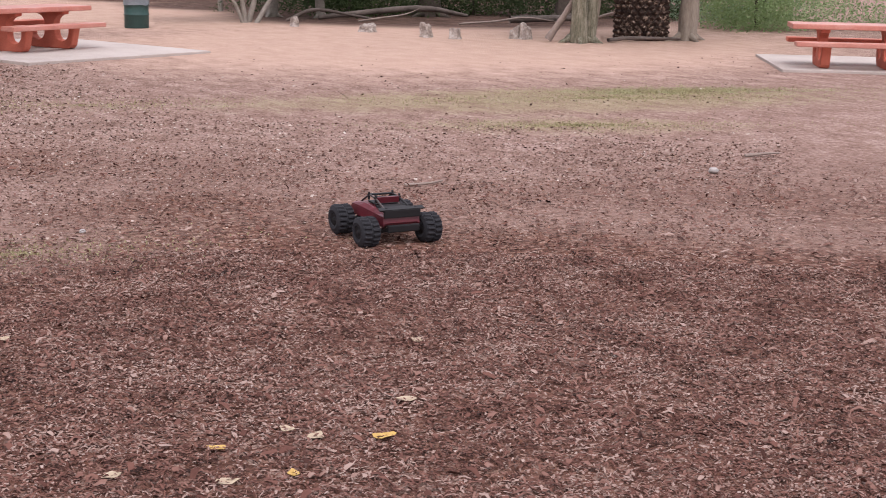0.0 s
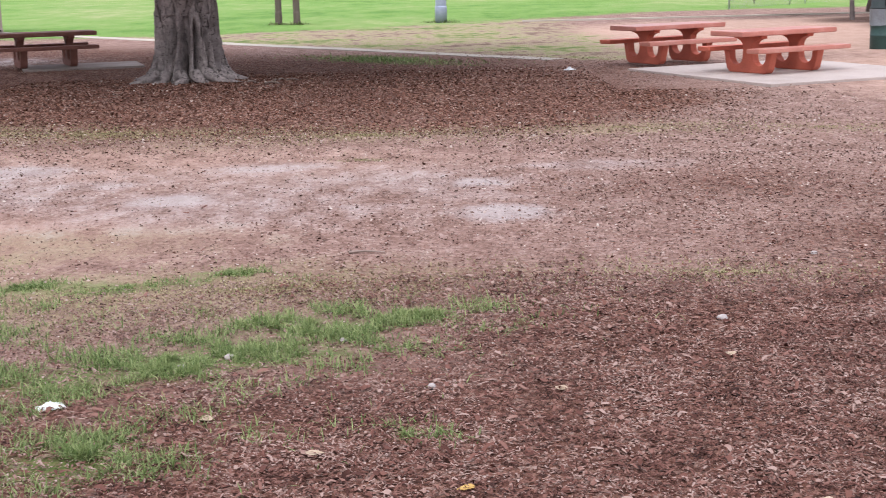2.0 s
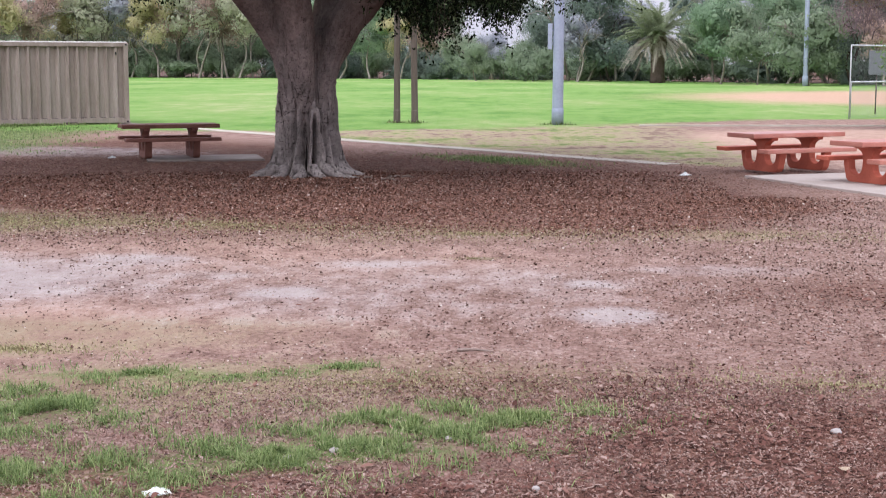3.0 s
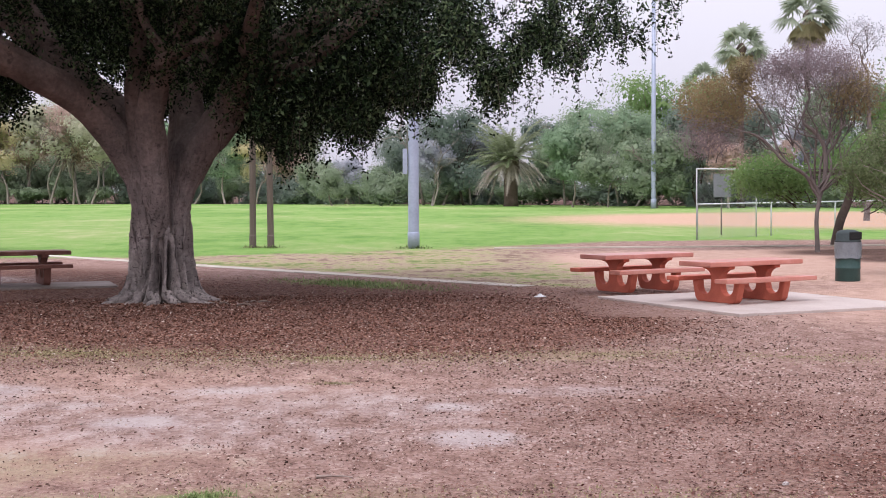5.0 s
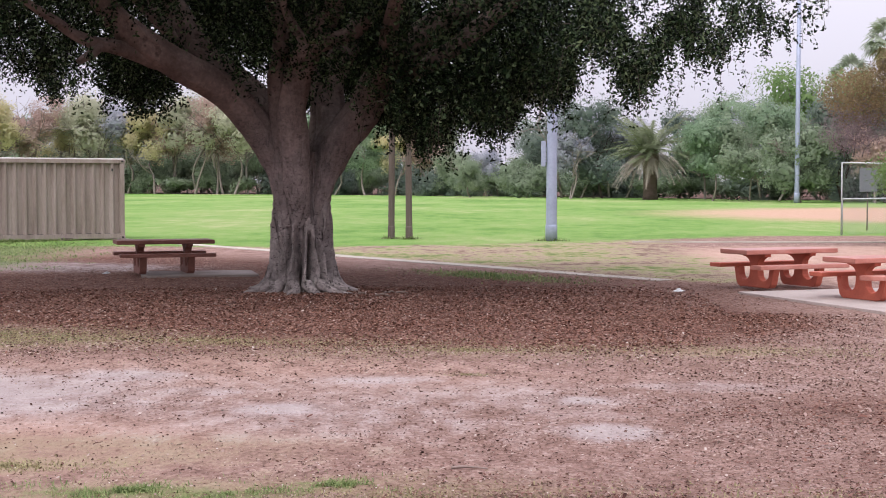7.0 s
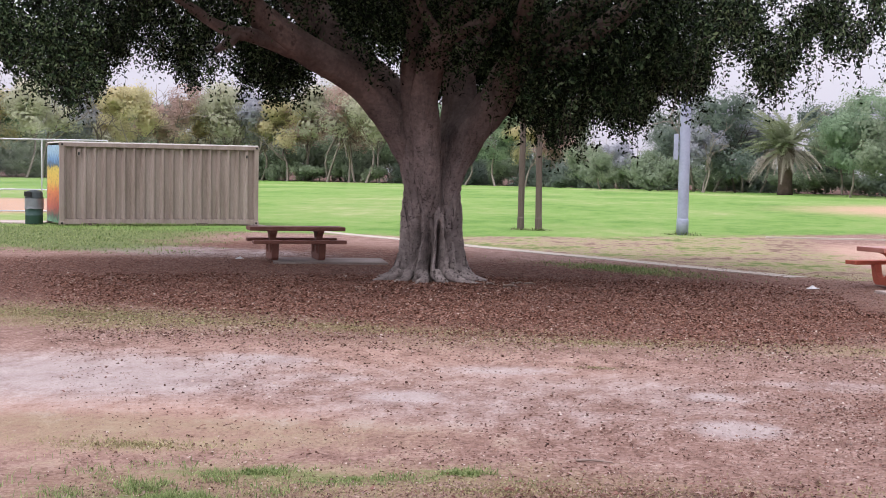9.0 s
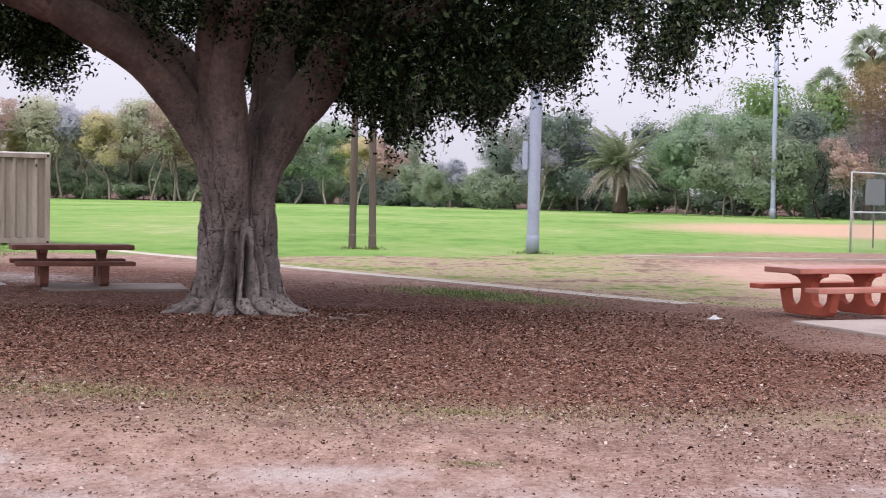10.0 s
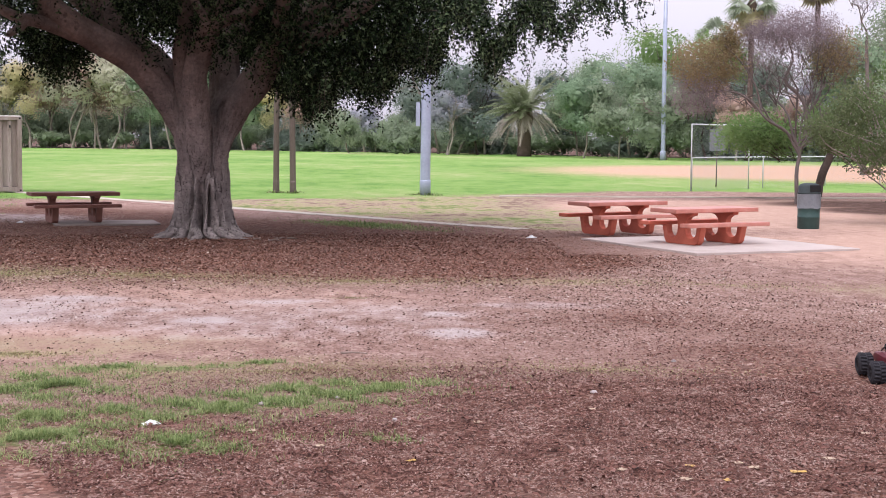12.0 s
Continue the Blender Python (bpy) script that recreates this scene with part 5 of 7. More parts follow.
def edge_tree(seed, height, width, tone, label, leaves=8200, leaf=0.31, bole=0.17, trunk_mat=None, stems=1, name="edge_tree", low=0.22):
    """Trunk, boughs and an uneven crown of leaf clumps with gaps."""
    r = np.random.default_rng(seed)
    root = thing(name, pose(0, 0, -500), label, "tree", "trees along the field")
    tubes, tips = [], []
    for s in range(stems):
        off = (r.normal() * 0.5 * (stems > 1), r.normal() * 0.5 * (stems > 1), -0.1)
        t, p = branchy(r, off, height * 0.42, bole, 0.75, 3, 3, 0.3, (r.normal() * 0.12, r.normal() * 0.12))
        tubes += t
        tips.append(p)
    v, f = join_arrays(tubes)
    raw("trunk", v, f, trunk_mat or M_twig, root, smooth=True)
    # clump centres on uneven lobes
    n = 46
    lobes = []
    for k in range(9):
        a = r.uniform(0, 2 * math.pi)
        lobes.append((math.cos(a) * width * r.uniform(0.1, 0.33), math.sin(a) * width * r.uniform(0.1, 0.33), height * r.uniform(low + 0.15, 0.84), width * r.uniform(0.16, 0.30)))
    cs, out = [], []
    for k in range(n * 3):
        x, y, z, q = lobes[r.integers(9)]
        d = r.normal(size=3)
        d[2] += 0.25
        d /= np.linalg.norm(d)
        cs.append(np.array((x, y, z)) + d * q * r.uniform(0.6, 1.12) * (1, 1, 0.85))
        out.append(d)
    cs, out = np.array(cs), np.array(out)
    keep = cs[:, 2] > height * low
    cs, out = cs[keep], out[keep]
    per = max(1, leaves // len(cs))
    p = clumps(cs, (width * 0.05, width * 0.05, width * 0.04), per, r)
    items = [leaves_arrays(p, leaf, leaf * 0.6, np.random.default_rng(seed + 1), 0.25, np.repeat(out, per, axis=0))]
    # fuller inner leaves close the lobes
    lo = np.array(lobes)[r.integers(0, 5 if tone in ("rust", "yellow") else 9, leaves // 6)]
    d = r.normal(size=(len(lo), 3))
    d /= np.linalg.norm(d, axis=1)[:, None]
    p = lo[:, :3] + d * lo[:, 3:] * r.uniform(0.35, 0.80, (len(lo), 1)) * (1, 1, 0.85)
    keep = p[:, 2] > height * low
    items.append(leaves_arrays(p[keep], leaf * 2.4, leaf * 1.5, np.random.default_rng(seed + 2), 0.25, d[keep]))
    v, f = join_arrays(items)
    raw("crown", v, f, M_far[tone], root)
    return root


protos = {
    "p": edge_tree(21, 13, 10, "pale", "tall olive gum tree in pale hazy tones with slender pale stems", stems=2, low=0.30, leaves=9000),
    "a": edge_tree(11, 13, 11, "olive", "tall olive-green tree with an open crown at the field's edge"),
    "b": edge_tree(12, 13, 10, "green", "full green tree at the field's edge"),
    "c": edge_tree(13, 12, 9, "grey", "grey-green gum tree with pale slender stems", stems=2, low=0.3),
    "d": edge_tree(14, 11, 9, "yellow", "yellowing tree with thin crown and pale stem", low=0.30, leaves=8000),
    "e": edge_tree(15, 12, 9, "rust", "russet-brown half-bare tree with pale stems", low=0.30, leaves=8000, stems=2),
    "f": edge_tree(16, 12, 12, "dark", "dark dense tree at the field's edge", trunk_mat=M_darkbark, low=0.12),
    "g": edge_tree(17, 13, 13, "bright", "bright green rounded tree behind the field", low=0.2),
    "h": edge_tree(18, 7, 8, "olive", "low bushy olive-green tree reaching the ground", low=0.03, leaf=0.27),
    "q": edge_tree(22, 12, 13, "pale", "dense green tree in pale hazy tones with foliage down to the ground", low=0.04, leaf=0.34, leaves=9000),
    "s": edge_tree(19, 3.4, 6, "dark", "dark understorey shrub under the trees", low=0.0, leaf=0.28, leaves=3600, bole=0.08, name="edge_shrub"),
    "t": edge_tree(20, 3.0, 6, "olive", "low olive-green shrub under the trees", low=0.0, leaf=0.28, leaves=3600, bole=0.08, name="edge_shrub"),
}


def plant(key, x, y, s=1.0, sz=None, turn=None):
    return copy_thing(protos[key], pose(x, y, 0, 0, 0, rng.uniform(0, 360) if turn is None else turn) @ Matrix.Diagonal((s, s, sz or s, 1)))


# the line of trees: bearing (degrees), distance, kind, scale
FAR_SIDE = (
    (-27, 235, "p", 1.35), (-25.2, 245, "d", 1.35), (-23.6, 240, "p", 1.3), (-22, 250, "c", 1.4), (-20.4, 245, "d", 1.45), (-18.8, 255, "e", 1.45),
    (-17.6, 262, "d", 1.35), (-16.4, 258, "p", 1.4), (-15.2, 255, "c", 1.45), (-14.0, 250, "d", 1.35), (-13.2, 252, "e", 1.35), (-12.4, 246, "p", 1.4), (-11.6, 244, "e", 1.4),
    (-10.6, 240, "p", 1.3), (-9.4, 235, "b", 1.2), (-8.2, 230, "c", 1.2), (-7.0, 226, "b", 1.1), (-5.8, 222, "b", 1.05), (-4.6, 218, "d", 0.95),
)
MIDDLE = (
    (-3.4, 214, "e", 0.9), (-2.2, 210, "h", 0.95), (-1.0, 206, "c", 0.62), (0.3, 200, "h", 0.85), (1.5, 195, "f", 0.72), (2.6, 190, "c", 1.15),
    (3.6, 186, "f", 1.05), (4.4, 190, "c", 1.0), (6.6, 186, "f", 0.95), (7.6, 178, "a", 0.98), (8.6, 174, "b", 1.0), (9.6, 170, "c", 1.05), (10.4, 165, "b", 0.95),
)
NEAR_SIDE = (
    (11.9, 176, "g", 1.25), (13.2, 172, "g", 1.15), (11.2, 150, "h", 1.15), (12.8, 152, "f", 0.9), (14.4, 160, "f", 0.9), (15.8, 156, "e", 0.62), (17.4, 160, "f", 0.72),
    (7.9, 160, "b", 0.78), (9.3, 158, "a", 0.72), (2.4, 182, "c", 0.75), (-1.6, 192, "h", 0.75), (0.6, 188, "t", 1.3), (13.9, 148, "e", 0.7),
    (19.0, 150, "b", 1.1), (20.6, 145, "g", 1.1), (22.4, 140, "f", 1.1), (24.2, 135, "b", 1.1), (26.2, 128, "f", 1.1), (28.5, 120, "b", 1.1),
)
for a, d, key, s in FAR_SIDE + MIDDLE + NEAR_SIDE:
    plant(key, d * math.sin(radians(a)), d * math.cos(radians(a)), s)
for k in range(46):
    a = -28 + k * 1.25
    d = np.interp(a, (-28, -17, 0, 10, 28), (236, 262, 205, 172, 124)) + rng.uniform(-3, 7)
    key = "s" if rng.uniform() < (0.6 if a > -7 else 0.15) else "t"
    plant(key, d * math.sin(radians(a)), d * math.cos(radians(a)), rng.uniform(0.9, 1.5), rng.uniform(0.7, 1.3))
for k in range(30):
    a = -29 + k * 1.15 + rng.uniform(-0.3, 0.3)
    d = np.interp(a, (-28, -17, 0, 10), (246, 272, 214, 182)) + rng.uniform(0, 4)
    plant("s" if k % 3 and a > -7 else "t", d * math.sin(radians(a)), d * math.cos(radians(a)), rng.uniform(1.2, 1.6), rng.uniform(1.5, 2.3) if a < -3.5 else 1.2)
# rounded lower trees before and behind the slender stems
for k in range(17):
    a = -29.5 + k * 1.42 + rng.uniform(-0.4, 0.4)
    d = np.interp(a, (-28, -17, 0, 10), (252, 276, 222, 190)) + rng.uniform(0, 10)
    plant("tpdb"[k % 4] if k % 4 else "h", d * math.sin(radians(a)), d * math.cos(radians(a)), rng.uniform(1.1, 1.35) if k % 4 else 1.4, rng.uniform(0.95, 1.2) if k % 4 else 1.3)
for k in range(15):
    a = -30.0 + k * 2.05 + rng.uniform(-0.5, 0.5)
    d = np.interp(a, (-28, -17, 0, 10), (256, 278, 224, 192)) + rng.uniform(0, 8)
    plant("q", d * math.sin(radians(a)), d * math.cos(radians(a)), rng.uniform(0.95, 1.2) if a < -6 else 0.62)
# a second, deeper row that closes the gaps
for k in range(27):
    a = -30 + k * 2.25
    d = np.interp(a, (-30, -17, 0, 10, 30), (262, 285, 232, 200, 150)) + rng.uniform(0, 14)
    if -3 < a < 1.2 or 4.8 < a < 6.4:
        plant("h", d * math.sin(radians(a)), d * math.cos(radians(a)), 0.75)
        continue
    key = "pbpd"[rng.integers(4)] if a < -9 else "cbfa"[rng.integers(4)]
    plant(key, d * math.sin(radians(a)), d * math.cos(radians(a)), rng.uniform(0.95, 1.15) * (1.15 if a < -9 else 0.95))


# ---------------------------------------------------------------- palms
M_palm = leaf_tones("palm_frond", (0.1020, 0.1275, 0.0595), (0.26, 0.295, 0.185), (0.43, 0.445, 0.31))
M_palmdead = leaf_tones("dead_palm_frond", (0.2000, 0.1500, 0.1125), (0.47, 0.41, 0.36), (0.66, 0.60, 0.54))
M_fan = leaf_tones("fan_frond", (0.15, 0.19, 0.14), (0.36, 0.41, 0.31), (0.58, 0.62, 0.50))
M_fanold = leaf_tones("ageing_fan_frond", (0.20, 0.18, 0.10), (0.44, 0.40, 0.23), (0.64, 0.58, 0.38))
M_palmtrunk = surface("palm_trunk", [(0.3, (0.05, 0.035, 0.028)), (0.7, (0.17, 0.12, 0.10))], 0.9, 2.0, 12.0, 0.6, 0.05)


def frond(r, base, azim, rise, L, sag, n=34, leaflet=0.5):
    """A feather frond: a curved rib with two rows of narrow leaflets."""
    vs, fs = [], []
    d = np.array((math.cos(azim), math.sin(azim), 0.0))
    side = np.array((-d[1], d[0], 0.0))
    pts = []
    for k in range(n):
        t = k / (n - 1)
        pts.append(base + d * L * t * math.cos(rise * (1 - 0.3 * t)) + np.array((0, 0, L * (t * math.sin(rise) - sag * t * t))))
    pts = np.array(pts)
    for k in range(2, n):
        t = k / n
        tan = pts[k] - pts[k - 1]
        tan /= np.linalg.norm(tan)
        ln = leaflet * (0.35 + math.sin(math.pi * min(1, t * 0.9 + 0.08))) * r.uniform(0.85, 1.1)
        for s in (-1, 1):
            e = side * s * 0.75 + tan * 0.65 + np.array((0, 0, r.uniform(-0.45, 0.1)))
            e /= np.linalg.norm(e)
            w = tan * 0.05 * L / 3
            i = len(vs)
            vs += [pts[k] - w, pts[k] + w, pts[k] + w * 0.2 + e * ln, pts[k] - w * 0.2 + e * ln]
            fs.append((i, i + 1, i + 2, i + 3))
    i = len(vs)
    for k in range(n - 1):
        vs += [pts[k] - side * 0.04, pts[k] + side * 0.04, pts[k + 1] + side * 0.03, pts[k + 1] - side * 0.03]
        fs.append((i, i + 1, i + 2, i + 3))
        i += 4
    return np.array(vs), np.array(fs)


def feather_palm(x, y, trunk_h, crown, label):
    r = np.random.default_rng(31)
    root = thing("date_palm", pose(x, y, 0), label, "palm")
    part("trunk", lathe_bm([(0.95, -0.1), (0.85, 0.6), (0.8, 1.5), (0.85, trunk_h * 0.6), (1.1, trunk_h * 0.85), (0.8, trunk_h + 0.5)], 20), M_palmtrunk, root, smooth=True)
    top = np.array((0, 0, trunk_h))
    live = [frond(r, top + r.normal(size=3) * 0.3, r.uniform(0, 6.283), r.uniform(-0.05, 1.3), crown * r.uniform(0.95, 1.2), r.uniform(0.15, 0.42), 34, 0.58) for k in range(64)]
    v, f = join_arrays(live)
    tagged(raw("frond_crown", v, f, M_palm, root), kind="stuff")
    dead = [frond(r, top + (0, 0, -0.4) + r.normal(size=3) * 0.2, r.uniform(0, 6.283), r.uniform(-0.15, 0.3), crown * r.uniform(0.6, 0.95), r.uniform(0.5, 0.95), 26, 0.44) for k in range(60)]
    v, f = join_arrays(dead)
    tagged(raw("dry_skirt", v, f, M_palmdead, root, "hanging skirt of dry tan fronds"), kind="stuff")
    return root


feather_palm(16.4, 171.0, 5.6, 5.2, "broad date palm with arching fronds and a dry skirt")


def fan_palm(x, y, h, size, seed, skirt, label):
    r = np.random.default_rng(seed)
    root = thing("fan_palm", pose(x, y, 0), label, "palm", "tall fan palms")
    part("trunk", lathe_bm([(0.42, -0.1), (0.33, 2.0), (0.28, h * 0.6), (0.30, h - 1.2), (0.55, h - 0.3), (0.2, h + 0.3)], 14), M_palmtrunk, root, smooth=True)
    # green fans, the ageing fans that hang under them, and the dry skirt on the trunk
    for nm, mat, cnt, lo, hi, reach, fan, drop in (("frond_crown", M_fan, 34, -0.45, 1.4, 0.52, 0.46, 0.0), ("ageing_fronds", M_fanold, 26, -1.15, -0.55, 0.40, 0.36, 0.3), ("dry_skirt", M_palmdead, 46, -1.5, -1.05, 0.22, 0.30, skirt)):
        items = []
        for k in range(cnt):
            a, e = r.uniform(0, 6.283), r.uniform(lo, hi)
            d = np.array((math.cos(a) * math.cos(e), math.sin(a) * math.cos(e), math.sin(e)))
            b = np.array((0, 0, h - r.uniform(0, 1) * drop))
            c = b + d * size * reach * r.uniform(0.8, 1.15) - np.array((0, 0, 0.12 * size * math.cos(e) * (e > 0)))
            side = np.array((-math.sin(a), math.cos(a), 0))
            vs, fs = [b - side * 0.04, b + side * 0.04, c + side * 0.04, c - side * 0.04], [(0, 1, 2, 3)]
            for j in range(13):
                q = (j - 6) / 6 * 1.45
                t = d * math.cos(q) + side * math.sin(q) - np.array((0, 0, 0.22 + 0.30 * abs(q)))
                w = (side * math.cos(q) - d * math.sin(q)) * 0.035 * size
                i = len(vs)
                L = size * fan * r.uniform(0.82, 1.1)
                m, tip = c + t * L * 0.62, c + t * L - np.array((0, 0, 0.12 * L))
                vs += [c - w * 0.3, c + w * 0.3, m + w, m - w, tip + w * 0.15, tip - w * 0.15]
                fs += [(i, i + 1, i + 2, i + 3), (i + 3, i + 2, i + 4, i + 5)]
            items.append((np.array(vs), np.array(fs)))
        v, f = join_arrays(items)
        tagged(raw(nm, v, f, mat, root), kind="stuff")
    return root


fan_palm(37.4, 145.2, 16.4, 3.4, 41, 1.6, "tall fan palm with a round crown above the trees")
fan_palm(48.8, 160.4, 21.6, 4.6, 42, 0.9, "tall fan palm with a shaggy brown skirt of dead leaves")
fan_palm(38.4, 165.6, 14.2, 3.2, 43, 1.0, "fan palm rising behind a bright green tree")


# ---------------------------------------------------------------- trees by the litter bin
def thin_tree():
    r = np.random.default_rng(52)
    root = thing("bare_twig_tree", pose(13.55, 43.4, 0), "slender tree with a twiggy, thin russet crown", "tree")
    tube("trunk", [(0, 0, -0.05), (-0.03, 0, 1.1), (0.05, 0, 1.7), (-0.25, -0.1, 2.3)], [0.08, 0.062, 0.058, 0.05], M_greytwig, root, 10, 12, 0.15, 3)
    tubes, tips = [], []
    for b, lean, L, q in (((-0.2, -0.1, 2.2), (-1.1, 0.1), 1.5, 0.042), ((-0.2, -0.1, 2.2), (-0.5, 0.3), 1.6, 0.042), ((0.02, 0, 1.7), (0.3, 0.2), 1.6, 0.045), ((-0.1, 0, 2.0), (-0.2, -0.4), 1.6, 0.042), ((-0.05, 0, 1.9), (0.9, -0.3), 1.5, 0.036), ((0.02, 0, 1.8), (0.15, 0.1), 1.8, 0.042), ((0.0, 0, 1.75), (0.6, 0.4), 1.7, 0.04)):
        t, p = branchy(r, b, L, q, 0.62, 5, 3, 0.35, lean)
        tubes += t
        tips.append(p)
    # lobes of the crown (centre, half width, half height, leaves), each on a spray of fine twigs
    lobes = (((-0.05, 0.1, 5.65), 1.45, 0.80, 10500, "mauve"), ((-1.4, 0.1, 5.55), 0.75, 0.40, 2200, "mauve"), ((-3.1, 0.1, 4.55), 1.25, 0.85, 6500, "russet"),
             ((-2.3, 0.1, 5.4), 0.38, 0.55, 1600, "russet"), ((-3.4, 0, 3.55), 0.95, 0.75, 4200, "mauve"), ((1.15, 0.1, 4.9), 0.95, 0.95, 3600, "russet"))
    sprays = {"mauve": [], "russet": []}
    for (cx, cy, cz), wide, tall, n, tone in lobes:
        for dx in (-0.45, 0.0, 0.45):
            t, p = branchy(r, (cx + dx * wide * 0.6, cy, cz - tall * 1.1), tall * 0.75, 0.018, 0.8, 4, 3, 0.35, (dx * 1.2, 0))
            tubes += t
        d = r.normal(size=(n // 9, 3))
        d *= (r.uniform(0, 1, (len(d), 1)) ** 0.4) / np.linalg.norm(d, axis=1)[:, None]
        sprays[tone].append(np.array((cx, cy, cz)) + d * (wide, wide * 0.8, tall))
    v, f = join_arrays(tubes)
    tagged(raw("branch_work", v, f, M_greytwig, root, smooth=True), kind="stuff")
    for k, (pts, rad) in enumerate((
            ([(0.04, 0, 1.65), (-0.12, 0, 1.9), (-0.46, -0.1, 2.4), (-1.1, -0.2, 2.75), (-1.57, -0.2, 3.27), (-2.1, -0.3, 3.6), (-2.7, -0.3, 3.7)], [0.06, 0.055, 0.05, 0.045, 0.038, 0.03, 0.015]),
            ([(0.03, 0, 1.6), (0.25, 0.1, 2.3), (0.23, 0.1, 3.18), (-0.07, 0.1, 3.66), (-0.46, 0.1, 4.05), (-0.23, 0.1, 4.8), (-0.5, 0.1, 5.6)], [0.06, 0.075, 0.07, 0.06, 0.045, 0.035, 0.02]),
            ([(-1.3, -0.2, 3.0), (-1.5, -0.2, 3.8), (-2.0, -0.2, 4.6), (-2.6, -0.2, 5.2)], [0.035, 0.03, 0.022, 0.012]),
            ([(0.25, 0.1, 2.9), (0.7, 0.1, 3.6), (0.8, 0.1, 4.5), (1.2, 0.1, 5.4)], [0.045, 0.04, 0.03, 0.015]),
            ([(0.0, 0, 1.75), (0.5, -0.3, 2.3), (1.2, -0.5, 2.45), (1.8, -0.6, 2.2)], [0.035, 0.03, 0.022, 0.01]))):
        tube("limb", pts, rad, M_greytwig, root, 9, 22, 0.2, k + 5)
    leaf_cloud("russet_foliage", clumps(np.vstack(sprays["russet"]), (0.15, 0.15, 0.12), 9, r), 0.080, 0.045, M_far["russet"], root, 12, 0.3, "thin russet and olive leaves")
    tips = np.vstack(tips)
    tips = tips[(tips[:, 2] > 3.2) & (tips[:, 2] < 6.0)][::4]
    leaf_cloud("crown", np.vstack((clumps(np.vstack(sprays["mauve"]), (0.16, 0.16, 0.12), 9, r), clumps(tips, (0.17, 0.17, 0.13), 4, r))), 0.060, 0.036, M_far["mauve"], root, 9, 0.3)
    return root


thin_tree()


def airy_tree(x, y, h):
    """A slender tall tree with a sparse grey-green top."""
    r = np.random.default_rng(66)
    root = thing("slender_tree", pose(x, y, 0), "tall slender tree with a sparse grey-green top", "tree")
    tube("trunk", [(0, 0, -0.1), (0.2, 0, h * 0.3), (0.0, 0, h * 0.62)], [0.2, 0.15, 0.09], M_greytwig, root, 9, 10, 0.15, 5)
    tubes, tips = branchy(r, (0, 0, h * 0.58), h * 0.14, 0.07, 0.55, 4, 3, 0.3, (-0.1, 0))
    v, f = join_arrays(tubes)
    tagged(raw("branch_work", v, f, M_greytwig, root, smooth=True), kind="stuff")
    leaf_cloud("crown", clumps(tips, (0.3, 0.3, 0.25), 4, r), 0.16, 0.09, M_far["grey"], root, 9, 0.3)


airy_tree(29.5, 85.0, 13.6)


def leafy_tree(name, x, y, label, stems, blobs, tone, per, leaf, bark, category="tree", seed=60, spread=0.3):
    """Stems given as point lists, and a crown scattered on rounded lobes."""
    r = np.random.default_rng(seed)
    root = thing(name, pose(x, y, 0), label, category)
    for k, (pts, rad) in enumerate(stems):
        tube("stem" if len(stems) > 1 else "trunk", pts, rad, bark, root, 9, 12, 0.18, k + seed)
    cs = []
    for bx, by, bz, q, n in blobs:
        for k in range(n):
            d = r.normal(size=3)
            d /= np.linalg.norm(d)
            cs.append((bx + d[0] * q * r.uniform(0.5, 1.1), by + d[1] * q * r.uniform(0.5, 1.1), max(0.15, bz + d[2] * q * 0.75 * r.uniform(0.5, 1.1))))
    leaf_cloud("crown", clumps(np.array(cs), (spread, spread, spread * 0.75), per, r), leaf, leaf * 0.5, M_far[tone], root, seed + 1, 0.35)
    tw = []
    for c in cs[::3]:
        c = np.array(c)
        b = np.array(stems[r.integers(len(stems))][0][-1]) if r.uniform() < 0.4 else c * (0.6, 0.6, 0.7)
        tw.append(tube_arrays([b, (b + c) / 2 + r.normal(size=3) * 0.12, c], [0.025, 0.008], 5, 6))
    v, f = join_arrays(tw)
    tagged(raw("twig_work", v, f, bark, root, smooth=True), kind="stuff")
    return root


leafy_tree("leaning_tree", 15.6, 48.0, "leaning dark-stemmed tree with bright green low crown",
           [([(0, 0, -0.05), (0.15, 0, 0.8), (0.45, 0, 1.6), (0.6, 0, 2.6)], [0.17, 0.15, 0.13, 0.07])],
           [(-3.2, -1.5, 2.2, 0.75, 26), (-2.3, -1.0, 2.35, 0.8, 28), (-1.3, -0.8, 2.1, 0.7, 20), (0.8, 0.5, 2.9, 1.2, 30), (2.2, 0.5, 2.4, 1.5, 44), (3.2, 0.5, 3.2, 1.6, 44)], "bright", 95, 0.12, M_darkbark, seed=61)

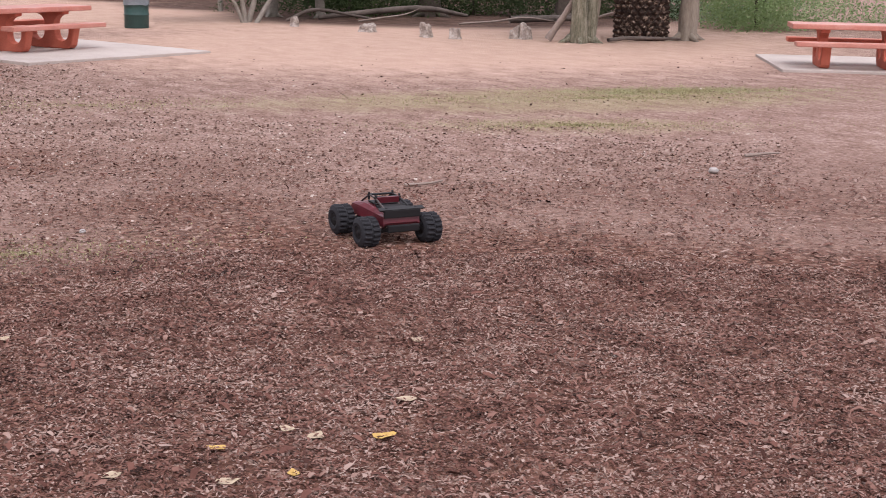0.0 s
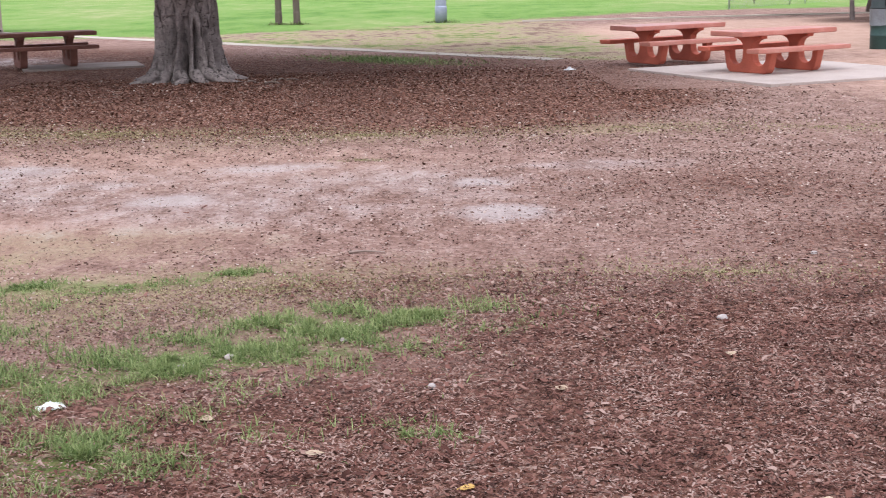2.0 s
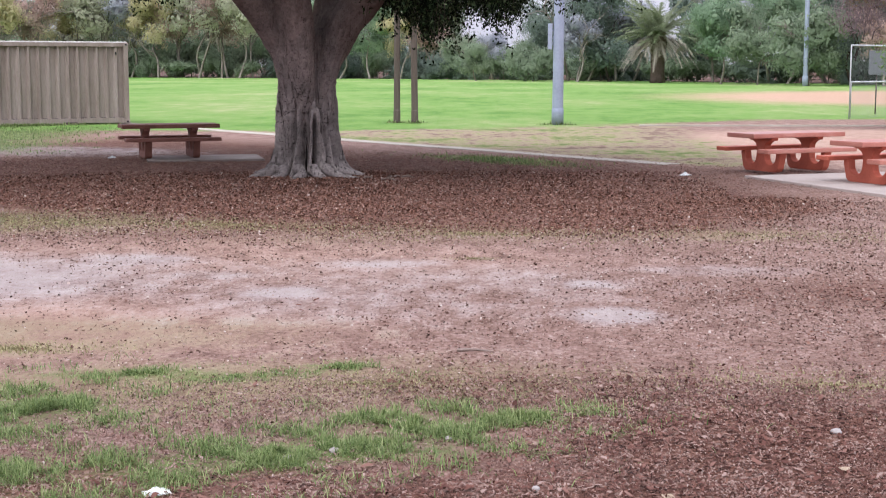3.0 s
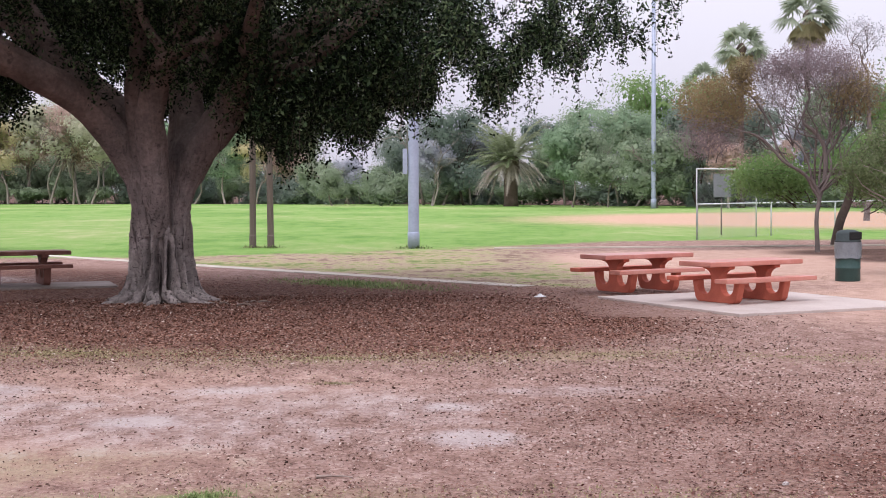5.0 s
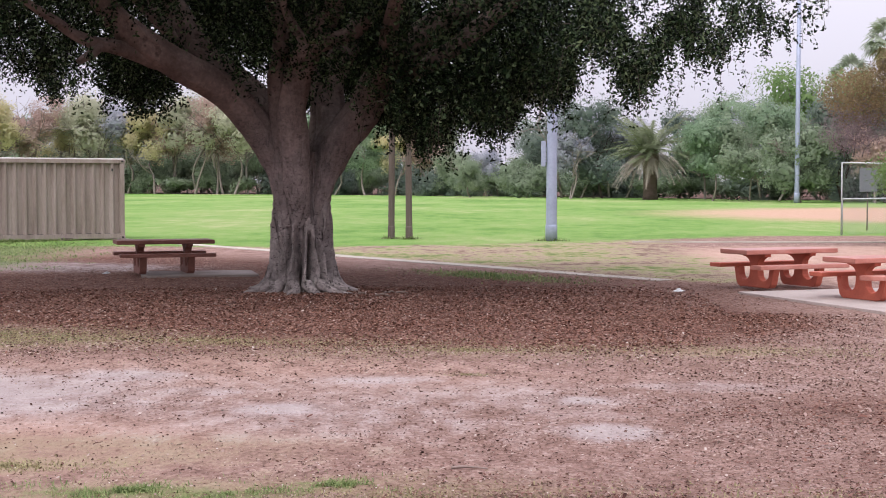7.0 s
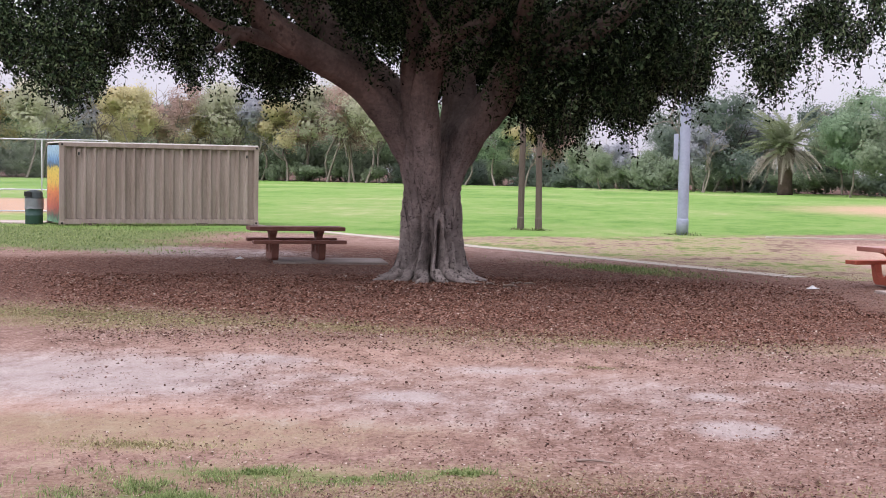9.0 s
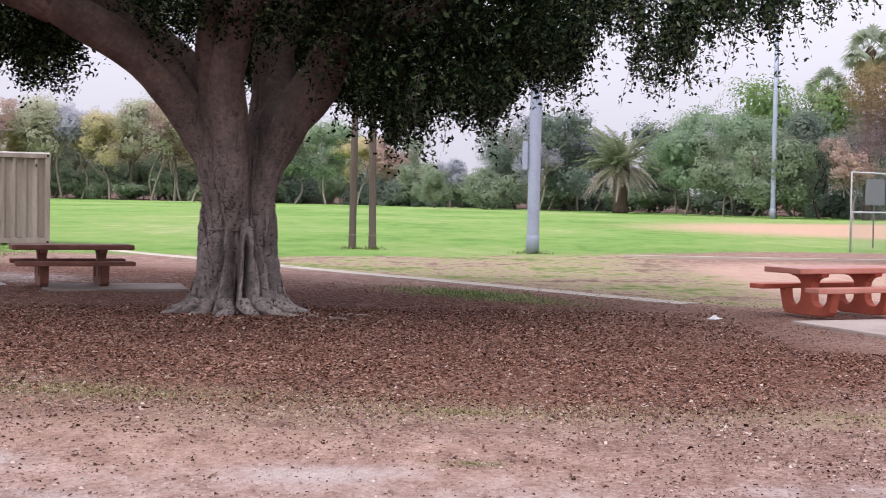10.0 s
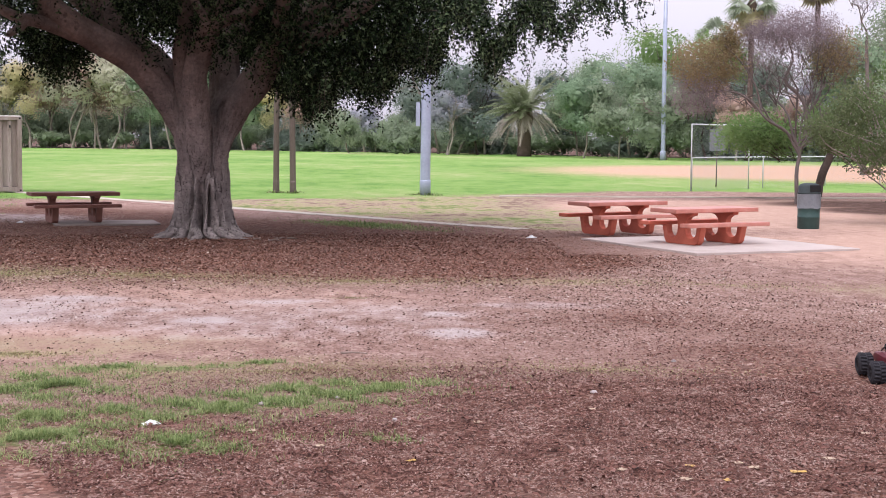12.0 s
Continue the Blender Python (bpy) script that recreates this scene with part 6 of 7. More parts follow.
leafy_tree("large_shrub", 12.95, 31.2, "dense dark green many-stemmed shrub beside the dirt clearing",
           [([(0, 0, -0.05), (-0.25, 0, 0.5), (-0.65, 0.1, 0.9), (-1.2, 0.1, 1.3)], [0.045, 0.035, 0.022, 0.01]),
            ([(0.05, 0, -0.05), (-0.05, 0, 0.6), (-0.3, 0, 1.4)], [0.06, 0.05, 0.03]),
            ([(0.15, 0.1, -0.05), (0.3, 0, 0.6), (0.5, 0, 1.5)], [0.07, 0.055, 0.03]),
            ([(0.3, 0, -0.05), (0.7, 0.1, 0.5), (1.3, 0.2, 1.2)], [0.06, 0.05, 0.03])],
           [(-1.9, 0.1, 2.3, 0.7, 26), (-1.2, 0.2, 2.9, 0.8, 26), (-0.9, 0.0, 1.7, 0.6, 16), (0.2, 0.2, 1.9, 0.5, 16), (1.2, 0.3, 2.3, 1.0, 44), (0.9, 0.4, 3.0, 0.8, 28), (1.9, 0.6, 2.2, 1.1, 36), (1.1, 0.3, 1.5, 0.6, 20), (2.6, 1.0, 1.4, 0.9, 24), (1.6, 0.6, 3.3, 0.9, 28)], "dense", 115, 0.085, M_twig, "shrub", 71, 0.22)

r5 = np.random.default_rng(81)
tubes, tips = branchy(r5, (0, 0, -0.05), 1.9, 0.07, 0.55, 4, 3, 0.35, (-0.1, 0))
root = thing("dead_tree", pose(14.3, 36.0, 0), "leafless pale grey dead tree behind the shrub", "tree")
v, f = join_arrays(tubes)
tagged(raw("branch_work", v, f, M_twig, root, smooth=True), kind="stuff")
leafy_tree("woodland_tree", 17.5, 41.0, "tall olive-green tree behind the dirt clearing",
           [([(0, 0, -0.05), (0.1, 0, 1.5), (-0.2, 0.2, 3.5)], [0.2, 0.17, 0.1])],
           [(-0.5, 0, 4.0, 1.6, 50), (1.0, 0.5, 5.2, 1.8, 60), (-0.8, 1.0, 5.6, 1.3, 40), (2.0, 0, 3.4, 1.6, 40)], "olive", 110, 0.12, M_twig, seed=91, spread=0.3)


# ---------------------------------------------------------------- edge of the wood by the clearing
def stump(x, y, h, q, seed, label):
    r = np.random.default_rng(seed)
    v = []
    n = 22
    slant, way = r.uniform(0.1, 0.5) * h, r.uniform(0, 6.283)
    prof = [(1.2, -0.03), (1.05, 0.04), (0.98, h * 0.35), (0.95, h * 0.7), (0.90, h - 0.02), (0.74, h), (0.30, h - 0.01)]
    for s, z in prof:
        for i in range(n):
            a = 2 * math.pi * i / n
            k = q * s * (1 + 0.34 * noise.noise((math.cos(a) * 1.6 + seed, math.sin(a) * 1.6, z * 3)) + 0.18 * noise.noise((math.cos(a) * 5, math.sin(a) * 5 + seed, z * 9)))
            v.append((k * math.cos(a), k * math.sin(a) * 0.85, z + max(0, z - h * 0.5) / h * (slant * math.cos(a - way) + 0.35 * h * noise.noise((math.cos(a) * 2.5, math.sin(a) * 2.5, seed * 1.7)))))
    f = [(k * n + i, k * n + (i + 1) % n, (k + 1) * n + (i + 1) % n, (k + 1) * n + i) for k in range(len(prof) - 1) for i in range(n)]
    bm = bmesh.new()
    vs = [bm.verts.new(p) for p in v]
    for a in f:
        bm.faces.new([vs[i] for i in a])
    bm.faces.new(vs[-n:])
    ob = part("stump", bm, M_stump, None, smooth=False)
    ob.matrix_world = pose(x, y, 0, 0, 0, seed * 40)
    return tagged(ob, label, "stump", "cut stumps along the wood's edge")


for x, y, h, q, sd in ((14.3, 27.6, 0.16, 0.19, 1), (14.75, 25.9, 0.27, 0.14, 2), (15.1, 25.3, 0.2, 0.14, 3), (16.28, 24.9, 0.22, 0.11, 4), (16.44, 24.75, 0.28, 0.13, 5), (13.5, 29.6, 0.2, 0.1, 7)):
    stump(x, y, h, q, sd, "short weathered cut stump at the edge of the dirt")


def log(points, rad, label, seed):
    ob = tube("fallen_log", points, [q * 0.75 for q in rad], M_log if seed > 4 else M_oldlog, None, 10, 14, 0.2, seed)
    return tagged(ob, label, "log", "fallen logs")


log([(15.0, 31.5, 0.08), (16.2, 31.2, 0.22), (17.6, 31.0, 0.30), (19.0, 31.3, 0.10)], [0.07, 0.09, 0.10, 0.06], "dark fallen bough lying under the trees", 1)
log([(19.2, 29.6, 0.10), (20.4, 29.4, 0.12), (21.6, 29.6, 0.10)], [0.12, 0.11, 0.07], "dark fallen log on leaf litter", 2)
log([(13.9, 30.9, 0.06), (14.6, 30.9, 0.30), (15.6, 31.1, 0.16), (16.3, 31.0, 0.05)], [0.05, 0.06, 0.05, 0.03], "crooked dark branch arching over the ground", 3)
log([(17.6, 23.5, 0.05), (18.2, 23.6, 0.07), (19.3, 23.3, 0.06)], [0.05, 0.06, 0.03], "thin branch lying by the palm", 4)


log([(16.55, 24.1, 0.04), (16.68, 24.0, 0.30), (16.82, 23.85, 0.62), (16.95, 23.7, 1.0)], [0.10, 0.09, 0.08, 0.05], "pale dead limb leaning on a mossy trunk", 5)
log([(17.4, 29.0, 0.05), (18.3, 28.9, 0.10), (19.4, 29.2, 0.16), (20.3, 29.0, 0.05)], [0.03, 0.035, 0.03, 0.015], "thin pale fallen branch on leaf litter", 6)
log([(19.7, 27.6, 0.05), (20.6, 27.9, 0.24), (21.5, 27.7, 0.42), (22.3, 28.2, 0.10)], [0.04, 0.045, 0.035, 0.015], "crooked pale fallen branch by the trunks", 7)
log([(15.6, 30.6, 0.04), (16.2, 30.5, 0.12), (16.9, 30.7, 0.18), (17.4, 30.9, 0.30)], [0.03, 0.03, 0.025, 0.012], "crooked pale fallen branch by the trunks", 8)


def wood_trunk(x, y, q, lean, mat, seed, label, h=5.5):
    root = thing("woodland_tree", pose(x, y, 0), label, "tree", "trees of the wood")
    tube("trunk", [(0, 0, -0.05), (lean * 0.4, 0, 1.0), (lean, 0.1, 2.6), (lean * 1.5, 0.2, h)], [q * 1.25, q, q * 0.85, q * 0.5], mat, root, 14, 18, 0.22, seed)
    for k in range(4):
        a = k * 1.6 + seed
        tube("root", [(q * 0.6 * math.cos(a), q * 0.6 * math.sin(a), 0.12), (q * 1.8 * math.cos(a), q * 1.8 * math.sin(a), 0.03), (q * 3 * math.cos(a), q * 3 * math.sin(a), -0.03)], [q * 0.5, q * 0.3, q * 0.1], mat, root, 8, 8, 0.2, k)
    r = np.random.default_rng(seed)
    cs = np.array([(lean * 1.4 + r.normal() * 1.0, r.normal() * 1.0, h * 0.75 + r.normal() * 0.9) for k in range(46)])
    leaf_cloud("crown", clumps(cs, (0.4, 0.4, 0.3), 50, r), 0.16, 0.08, M_far["green"], root, seed, 0.3)
    return root


wood_trunk(16.95, 23.6, 0.15, -0.10, M_moss, 1, "mossy grey-green trunk at the edge of the clearing")
wood_trunk(17.22, 23.65, 0.12, 0.22, M_moss, 2, "slim mossy trunk leaning beside a thicker one")
wood_trunk(17.08, 23.95, 0.11, 0.55, M_moss, 9, "slim mossy trunk leaning out of a clump")
wood_trunk(17.50, 24.0, 0.08, 0.45, M_woodbark, 10, "thin pale trunk leaning out of a clump")
wood_trunk(19.74, 23.66, 0.17, 0.05, M_woodbark, 3, "slim pale grey trunk near the shaggy palm")
wood_trunk(20.1, 24.0, 0.12, 0.22, M_woodbark, 4, "slim pale grey trunk near the shaggy palm")
wood_trunk(18.9, 33.0, 0.26, -0.1, M_darkbark, 5, "dark trunk in the shade of the wood")
wood_trunk(21.8, 31.0, 0.22, 0.1, M_darkbark, 6, "dark trunk in the shade of the wood")
wood_trunk(14.6, 33.4, 0.12, 0.4, M_twig, 7, "pale slim trunk behind the shrub")
wood_trunk(15.6, 32.6, 0.10, -0.3, M_twig, 8, "pale slim trunk behind the shrub")


def shaggy_palm():
    """A stout palm whose trunk is covered in rows of cut leaf bases."""
    root = thing("date_palm", pose(19.0, 24.25, 0), "stout palm trunk covered in dark diamond-shaped leaf bases", "palm")
    part("trunk", lathe_bm([(0.46, -0.05), (0.50, 0.4), (0.50, 2.4), (0.42, 3.0)], 24), M_darkbark, root, smooth=True)
    bm = bmesh.new()
    b = bmesh.new()
    bmesh.ops.create_cone(b, segments=4, radius1=0.085, radius2=0.045, depth=0.14, cap_ends=True)
    me = bpy.data.meshes.new("t")
    b.to_mesh(me)
    b.free()
    for j in range(27):
        for i in range(21):
            a = 2 * math.pi * (i + 0.5 * (j % 2)) / 21
            k = bmesh.new()
            k.from_mesh(me)
            m = Matrix.Rotation(a, 4, "Z") @ Matrix.Translation((0.52, 0, 0.03 + j * 0.105)) @ Matrix.Rotation(radians(58 + rng.uniform(-8, 8)), 4, "Y") @ Matrix.Diagonal((0.8, 1.0, 1.0, 1))
            bmesh.ops.transform(k, matrix=m, verts=k.verts)
            t = bpy.data.meshes.new("t")
            k.to_mesh(t)
            k.free()
            bm.from_mesh(t)
            bpy.data.meshes.remove(t)
    bases = part("leaf_base_cover", bm, M_palmbase, root)
    tagged(bases, "", "", "", "stuff")
    r = np.random.default_rng(33)
    live = [frond(r, np.array((0, 0, 3.0)), r.uniform(0, 6.283), r.uniform(0.3, 1.3), 3.2 * r.uniform(0.85, 1.1), r.uniform(0.2, 0.45), 30, 0.4) for k in range(40)]
    v, f = join_arrays(live)
    tagged(raw("frond_crown", v, f, M_palm, root), kind="stuff")
    return root


M_palmbase = surface("palm_leaf_base", [(0.40, (0.026, 0.016, 0.013)), (0.53, (0.070, 0.042, 0.032)), (0.585, (0.36, 0.27, 0.21))], 0.9, 9.0, 14.0, 0.5, 0.02)
shaggy_palm()

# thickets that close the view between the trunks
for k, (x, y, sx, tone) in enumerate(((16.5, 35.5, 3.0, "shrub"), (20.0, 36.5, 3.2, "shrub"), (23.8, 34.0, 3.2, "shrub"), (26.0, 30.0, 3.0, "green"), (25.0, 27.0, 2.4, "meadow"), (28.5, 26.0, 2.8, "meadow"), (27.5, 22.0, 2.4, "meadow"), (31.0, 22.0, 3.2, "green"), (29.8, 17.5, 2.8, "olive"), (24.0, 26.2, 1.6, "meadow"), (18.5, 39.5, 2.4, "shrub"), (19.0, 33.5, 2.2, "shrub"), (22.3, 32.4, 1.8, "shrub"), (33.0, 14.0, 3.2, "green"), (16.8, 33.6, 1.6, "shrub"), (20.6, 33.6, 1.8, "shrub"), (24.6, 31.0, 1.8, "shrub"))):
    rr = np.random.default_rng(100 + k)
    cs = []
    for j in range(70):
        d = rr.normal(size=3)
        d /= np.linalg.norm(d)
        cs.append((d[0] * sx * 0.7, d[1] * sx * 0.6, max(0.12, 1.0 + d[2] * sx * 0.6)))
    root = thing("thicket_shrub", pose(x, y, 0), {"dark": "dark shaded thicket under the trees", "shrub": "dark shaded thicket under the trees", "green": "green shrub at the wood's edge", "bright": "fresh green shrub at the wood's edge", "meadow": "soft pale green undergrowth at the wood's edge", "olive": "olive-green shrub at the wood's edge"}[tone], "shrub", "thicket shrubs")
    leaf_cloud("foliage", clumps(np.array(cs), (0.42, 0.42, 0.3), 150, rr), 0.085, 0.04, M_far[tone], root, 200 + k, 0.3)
    tubes, _ = branchy(rr, (0, 0, -0.05), 0.8, 0.05, 0.8, 2, 3, 0.3)
    v, f = join_arrays(tubes)
    tagged(raw("stem_work", v, f, M_darkbark, root, smooth=True), kind="stuff")


# ---------------------------------------------------------------- toy truck
def tyre_bm(R, w):
    """A fat tyre whose tread blocks stand proud of its one closed skin."""
    bm = bmesh.new()
    prof = [(0.052, -0.46), (0.075, -0.5), (R - 0.014, -0.42), (R, -0.36), (R, -0.06), (R - 0.010, -0.03), (R - 0.010, 0.03), (R, 0.06), (R, 0.36), (R - 0.014, 0.42), (0.075, 0.5), (0.052, 0.46)]
    n, rings = 72, []
    for i in range(n):
        ring = []
        for q, y in prof:
            notch = (i + (2 if y > 0 else 0)) % 4 >= 2 and abs(y) > 0.04 and q > R - 0.002
            a = 2 * math.pi * (i - 1.5 * abs(y)) / n
            q = q - 0.012 if notch else q
            ring.append(bm.verts.new((q * math.cos(a), y * w, q * math.sin(a))))
        rings.append(ring)
    k = len(prof)
    for i in range(n):
        a, b = rings[i], rings[(i + 1) % n]
        for j in range(k):
            bm.faces.new((a[j], b[j], b[(j + 1) % k], a[(j + 1) % k]))
    return bm


def toy_truck(m):
    root = thing("toy_monster_truck", m, "red and black radio-controlled monster truck with big dusty tyres", "toy truck")
    # local x forward
    part("chassis", box_bm(0.46, 0.13, 0.05, pose(0, 0, 0.125), 0.012), M_rcblack, root)
    prof = [(-0.26, 0.185), (-0.25, 0.245), (-0.12, 0.262), (-0.07, 0.266), (-0.02, 0.262), (0.09, 0.264), (0.145, 0.256), (0.25, 0.240), (0.285, 0.20), (0.28, 0.165), (-0.25, 0.165)]
    bm = bmesh.new()
    rows = []
    for y, s in ((-0.125, 0.0), (-0.105, 1.0), (0.105, 1.0), (0.125, 0.0)):
        rows.append([bm.verts.new((x, y if z < 0.28 else y * 0.78, z if s else min(z, 0.245) - 0.012)) for x, z in prof])
    for a, b in zip(rows, rows[1:]):
        for i in range(len(prof)):
            j = (i + 1) % len(prof)
            bm.faces.new((a[i], a[j], b[j], b[i]))
    bm.faces.new(rows[0][::-1])
    bm.faces.new(rows[-1])
    bmesh.ops.remove_doubles(bm, verts=bm.verts, dist=0.0005)
    body = part("body_shell", bm, M_rcred, root, "glossy dark red shell")
    part("cab_floor", box_bm(0.13, 0.16, 0.012, pose(0.035, 0, 0.268), 0.003), M_rcblack, body)
    part("seat_back", box_bm(0.012, 0.15, 0.05, pose(-0.035, 0, 0.286, 0, -12, 0), 0.003), M_rcred, root)
    for s in (-1, 1):
        v, f = tube_arrays([(-0.24, s * 0.095, 0.25), (-0.15, s * 0.088, 0.285), (-0.03, s * 0.082, 0.318), (0.08, s * 0.08, 0.322), (0.17, s * 0.09, 0.262)], [0.008, 0.008], 6, 12)
        raw("roll_bar", v, f, M_rcmetal if s > 0 else M_rcblack, root, smooth=True)
    part("bed", box_bm(0.19, 0.20, 0.035, pose(-0.165, 0, 0.248), 0.006), M_rcblack, root)
    part("tailgate", box_bm(0.018, 0.25, 0.06, pose(-0.262, 0, 0.225), 0.005), M_rcblack, root)
    part("rear_bumper", box_bm(0.03, 0.22, 0.055, pose(-0.285, 0, 0.12), 0.008), M_rcblack, root)
    part("front_bumper", box_bm(0.03, 0.20, 0.05, pose(0.30, 0, 0.12), 0.008), M_rcblack, root)
    for x in (-0.03, 0.08):
        part("roof_bar", box_bm(0.022, 0.18, 0.014, pose(x, 0, 0.321), 0.004), M_rcblack, root)
        for y in (-0.082, 0.082):
            part("cage_post", box_bm(0.012, 0.012, 0.062, pose(x, y, 0.288), 0.002), M_rcblack, root)
    wing = part("rear_wing", box_bm(0.045, 0.31, 0.010, pose(-0.245, 0, 0.285, 0, -14, 0), 0.003), M_rcblack, root)
    for y in (-0.10, 0.10):
        part("wing_mount", box_bm(0.012, 0.012, 0.04, pose(-0.238, y, 0.262), 0.002), M_rcblack, wing)
    for x in (-0.20, 0.21):
        part("axle", lathe_bm([(0.016, -0.17), (0.016, 0.17)], 10, pose(x, 0, 0.116, 90, 0, 0)), M_rcblack, root, smooth=True)
        for s in (-1, 1):
            R, w = 0.116, 0.13
            wheel = new("wheel")
            wheel.parent = root
            wheel.matrix_local = pose(x, s * 0.215, R)
            bm = tyre_bm(R, w)
            part("tyre", bm, M_tyre, wheel)
            part("rim", lathe_bm([(0.05, -w / 2 + 0.008), (0.05, w / 2 - 0.008), (0.03, w / 2 - 0.02), (0.012, w / 2 - 0.004)], 18, pose(0, 0, 0, -90 * s, 0, 0)), M_rcblack, wheel, smooth=True)
            part("shock", lathe_bm([(0.013, 0), (0.013, 0.05), (0.007, 0.055), (0.007, 0.10)], 10, pose(x, s * 0.11, 0.10, s * 22, 0, 0)), M_rcmetal, root, smooth=True)
    return root


toy_truck(pose(4.45, 8.32, 0.0, 0, -2, 87) @ Matrix.Diagonal((0.98, 1.04, 0.86, 1)))


# ---------------------------------------------------------------- loose cover on the ground
def scatter(n, r0, r1, a0, a1, r):
    """Points over a ring sector round the camera's start, laid out to its view."""
    a = np.radians(r.uniform(a0, a1, n))
    d = np.sqrt(r.uniform(r0 * r0, r1 * r1, n))
    return d * np.sin(a), d * np.cos(a)


def chips_arrays(x, y, L, W, r, lift=0.012, tilt=0.35, hump=0.25):
    """Bent splinters: two faces each, lying roughly flat."""
    n = len(x)
    yaw, pit, rol = r.uniform(0, 2 * np.pi, n), r.normal(size=n) * tilt, r.normal(size=n) * tilt
    ln, wd = L * r.uniform(0.45, 1.5, n) / 2, W * r.uniform(0.5, 1.5, n) / 2
    d = np.stack([np.cos(yaw) * np.cos(pit), np.sin(yaw) * np.cos(pit), np.sin(pit)], 1)
    s = np.stack([-np.sin(yaw), np.cos(yaw), np.zeros(n)], 1) * np.cos(rol)[:, None]
    s[:, 2] = np.sin(rol)
    c = np.stack([x, y, np.abs(np.sin(pit)) * ln + r.uniform(0.3, 1.0, n) * lift], 1)
    kink = np.zeros((n, 3))
    kink[:, 2] = ln * r.uniform(0.0, hump, n)
    ln, wd = ln[:, None], wd[:, None]
    v = np.stack([c - d * ln - s * wd, c - d * ln + s * wd * 0.6, c + kink + s * wd, c + kink - s * wd, c + d * ln + s * wd * 0.5, c + d * ln - s * wd * 0.7], 1).reshape(-1, 3)
    i = np.arange(n)[:, None] * 6
    f = np.concatenate([i + np.array((0, 1, 2, 3)), i + np.array((3, 2, 4, 5))], 1).reshape(-1, 4)
    return v, f


def cover():
    r = np.random.default_rng(17)
    items = []
    for n, r0, r1, L, W in ((230000, 4.2, 9.0, 0.0215, 0.0068), (75000, 9.0, 14.0, 0.028, 0.010), (16000, 14.0, 24.0, 0.038, 0.013)):
        x, y = scatter(n, r0, r1, -23, 50, r)
        m = masks(x, y)
        keep = r.uniform(size=n) < np.clip(0.02 + 1.1 * m["mulch"] ** 1.15 - 0.75 * m["grass"] - 0.12 * m["dust"], 0.015, 1)
        # thinner in hollows, thicker in drifts a hand or two across
        drift = np.sin(x * 6.3 + 2.0 * np.sin(y * 3.1)) * np.sin(y * 5.2 + 2.0 * np.sin(x * 2.7)) + 0.5 * np.sin(x * 14.0 + y * 5.0) * np.sin(y * 12.0 - x * 4.0)
        keep &= drift > r.uniform(-2.0, 0.35, n)
        items.append(chips_arrays(x[keep], y[keep], L, W, r, 0.010, 0.24 if r1 < 10 else 0.16))
    # broad bark flakes among the fine chips
    x, y = scatter(14000, 4.2, 13.0, -23, 50, r)
    m = masks(x, y)
    keep = r.uniform(size=14000) < np.clip(1.1 * m["mulch"] ** 1.3 - 0.7 * m["grass"] - 0.1, 0.01, 0.6)
    items.append(chips_arrays(x[keep], y[keep], 0.042, 0.019, r, 0.014, 0.22, 0.5))
    # under the fig tree
    a, d = r.uniform(0, 2 * np.pi, 50000), np.sqrt(r.uniform(0, 1, 50000)) * 0.92 + np.abs(r.normal(size=50000)) * 0.13
    v, f = chips_arrays(-4.5 + 9.5 * d * np.cos(a), 25.2 + 7.2 * d * np.sin(a), 0.036, 0.017, r, 0.008, 0.16)
    tagged(raw("bark_mulch", v, f, M_barkbit), "red-brown bark mulch under the fig tree", "mulch", kind="stuff")
    v, f = join_arrays(items)
    ob = raw("mulch_chips", v, f, M_chip)
    tagged(ob, "scattered brown wood chips and bark mulch on the ground", "mulch", kind="stuff")
    # broader leaf crumbs and clods lying on the bare dirt
    items = []
    for n, r0, r1, L, W in ((120000, 4.2, 9.0, 0.013, 0.0095),):
        x, y = scatter(n, r0, r1, -23, 50, r)
        thick = np.sin(x * 1.9 + np.sin(y * 1.1) * 2) * np.sin(y * 1.6 + np.sin(x * 0.9) * 2) + 0.6 * np.sin(x * 5.1 + y * 2.3) * np.sin(y * 4.3 - x * 1.7)
        keep = (thick > r.uniform(-1.5, 0.9, n)) & (r.uniform(0, 1, n) < np.interp(np.hypot(x, y), (14.0, 27.0), (1.0, 0.12)))
        m = masks(x, y)
        keep &= r.uniform(0, 1, n) > 0.85 * np.clip(m["dust"] * 1.6 - 0.55, 0, 1)
        keep &= r.uniform(0, 1, n) > 0.97 * np.clip(m["red"] * 1.5, 0, 1)
        items.append(chips_arrays(x[keep], y[keep], L, W, r, 0.003, 0.16, 1.2))
    a, d = r.uniform(0, 2 * np.pi, 15000), np.sqrt(r.uniform(0, 1, 15000)) + np.abs(r.normal(size=15000)) * 0.1
    items.append(chips_arrays(-4.8 + 9.0 * d * np.cos(a), 25.6 + 7.6 * d * np.sin(a), 0.032, 0.018, r, 0.010, 0.2))
    v, f = join_arrays(items)
    tagged(raw("leaf_litter", v, f, M_crumb), "small dry leaves and crumbs strewn over the dirt", "leaf litter", kind="stuff")


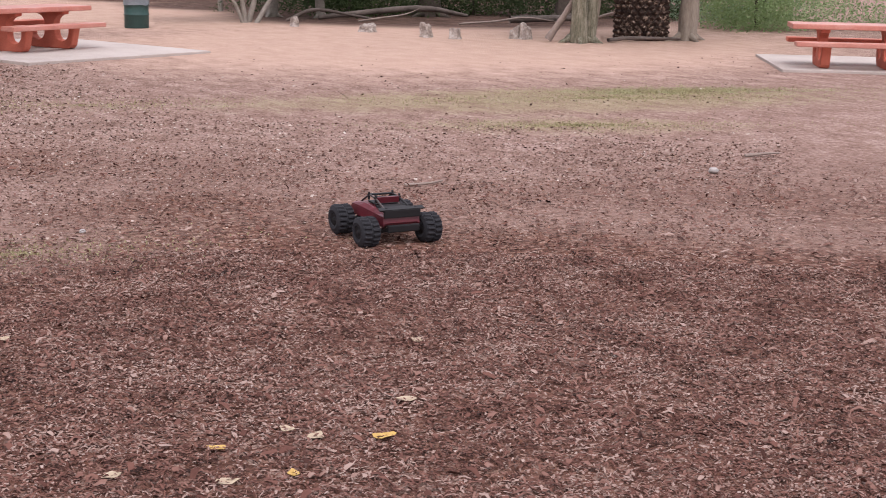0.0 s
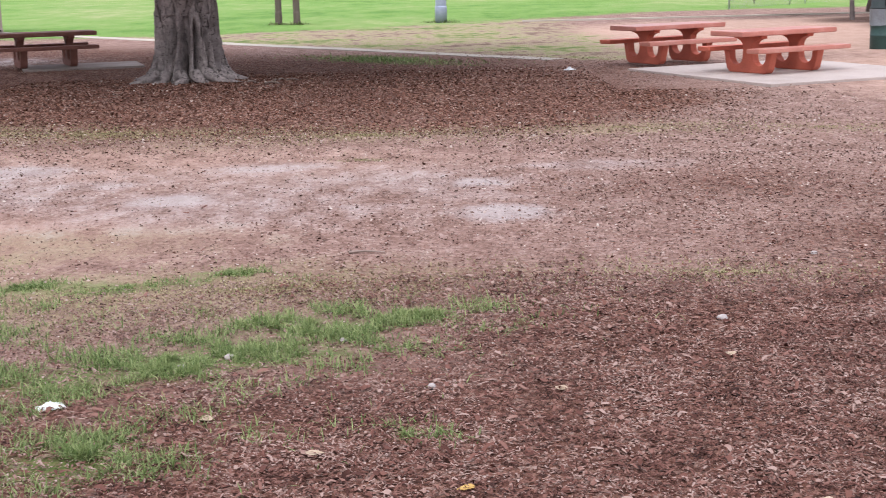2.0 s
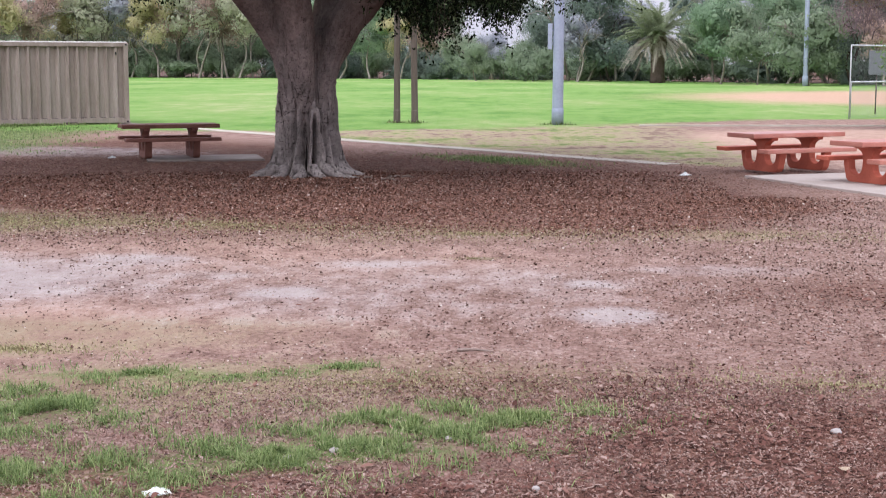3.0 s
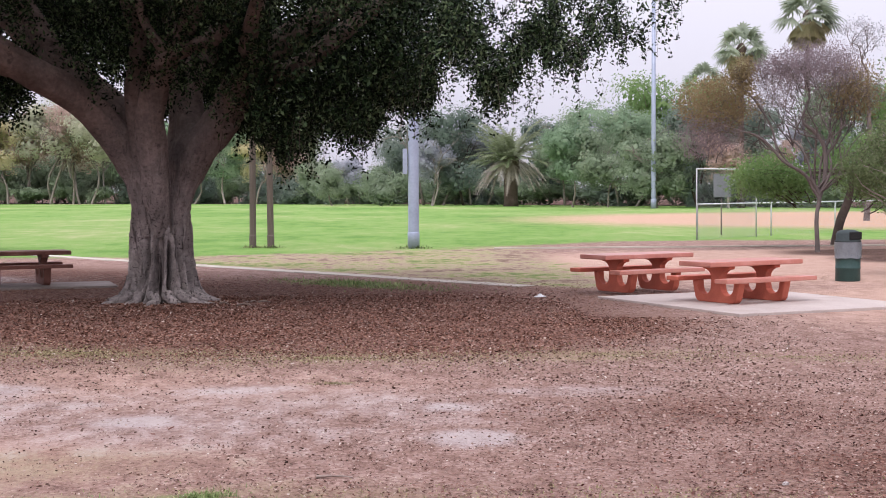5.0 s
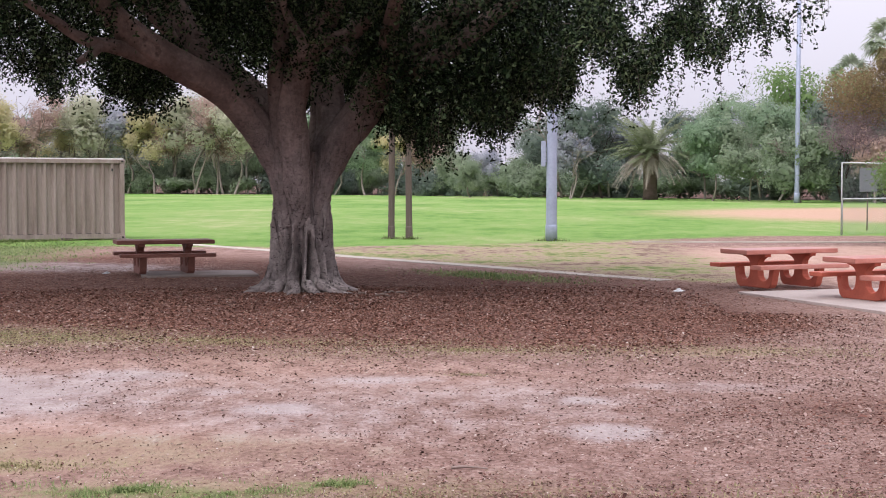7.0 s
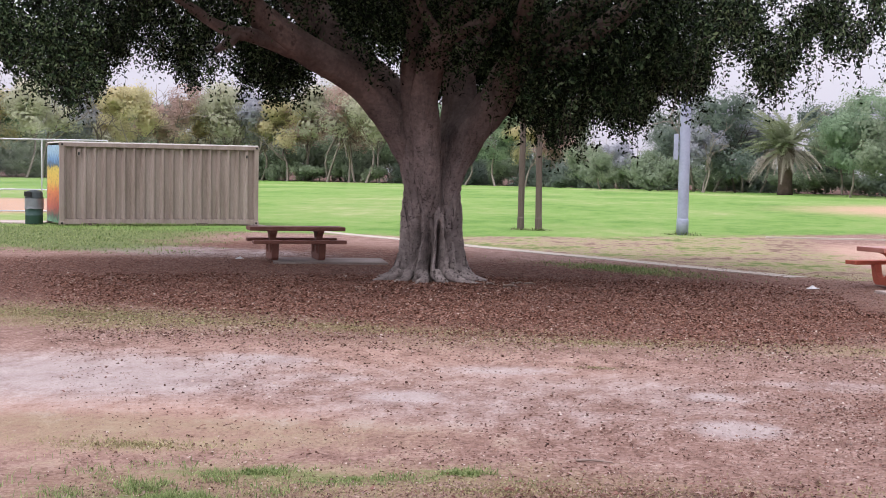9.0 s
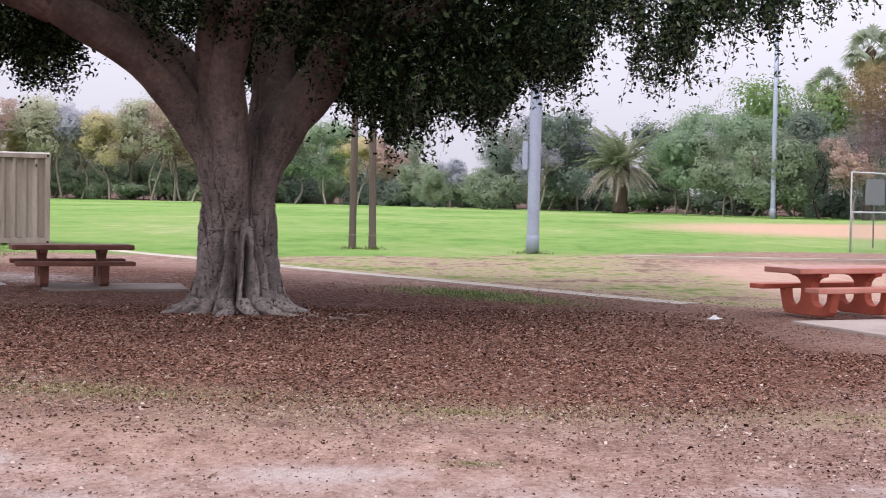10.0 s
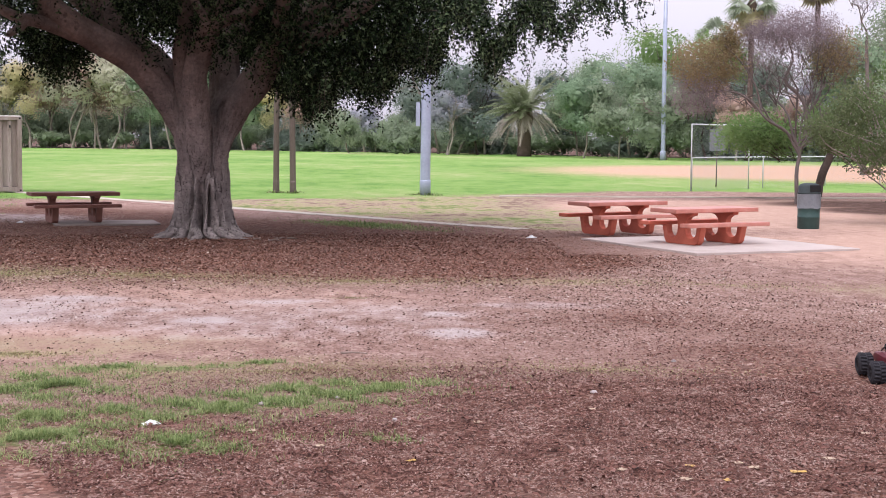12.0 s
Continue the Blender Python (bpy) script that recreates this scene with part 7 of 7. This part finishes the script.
def curls_arrays(x, y, w, h, r):
    """Curled leaves and crumbs: small uneven flakes that stand up at a slant from the dirt."""
    n = len(x)
    a = r.uniform(0, 2 * np.pi, n)
    d = np.stack([np.cos(a), np.sin(a), np.zeros(n)], 1)
    e = np.stack([-np.sin(a), np.cos(a), np.zeros(n)], 1)
    c = np.stack([x, y, np.zeros(n)], 1)
    up = np.array((0, 0, 1.0))

    def at(u, v, z):
        return c + d * (w * u * r.uniform(0.5, 1.2, n))[:, None] + e * (w * v * r.uniform(0.5, 1.2, n))[:, None] + up * (h * z)[:, None]

    v = np.stack([at(-0.5, -0.3, -0.15), at(0.5, -0.3, -0.15), at(0.42, 0.3, r.uniform(0.4, 1.2, n)), at(-0.42, 0.3, r.uniform(0.4, 1.2, n))], 1).reshape(-1, 3)
    return v, np.arange(4 * n, dtype=np.int32).reshape(-1, 4)


def clods():
    r = np.random.default_rng(29)
    n = 640000
    x, y = scatter(n // 4, 4.6, 27.0, -23, 44, r)          # they gather in small drifts
    x, y = np.repeat(x, 4), np.repeat(y, 4)
    n = len(x)
    d = np.hypot(x, y)
    x, y = x + r.normal(size=n) * 0.005 * d, y + r.normal(size=n) * 0.009 * d
    m = masks(x, y)
    thick = np.sin(x * 1.3 + np.sin(y * 0.9) * 2) * np.sin(y * 1.1 + np.sin(x * 0.7) * 2) + 0.6 * np.sin(x * 3.7 + y * 1.9) * np.sin(y * 3.1 - x * 1.3)
    keep = (thick > r.uniform(-2.2, 0.9, n)) & (r.uniform(0, 1, n) > 0.7 * np.clip(m["dust"] * 1.5 - 0.5, 0, 1)) & (r.uniform(0, 1, n) > 0.97 * np.clip(m["red"] * 1.5 - 0.2, 0, 1))
    keep &= r.uniform(0, 1, n) < 0.60 + 0.40 * np.clip(m["mulch"] * 1.3, 0, 1)
    keep &= r.uniform(0, 1, n) > np.clip((x - 4.0) / 2.5, 0, 1) * np.clip((d - 14.0) / 2.5, 0, 0.96)
    keep &= ~((np.abs(x - 6.5) < 3.2) & (y > 21.8)) & (r.uniform(0, 1, n) < np.interp(d, (4, 8, 18, 27), (0.35, 0.8, 1.0, 0.8)))
    x, y, d, mu = x[keep], y[keep], d[keep], m["mulch"][keep]
    w = np.clip(np.exp(r.normal(size=len(x)) * 0.38), 0.45, 2.2) * np.interp(d, (5, 10, 20, 28), (0.009, 0.0125, 0.020, 0.024))
    h = w * r.uniform(0.12, 0.55, len(x))
    pale = r.uniform(0, 1, len(x)) < np.interp(mu, (0.2, 0.6), (0.42, 0.10))
    bark = (mu > r.uniform(0.25, 0.6, len(x))) & ~pale
    for name, mat, pick, label in (("bark_bits", M_barkbit, bark, "small red-brown bark bits in the mulch"), ("dirt_clods", M_clod, ~pale & ~bark, "dark curled leaves and crumbs of earth on the dirt"), ("pale_bits", M_palebit, pale, "pale dry leaf bits and pebbles on the dirt")):
        v, f = curls_arrays(x[pick], y[pick], w[pick], h[pick], r)
        tagged(raw(name, v, f, mat), label, "leaf litter", kind="stuff")


cover()
clods()


def blades_arrays(x, y, h, w, r):
    n = len(x)
    a = r.uniform(0, 2 * np.pi, n)
    lean = r.uniform(0.15, 1.6, n)
    hh = h * r.uniform(0.35, 1.6, n)
    b = np.stack([x, y, np.full(n, -0.005)], 1)
    d = np.stack([np.cos(a) * lean, np.sin(a) * lean, np.ones(n)], 1)
    d /= np.linalg.norm(d, axis=1)[:, None]
    s = np.stack([-np.sin(a), np.cos(a), np.zeros(n)], 1) * (w * r.uniform(0.6, 1.3, n))[:, None] / 2
    m = b + d * hh[:, None] * 0.55
    t = b + d * hh[:, None] + np.stack([np.cos(a), np.sin(a), -np.ones(n) * 0.5], 1) * (hh * lean * 0.35)[:, None]
    v = np.stack([b - s, b + s, m + s * 0.8, m - s * 0.8, t + s * 0.15, t - s * 0.15], 1).reshape(-1, 3)
    i = np.arange(n)[:, None] * 6
    f = np.concatenate([i + np.array((0, 1, 2, 3)), i + np.array((3, 2, 4, 5))], 1).reshape(-1, 4)
    return v, f


def oval_points(n, cx, cy, rx, ry, turn, r):
    a, d = r.uniform(0, 2 * np.pi, n), np.abs(r.normal(size=n)) * 0.55
    u, w = rx * d * np.cos(a), ry * d * np.sin(a)
    t = radians(turn)
    return cx + u * math.cos(t) - w * math.sin(t), cy + u * math.sin(t) + w * math.cos(t)


def grass():
    r = np.random.default_rng(23)
    items = []
    for cx, cy, rx, ry, turn in GRASS_NEAR:
        x, y = oval_points(int((31000 if cy < 8.5 else 10000) * rx * ry * 4 + 400), cx, cy, rx * 1.6, ry * 2.5, turn, r)
        tuft = np.sin(x * 7.3 + cy) * np.sin(y * 9.1 + cx) + 0.7 * np.sin(x * 23 + 2 * np.sin(y * 9)) * np.sin(y * 21 + 2 * np.sin(x * 8)) > r.uniform(-0.15, 1.15, len(x))
        items.append(blades_arrays(x[tuft], y[tuft], 0.050 if cy < 8.5 else 0.030, 0.0055, r))
    # a thinner greening strip at the mulch's edge
    x, y = oval_points(4200, -7.2, 18.1, 3.4, 1.3, -8, r)
    tuft = np.sin(x * 5.1 + 1.7 * np.sin(y * 3)) * np.sin(y * 6.3 + x) > r.uniform(-0.4, 0.9, len(x))
    items.append(blades_arrays(x[tuft], y[tuft], 0.024, 0.011, r))
    v, f = join_arrays(items)
    tagged(raw("grass_tufts", v, f, M_blade), "uneven tufts of green grass growing through the mulch", "grass", kind="stuff")
    items = []
    for cx, cy, rx, ry, turn, n in ((-7.2, 18.1, 3.6, 1.6, -8, 34000), (-3.5, 9.7, 0.9, 0.35, 0, 1500), (-3.6, 17.6, 3.0, 0.9, -6, 6000), (-0.5, 16.8, 4.0, 1.4, 0, 6000), (2.6, 16.9, 2.2, 1.0, 5, 2200), (-1.0, 8.7, 2.4, 0.7, 5, 4500), (11.0, 15.0, 4.6, 0.9, -15, 6500), (12.9, 15.3, 2.9, 0.8, -16, 8000), (9.2, 12.8, 2.6, 0.6, -20, 3000), (2.0, 8.8, 1.8, 0.7, 0, 2000), (-0.4, 14.6, 0.4, 0.15, 0, 160), (4.8, 16.4, 2.2, 0.8, -10, 1800)):
        x, y = oval_points(n, cx, cy, rx, ry, turn, r)
        items.append(blades_arrays(x, y, 0.018, 0.010, r))
    v, f = join_arrays(items)
    tagged(raw("dry_grass", v, f, M_blade_dry), "thin straw-coloured dry grass on the dirt", "grass", kind="stuff")
    items = []
    for cx, cy, rx, ry, n in ((-4.15, 50.0, 0.35, 0.3, 260), (-3.5, 49.6, 0.35, 0.3, 260), (1.36, 48.6, 0.5, 0.35, 420), (-16.3, 46.2, 3.2, 0.15, 1500)):
        x, y = oval_points(n, cx, cy, rx, ry, 32.5 if n == 1500 else 0, r)
        items.append(blades_arrays(x, y, 0.10, 0.03, r))
    x, y = oval_points(2600, -0.4, 30.2, 2.6, 0.9, -50, r)
    items.append(blades_arrays(x, y, 0.06, 0.018, r))
    x, y = r.uniform(-24.0, -10.0, 26000), r.uniform(31.0, 46.0, 26000)
    keep = masks(x, y)["grass"] > r.uniform(0.25, 0.9, len(x)) + 0.25 * np.sin(x * 2.3 + y) * np.sin(y * 1.9)
    items.append(blades_arrays(x[keep], y[keep], 0.050, 0.022, r))
    v, f = join_arrays(items)
    tagged(raw("lawn_tufts", v, f, M_blade), "longer grass left standing at pole feet and walls", "grass", kind="stuff")


grass()


# ---------------------------------------------------------------- small things lying about
def fallen_leaf(x, y, size, material, label, turn, seed):
    bm = bmesh.new()
    n = 14
    out = []
    for k in range(n):
        a = 2 * math.pi * k / n
        u = math.cos(a)
        w = 0.44 * math.sin(a) * (1 - 0.35 * u) * (1 + 0.10 * math.sin(a * 5 + seed))
        out.append(bm.verts.new((size * 0.62 * (u + 0.25 * max(0, u) ** 4), size * w, 0.008 + 0.10 * size * abs(w) + 0.05 * size * u * u + 0.04 * size * math.sin(a * 3 + seed))))
    c = bm.verts.new((0, 0, 0.006))
    for k in range(n):
        bm.faces.new((out[k], out[(k + 1) % n], c))
    r = bmesh.ops.extrude_face_region(bm, geom=bm.faces[:])
    bmesh.ops.translate(bm, vec=(0, 0, 0.0015), verts=[v for v in r["geom"] if isinstance(v, bmesh.types.BMVert)])
    ob = part("fallen_leaf", bm, material, None)
    ob.matrix_world = pose(x, y, 0.0, 0, 0, turn)
    return tagged(ob, label, "leaf", "large fallen leaves")


for k, (x, y, s) in enumerate(((2.59, 4.83, 0.075), (2.1, 4.62, 0.05), (1.95, 5.0, 0.055), (0.2, 5.15, 0.055))):
    fallen_leaf(x, y, s, M_yellow, "bright yellow fallen leaf lying on the mulch", k * 70, k)
for k, (x, y, s) in enumerate(((1.85, 4.65, 0.07), (2.35, 4.95, 0.07), (2.28, 5.08, 0.06), (2.9, 5.2, 0.07), (1.5, 4.9, 0.06), (3.4, 6.0, 0.06), (0.7, 6.4, 0.06), (-0.4, 5.6, 0.06), (1.6, 6.9, 0.06), (-0.9, 6.1, 0.06))):
    fallen_leaf(x, y, s, M_paleleaf, "pale tan fallen leaf lying on the mulch", k * 50, k + 9)


def stone(x, y, q, seed, label="small pale stone lying on the mulch"):
    bm = bmesh.new()
    bmesh.ops.create_icosphere(bm, subdivisions=2, radius=1.0)
    for v in bm.verts:
        k = 1 + 0.3 * noise.noise(v.co * 1.3 + Vector((seed, 0, 0)))
        v.co = Vector((v.co.x * q * k, v.co.y * q * 0.8 * k, v.co.z * q * 0.6 * k + q * 0.4))
    ob = part("stone", bm, M_stone, None, smooth=True)
    ob.matrix_world = pose(x, y, -0.003, 0, 0, seed * 33)
    return tagged(ob, label, "stone", "small stones")


for k, (x, y, q) in enumerate(((1.72, 7.63, 0.032), (-0.92, 7.12, 0.028), (-1.13, 6.95, 0.03), (0.1, 6.5, 0.025), (-0.35, 7.4, 0.022), (8.4, 9.6, 0.05), (2.7, 9.3, 0.025))):
    stone(x, y, q, k)


def crumpled(name, x, y, sx, sy, h, seed, label, category):
    n = 13
    v = []
    for j in range(n):
        for i in range(n):
            u, w = i / (n - 1) * 2 - 1, j / (n - 1) * 2 - 1
            e = max(0, 1 - u * u) * max(0, 1 - w * w)
            v.append((u * sx / 2 * (1 + 0.15 * noise.noise((u * 2, w * 2, seed))), w * sy / 2 * (1 + 0.2 * noise.noise((w * 2, u * 2, seed + 5))), 0.004 + h * (0.25 + e) * (0.45 + 0.9 * abs(noise.noise((u * 2.6, w * 2.6, seed + 9))))))
    v = np.array(v)
    f = [(j * n + i, j * n + i + 1, (j + 1) * n + i + 1, (j + 1) * n + i) for j in range(n - 1) for i in range(n - 1)]
    bm = bmesh.new()
    vs = [bm.verts.new(p) for p in v]
    for a in f:
        bm.faces.new([vs[i] for i in a])
    r = bmesh.ops.extrude_face_region(bm, geom=bm.faces[:])
    bmesh.ops.translate(bm, vec=(0, 0, -0.004), verts=[p for p in r["geom"] if isinstance(p, bmesh.types.BMVert)])
    ob = part(name, bm, M_white, None)
    ob.matrix_world = pose(x, y, 0, 0, 0, seed * 25)
    return tagged(ob, label, category)


crumpled("paper_tissue", -1.64, 6.35, 0.125, 0.075, 0.03, 1, "crumpled white paper tissue lying in the grass", "tissue")
crumpled("paper_scrap", 3.02, 26.0, 0.20, 0.14, 0.06, 2, "white paper scrap on the dirt near the tables", "litter")
crumpled("paper_scrap", -8.6, 30.3, 0.24, 0.10, 0.06, 3, "white paper scrap on the mulch near the brown table", "litter")


def stick(points, q, seed):
    return tagged(tube("stick", points, [q, q * 0.7, q * 0.4], M_log, None, 6, 8, 0.2, seed), "thin dry stick lying on the dirt", "stick", "dry sticks")


stick([(5.55, 10.05, 0.012), (5.75, 10.0, 0.02), (5.95, 10.12, 0.012)], 0.014, 1)
stick([(9.3, 10.2, 0.015), (9.5, 10.15, 0.03), (9.75, 10.22, 0.012)], 0.018, 2)
stick([(-0.4, 9.75, 0.01), (-0.3, 9.76, 0.015), (-0.15, 9.73, 0.01)], 0.012, 3)

for k in range(5):
    r9 = np.random.default_rng(300 + k)
    x, y, a = -2.6 + 0.2 * k + r9.normal() * 0.2, 25.5 + r9.normal() * 0.5, r9.uniform(-1.5, 1.5)
    L = r9.uniform(0.12, 0.3)
    stick([(x, y, 0.015), (x + L * 0.5 * math.cos(a), y + L * 0.5 * math.sin(a), 0.03 + r9.uniform(0, 0.01)), (x + L * math.cos(a), y + L * math.sin(a), 0.012)], 0.02, k + 10)

for ob in protos.values():                      # the patterns stand among their copies
    ob.matrix_world = Matrix.Identity(4)
for k, (key, a, d) in enumerate((("p", -30.3, 246), ("q", -34, 262), ("a", -31, 240), ("b", 31, 118), ("c", -29.5, 238), ("d", -33, 240), ("e", -35, 240), ("f", 33, 112), ("g", 35, 108), ("h", 37, 104), ("s", 30, 112), ("t", -32, 230))):
    protos[key].matrix_world = pose(d * math.sin(radians(a)), d * math.cos(radians(a)), 0)
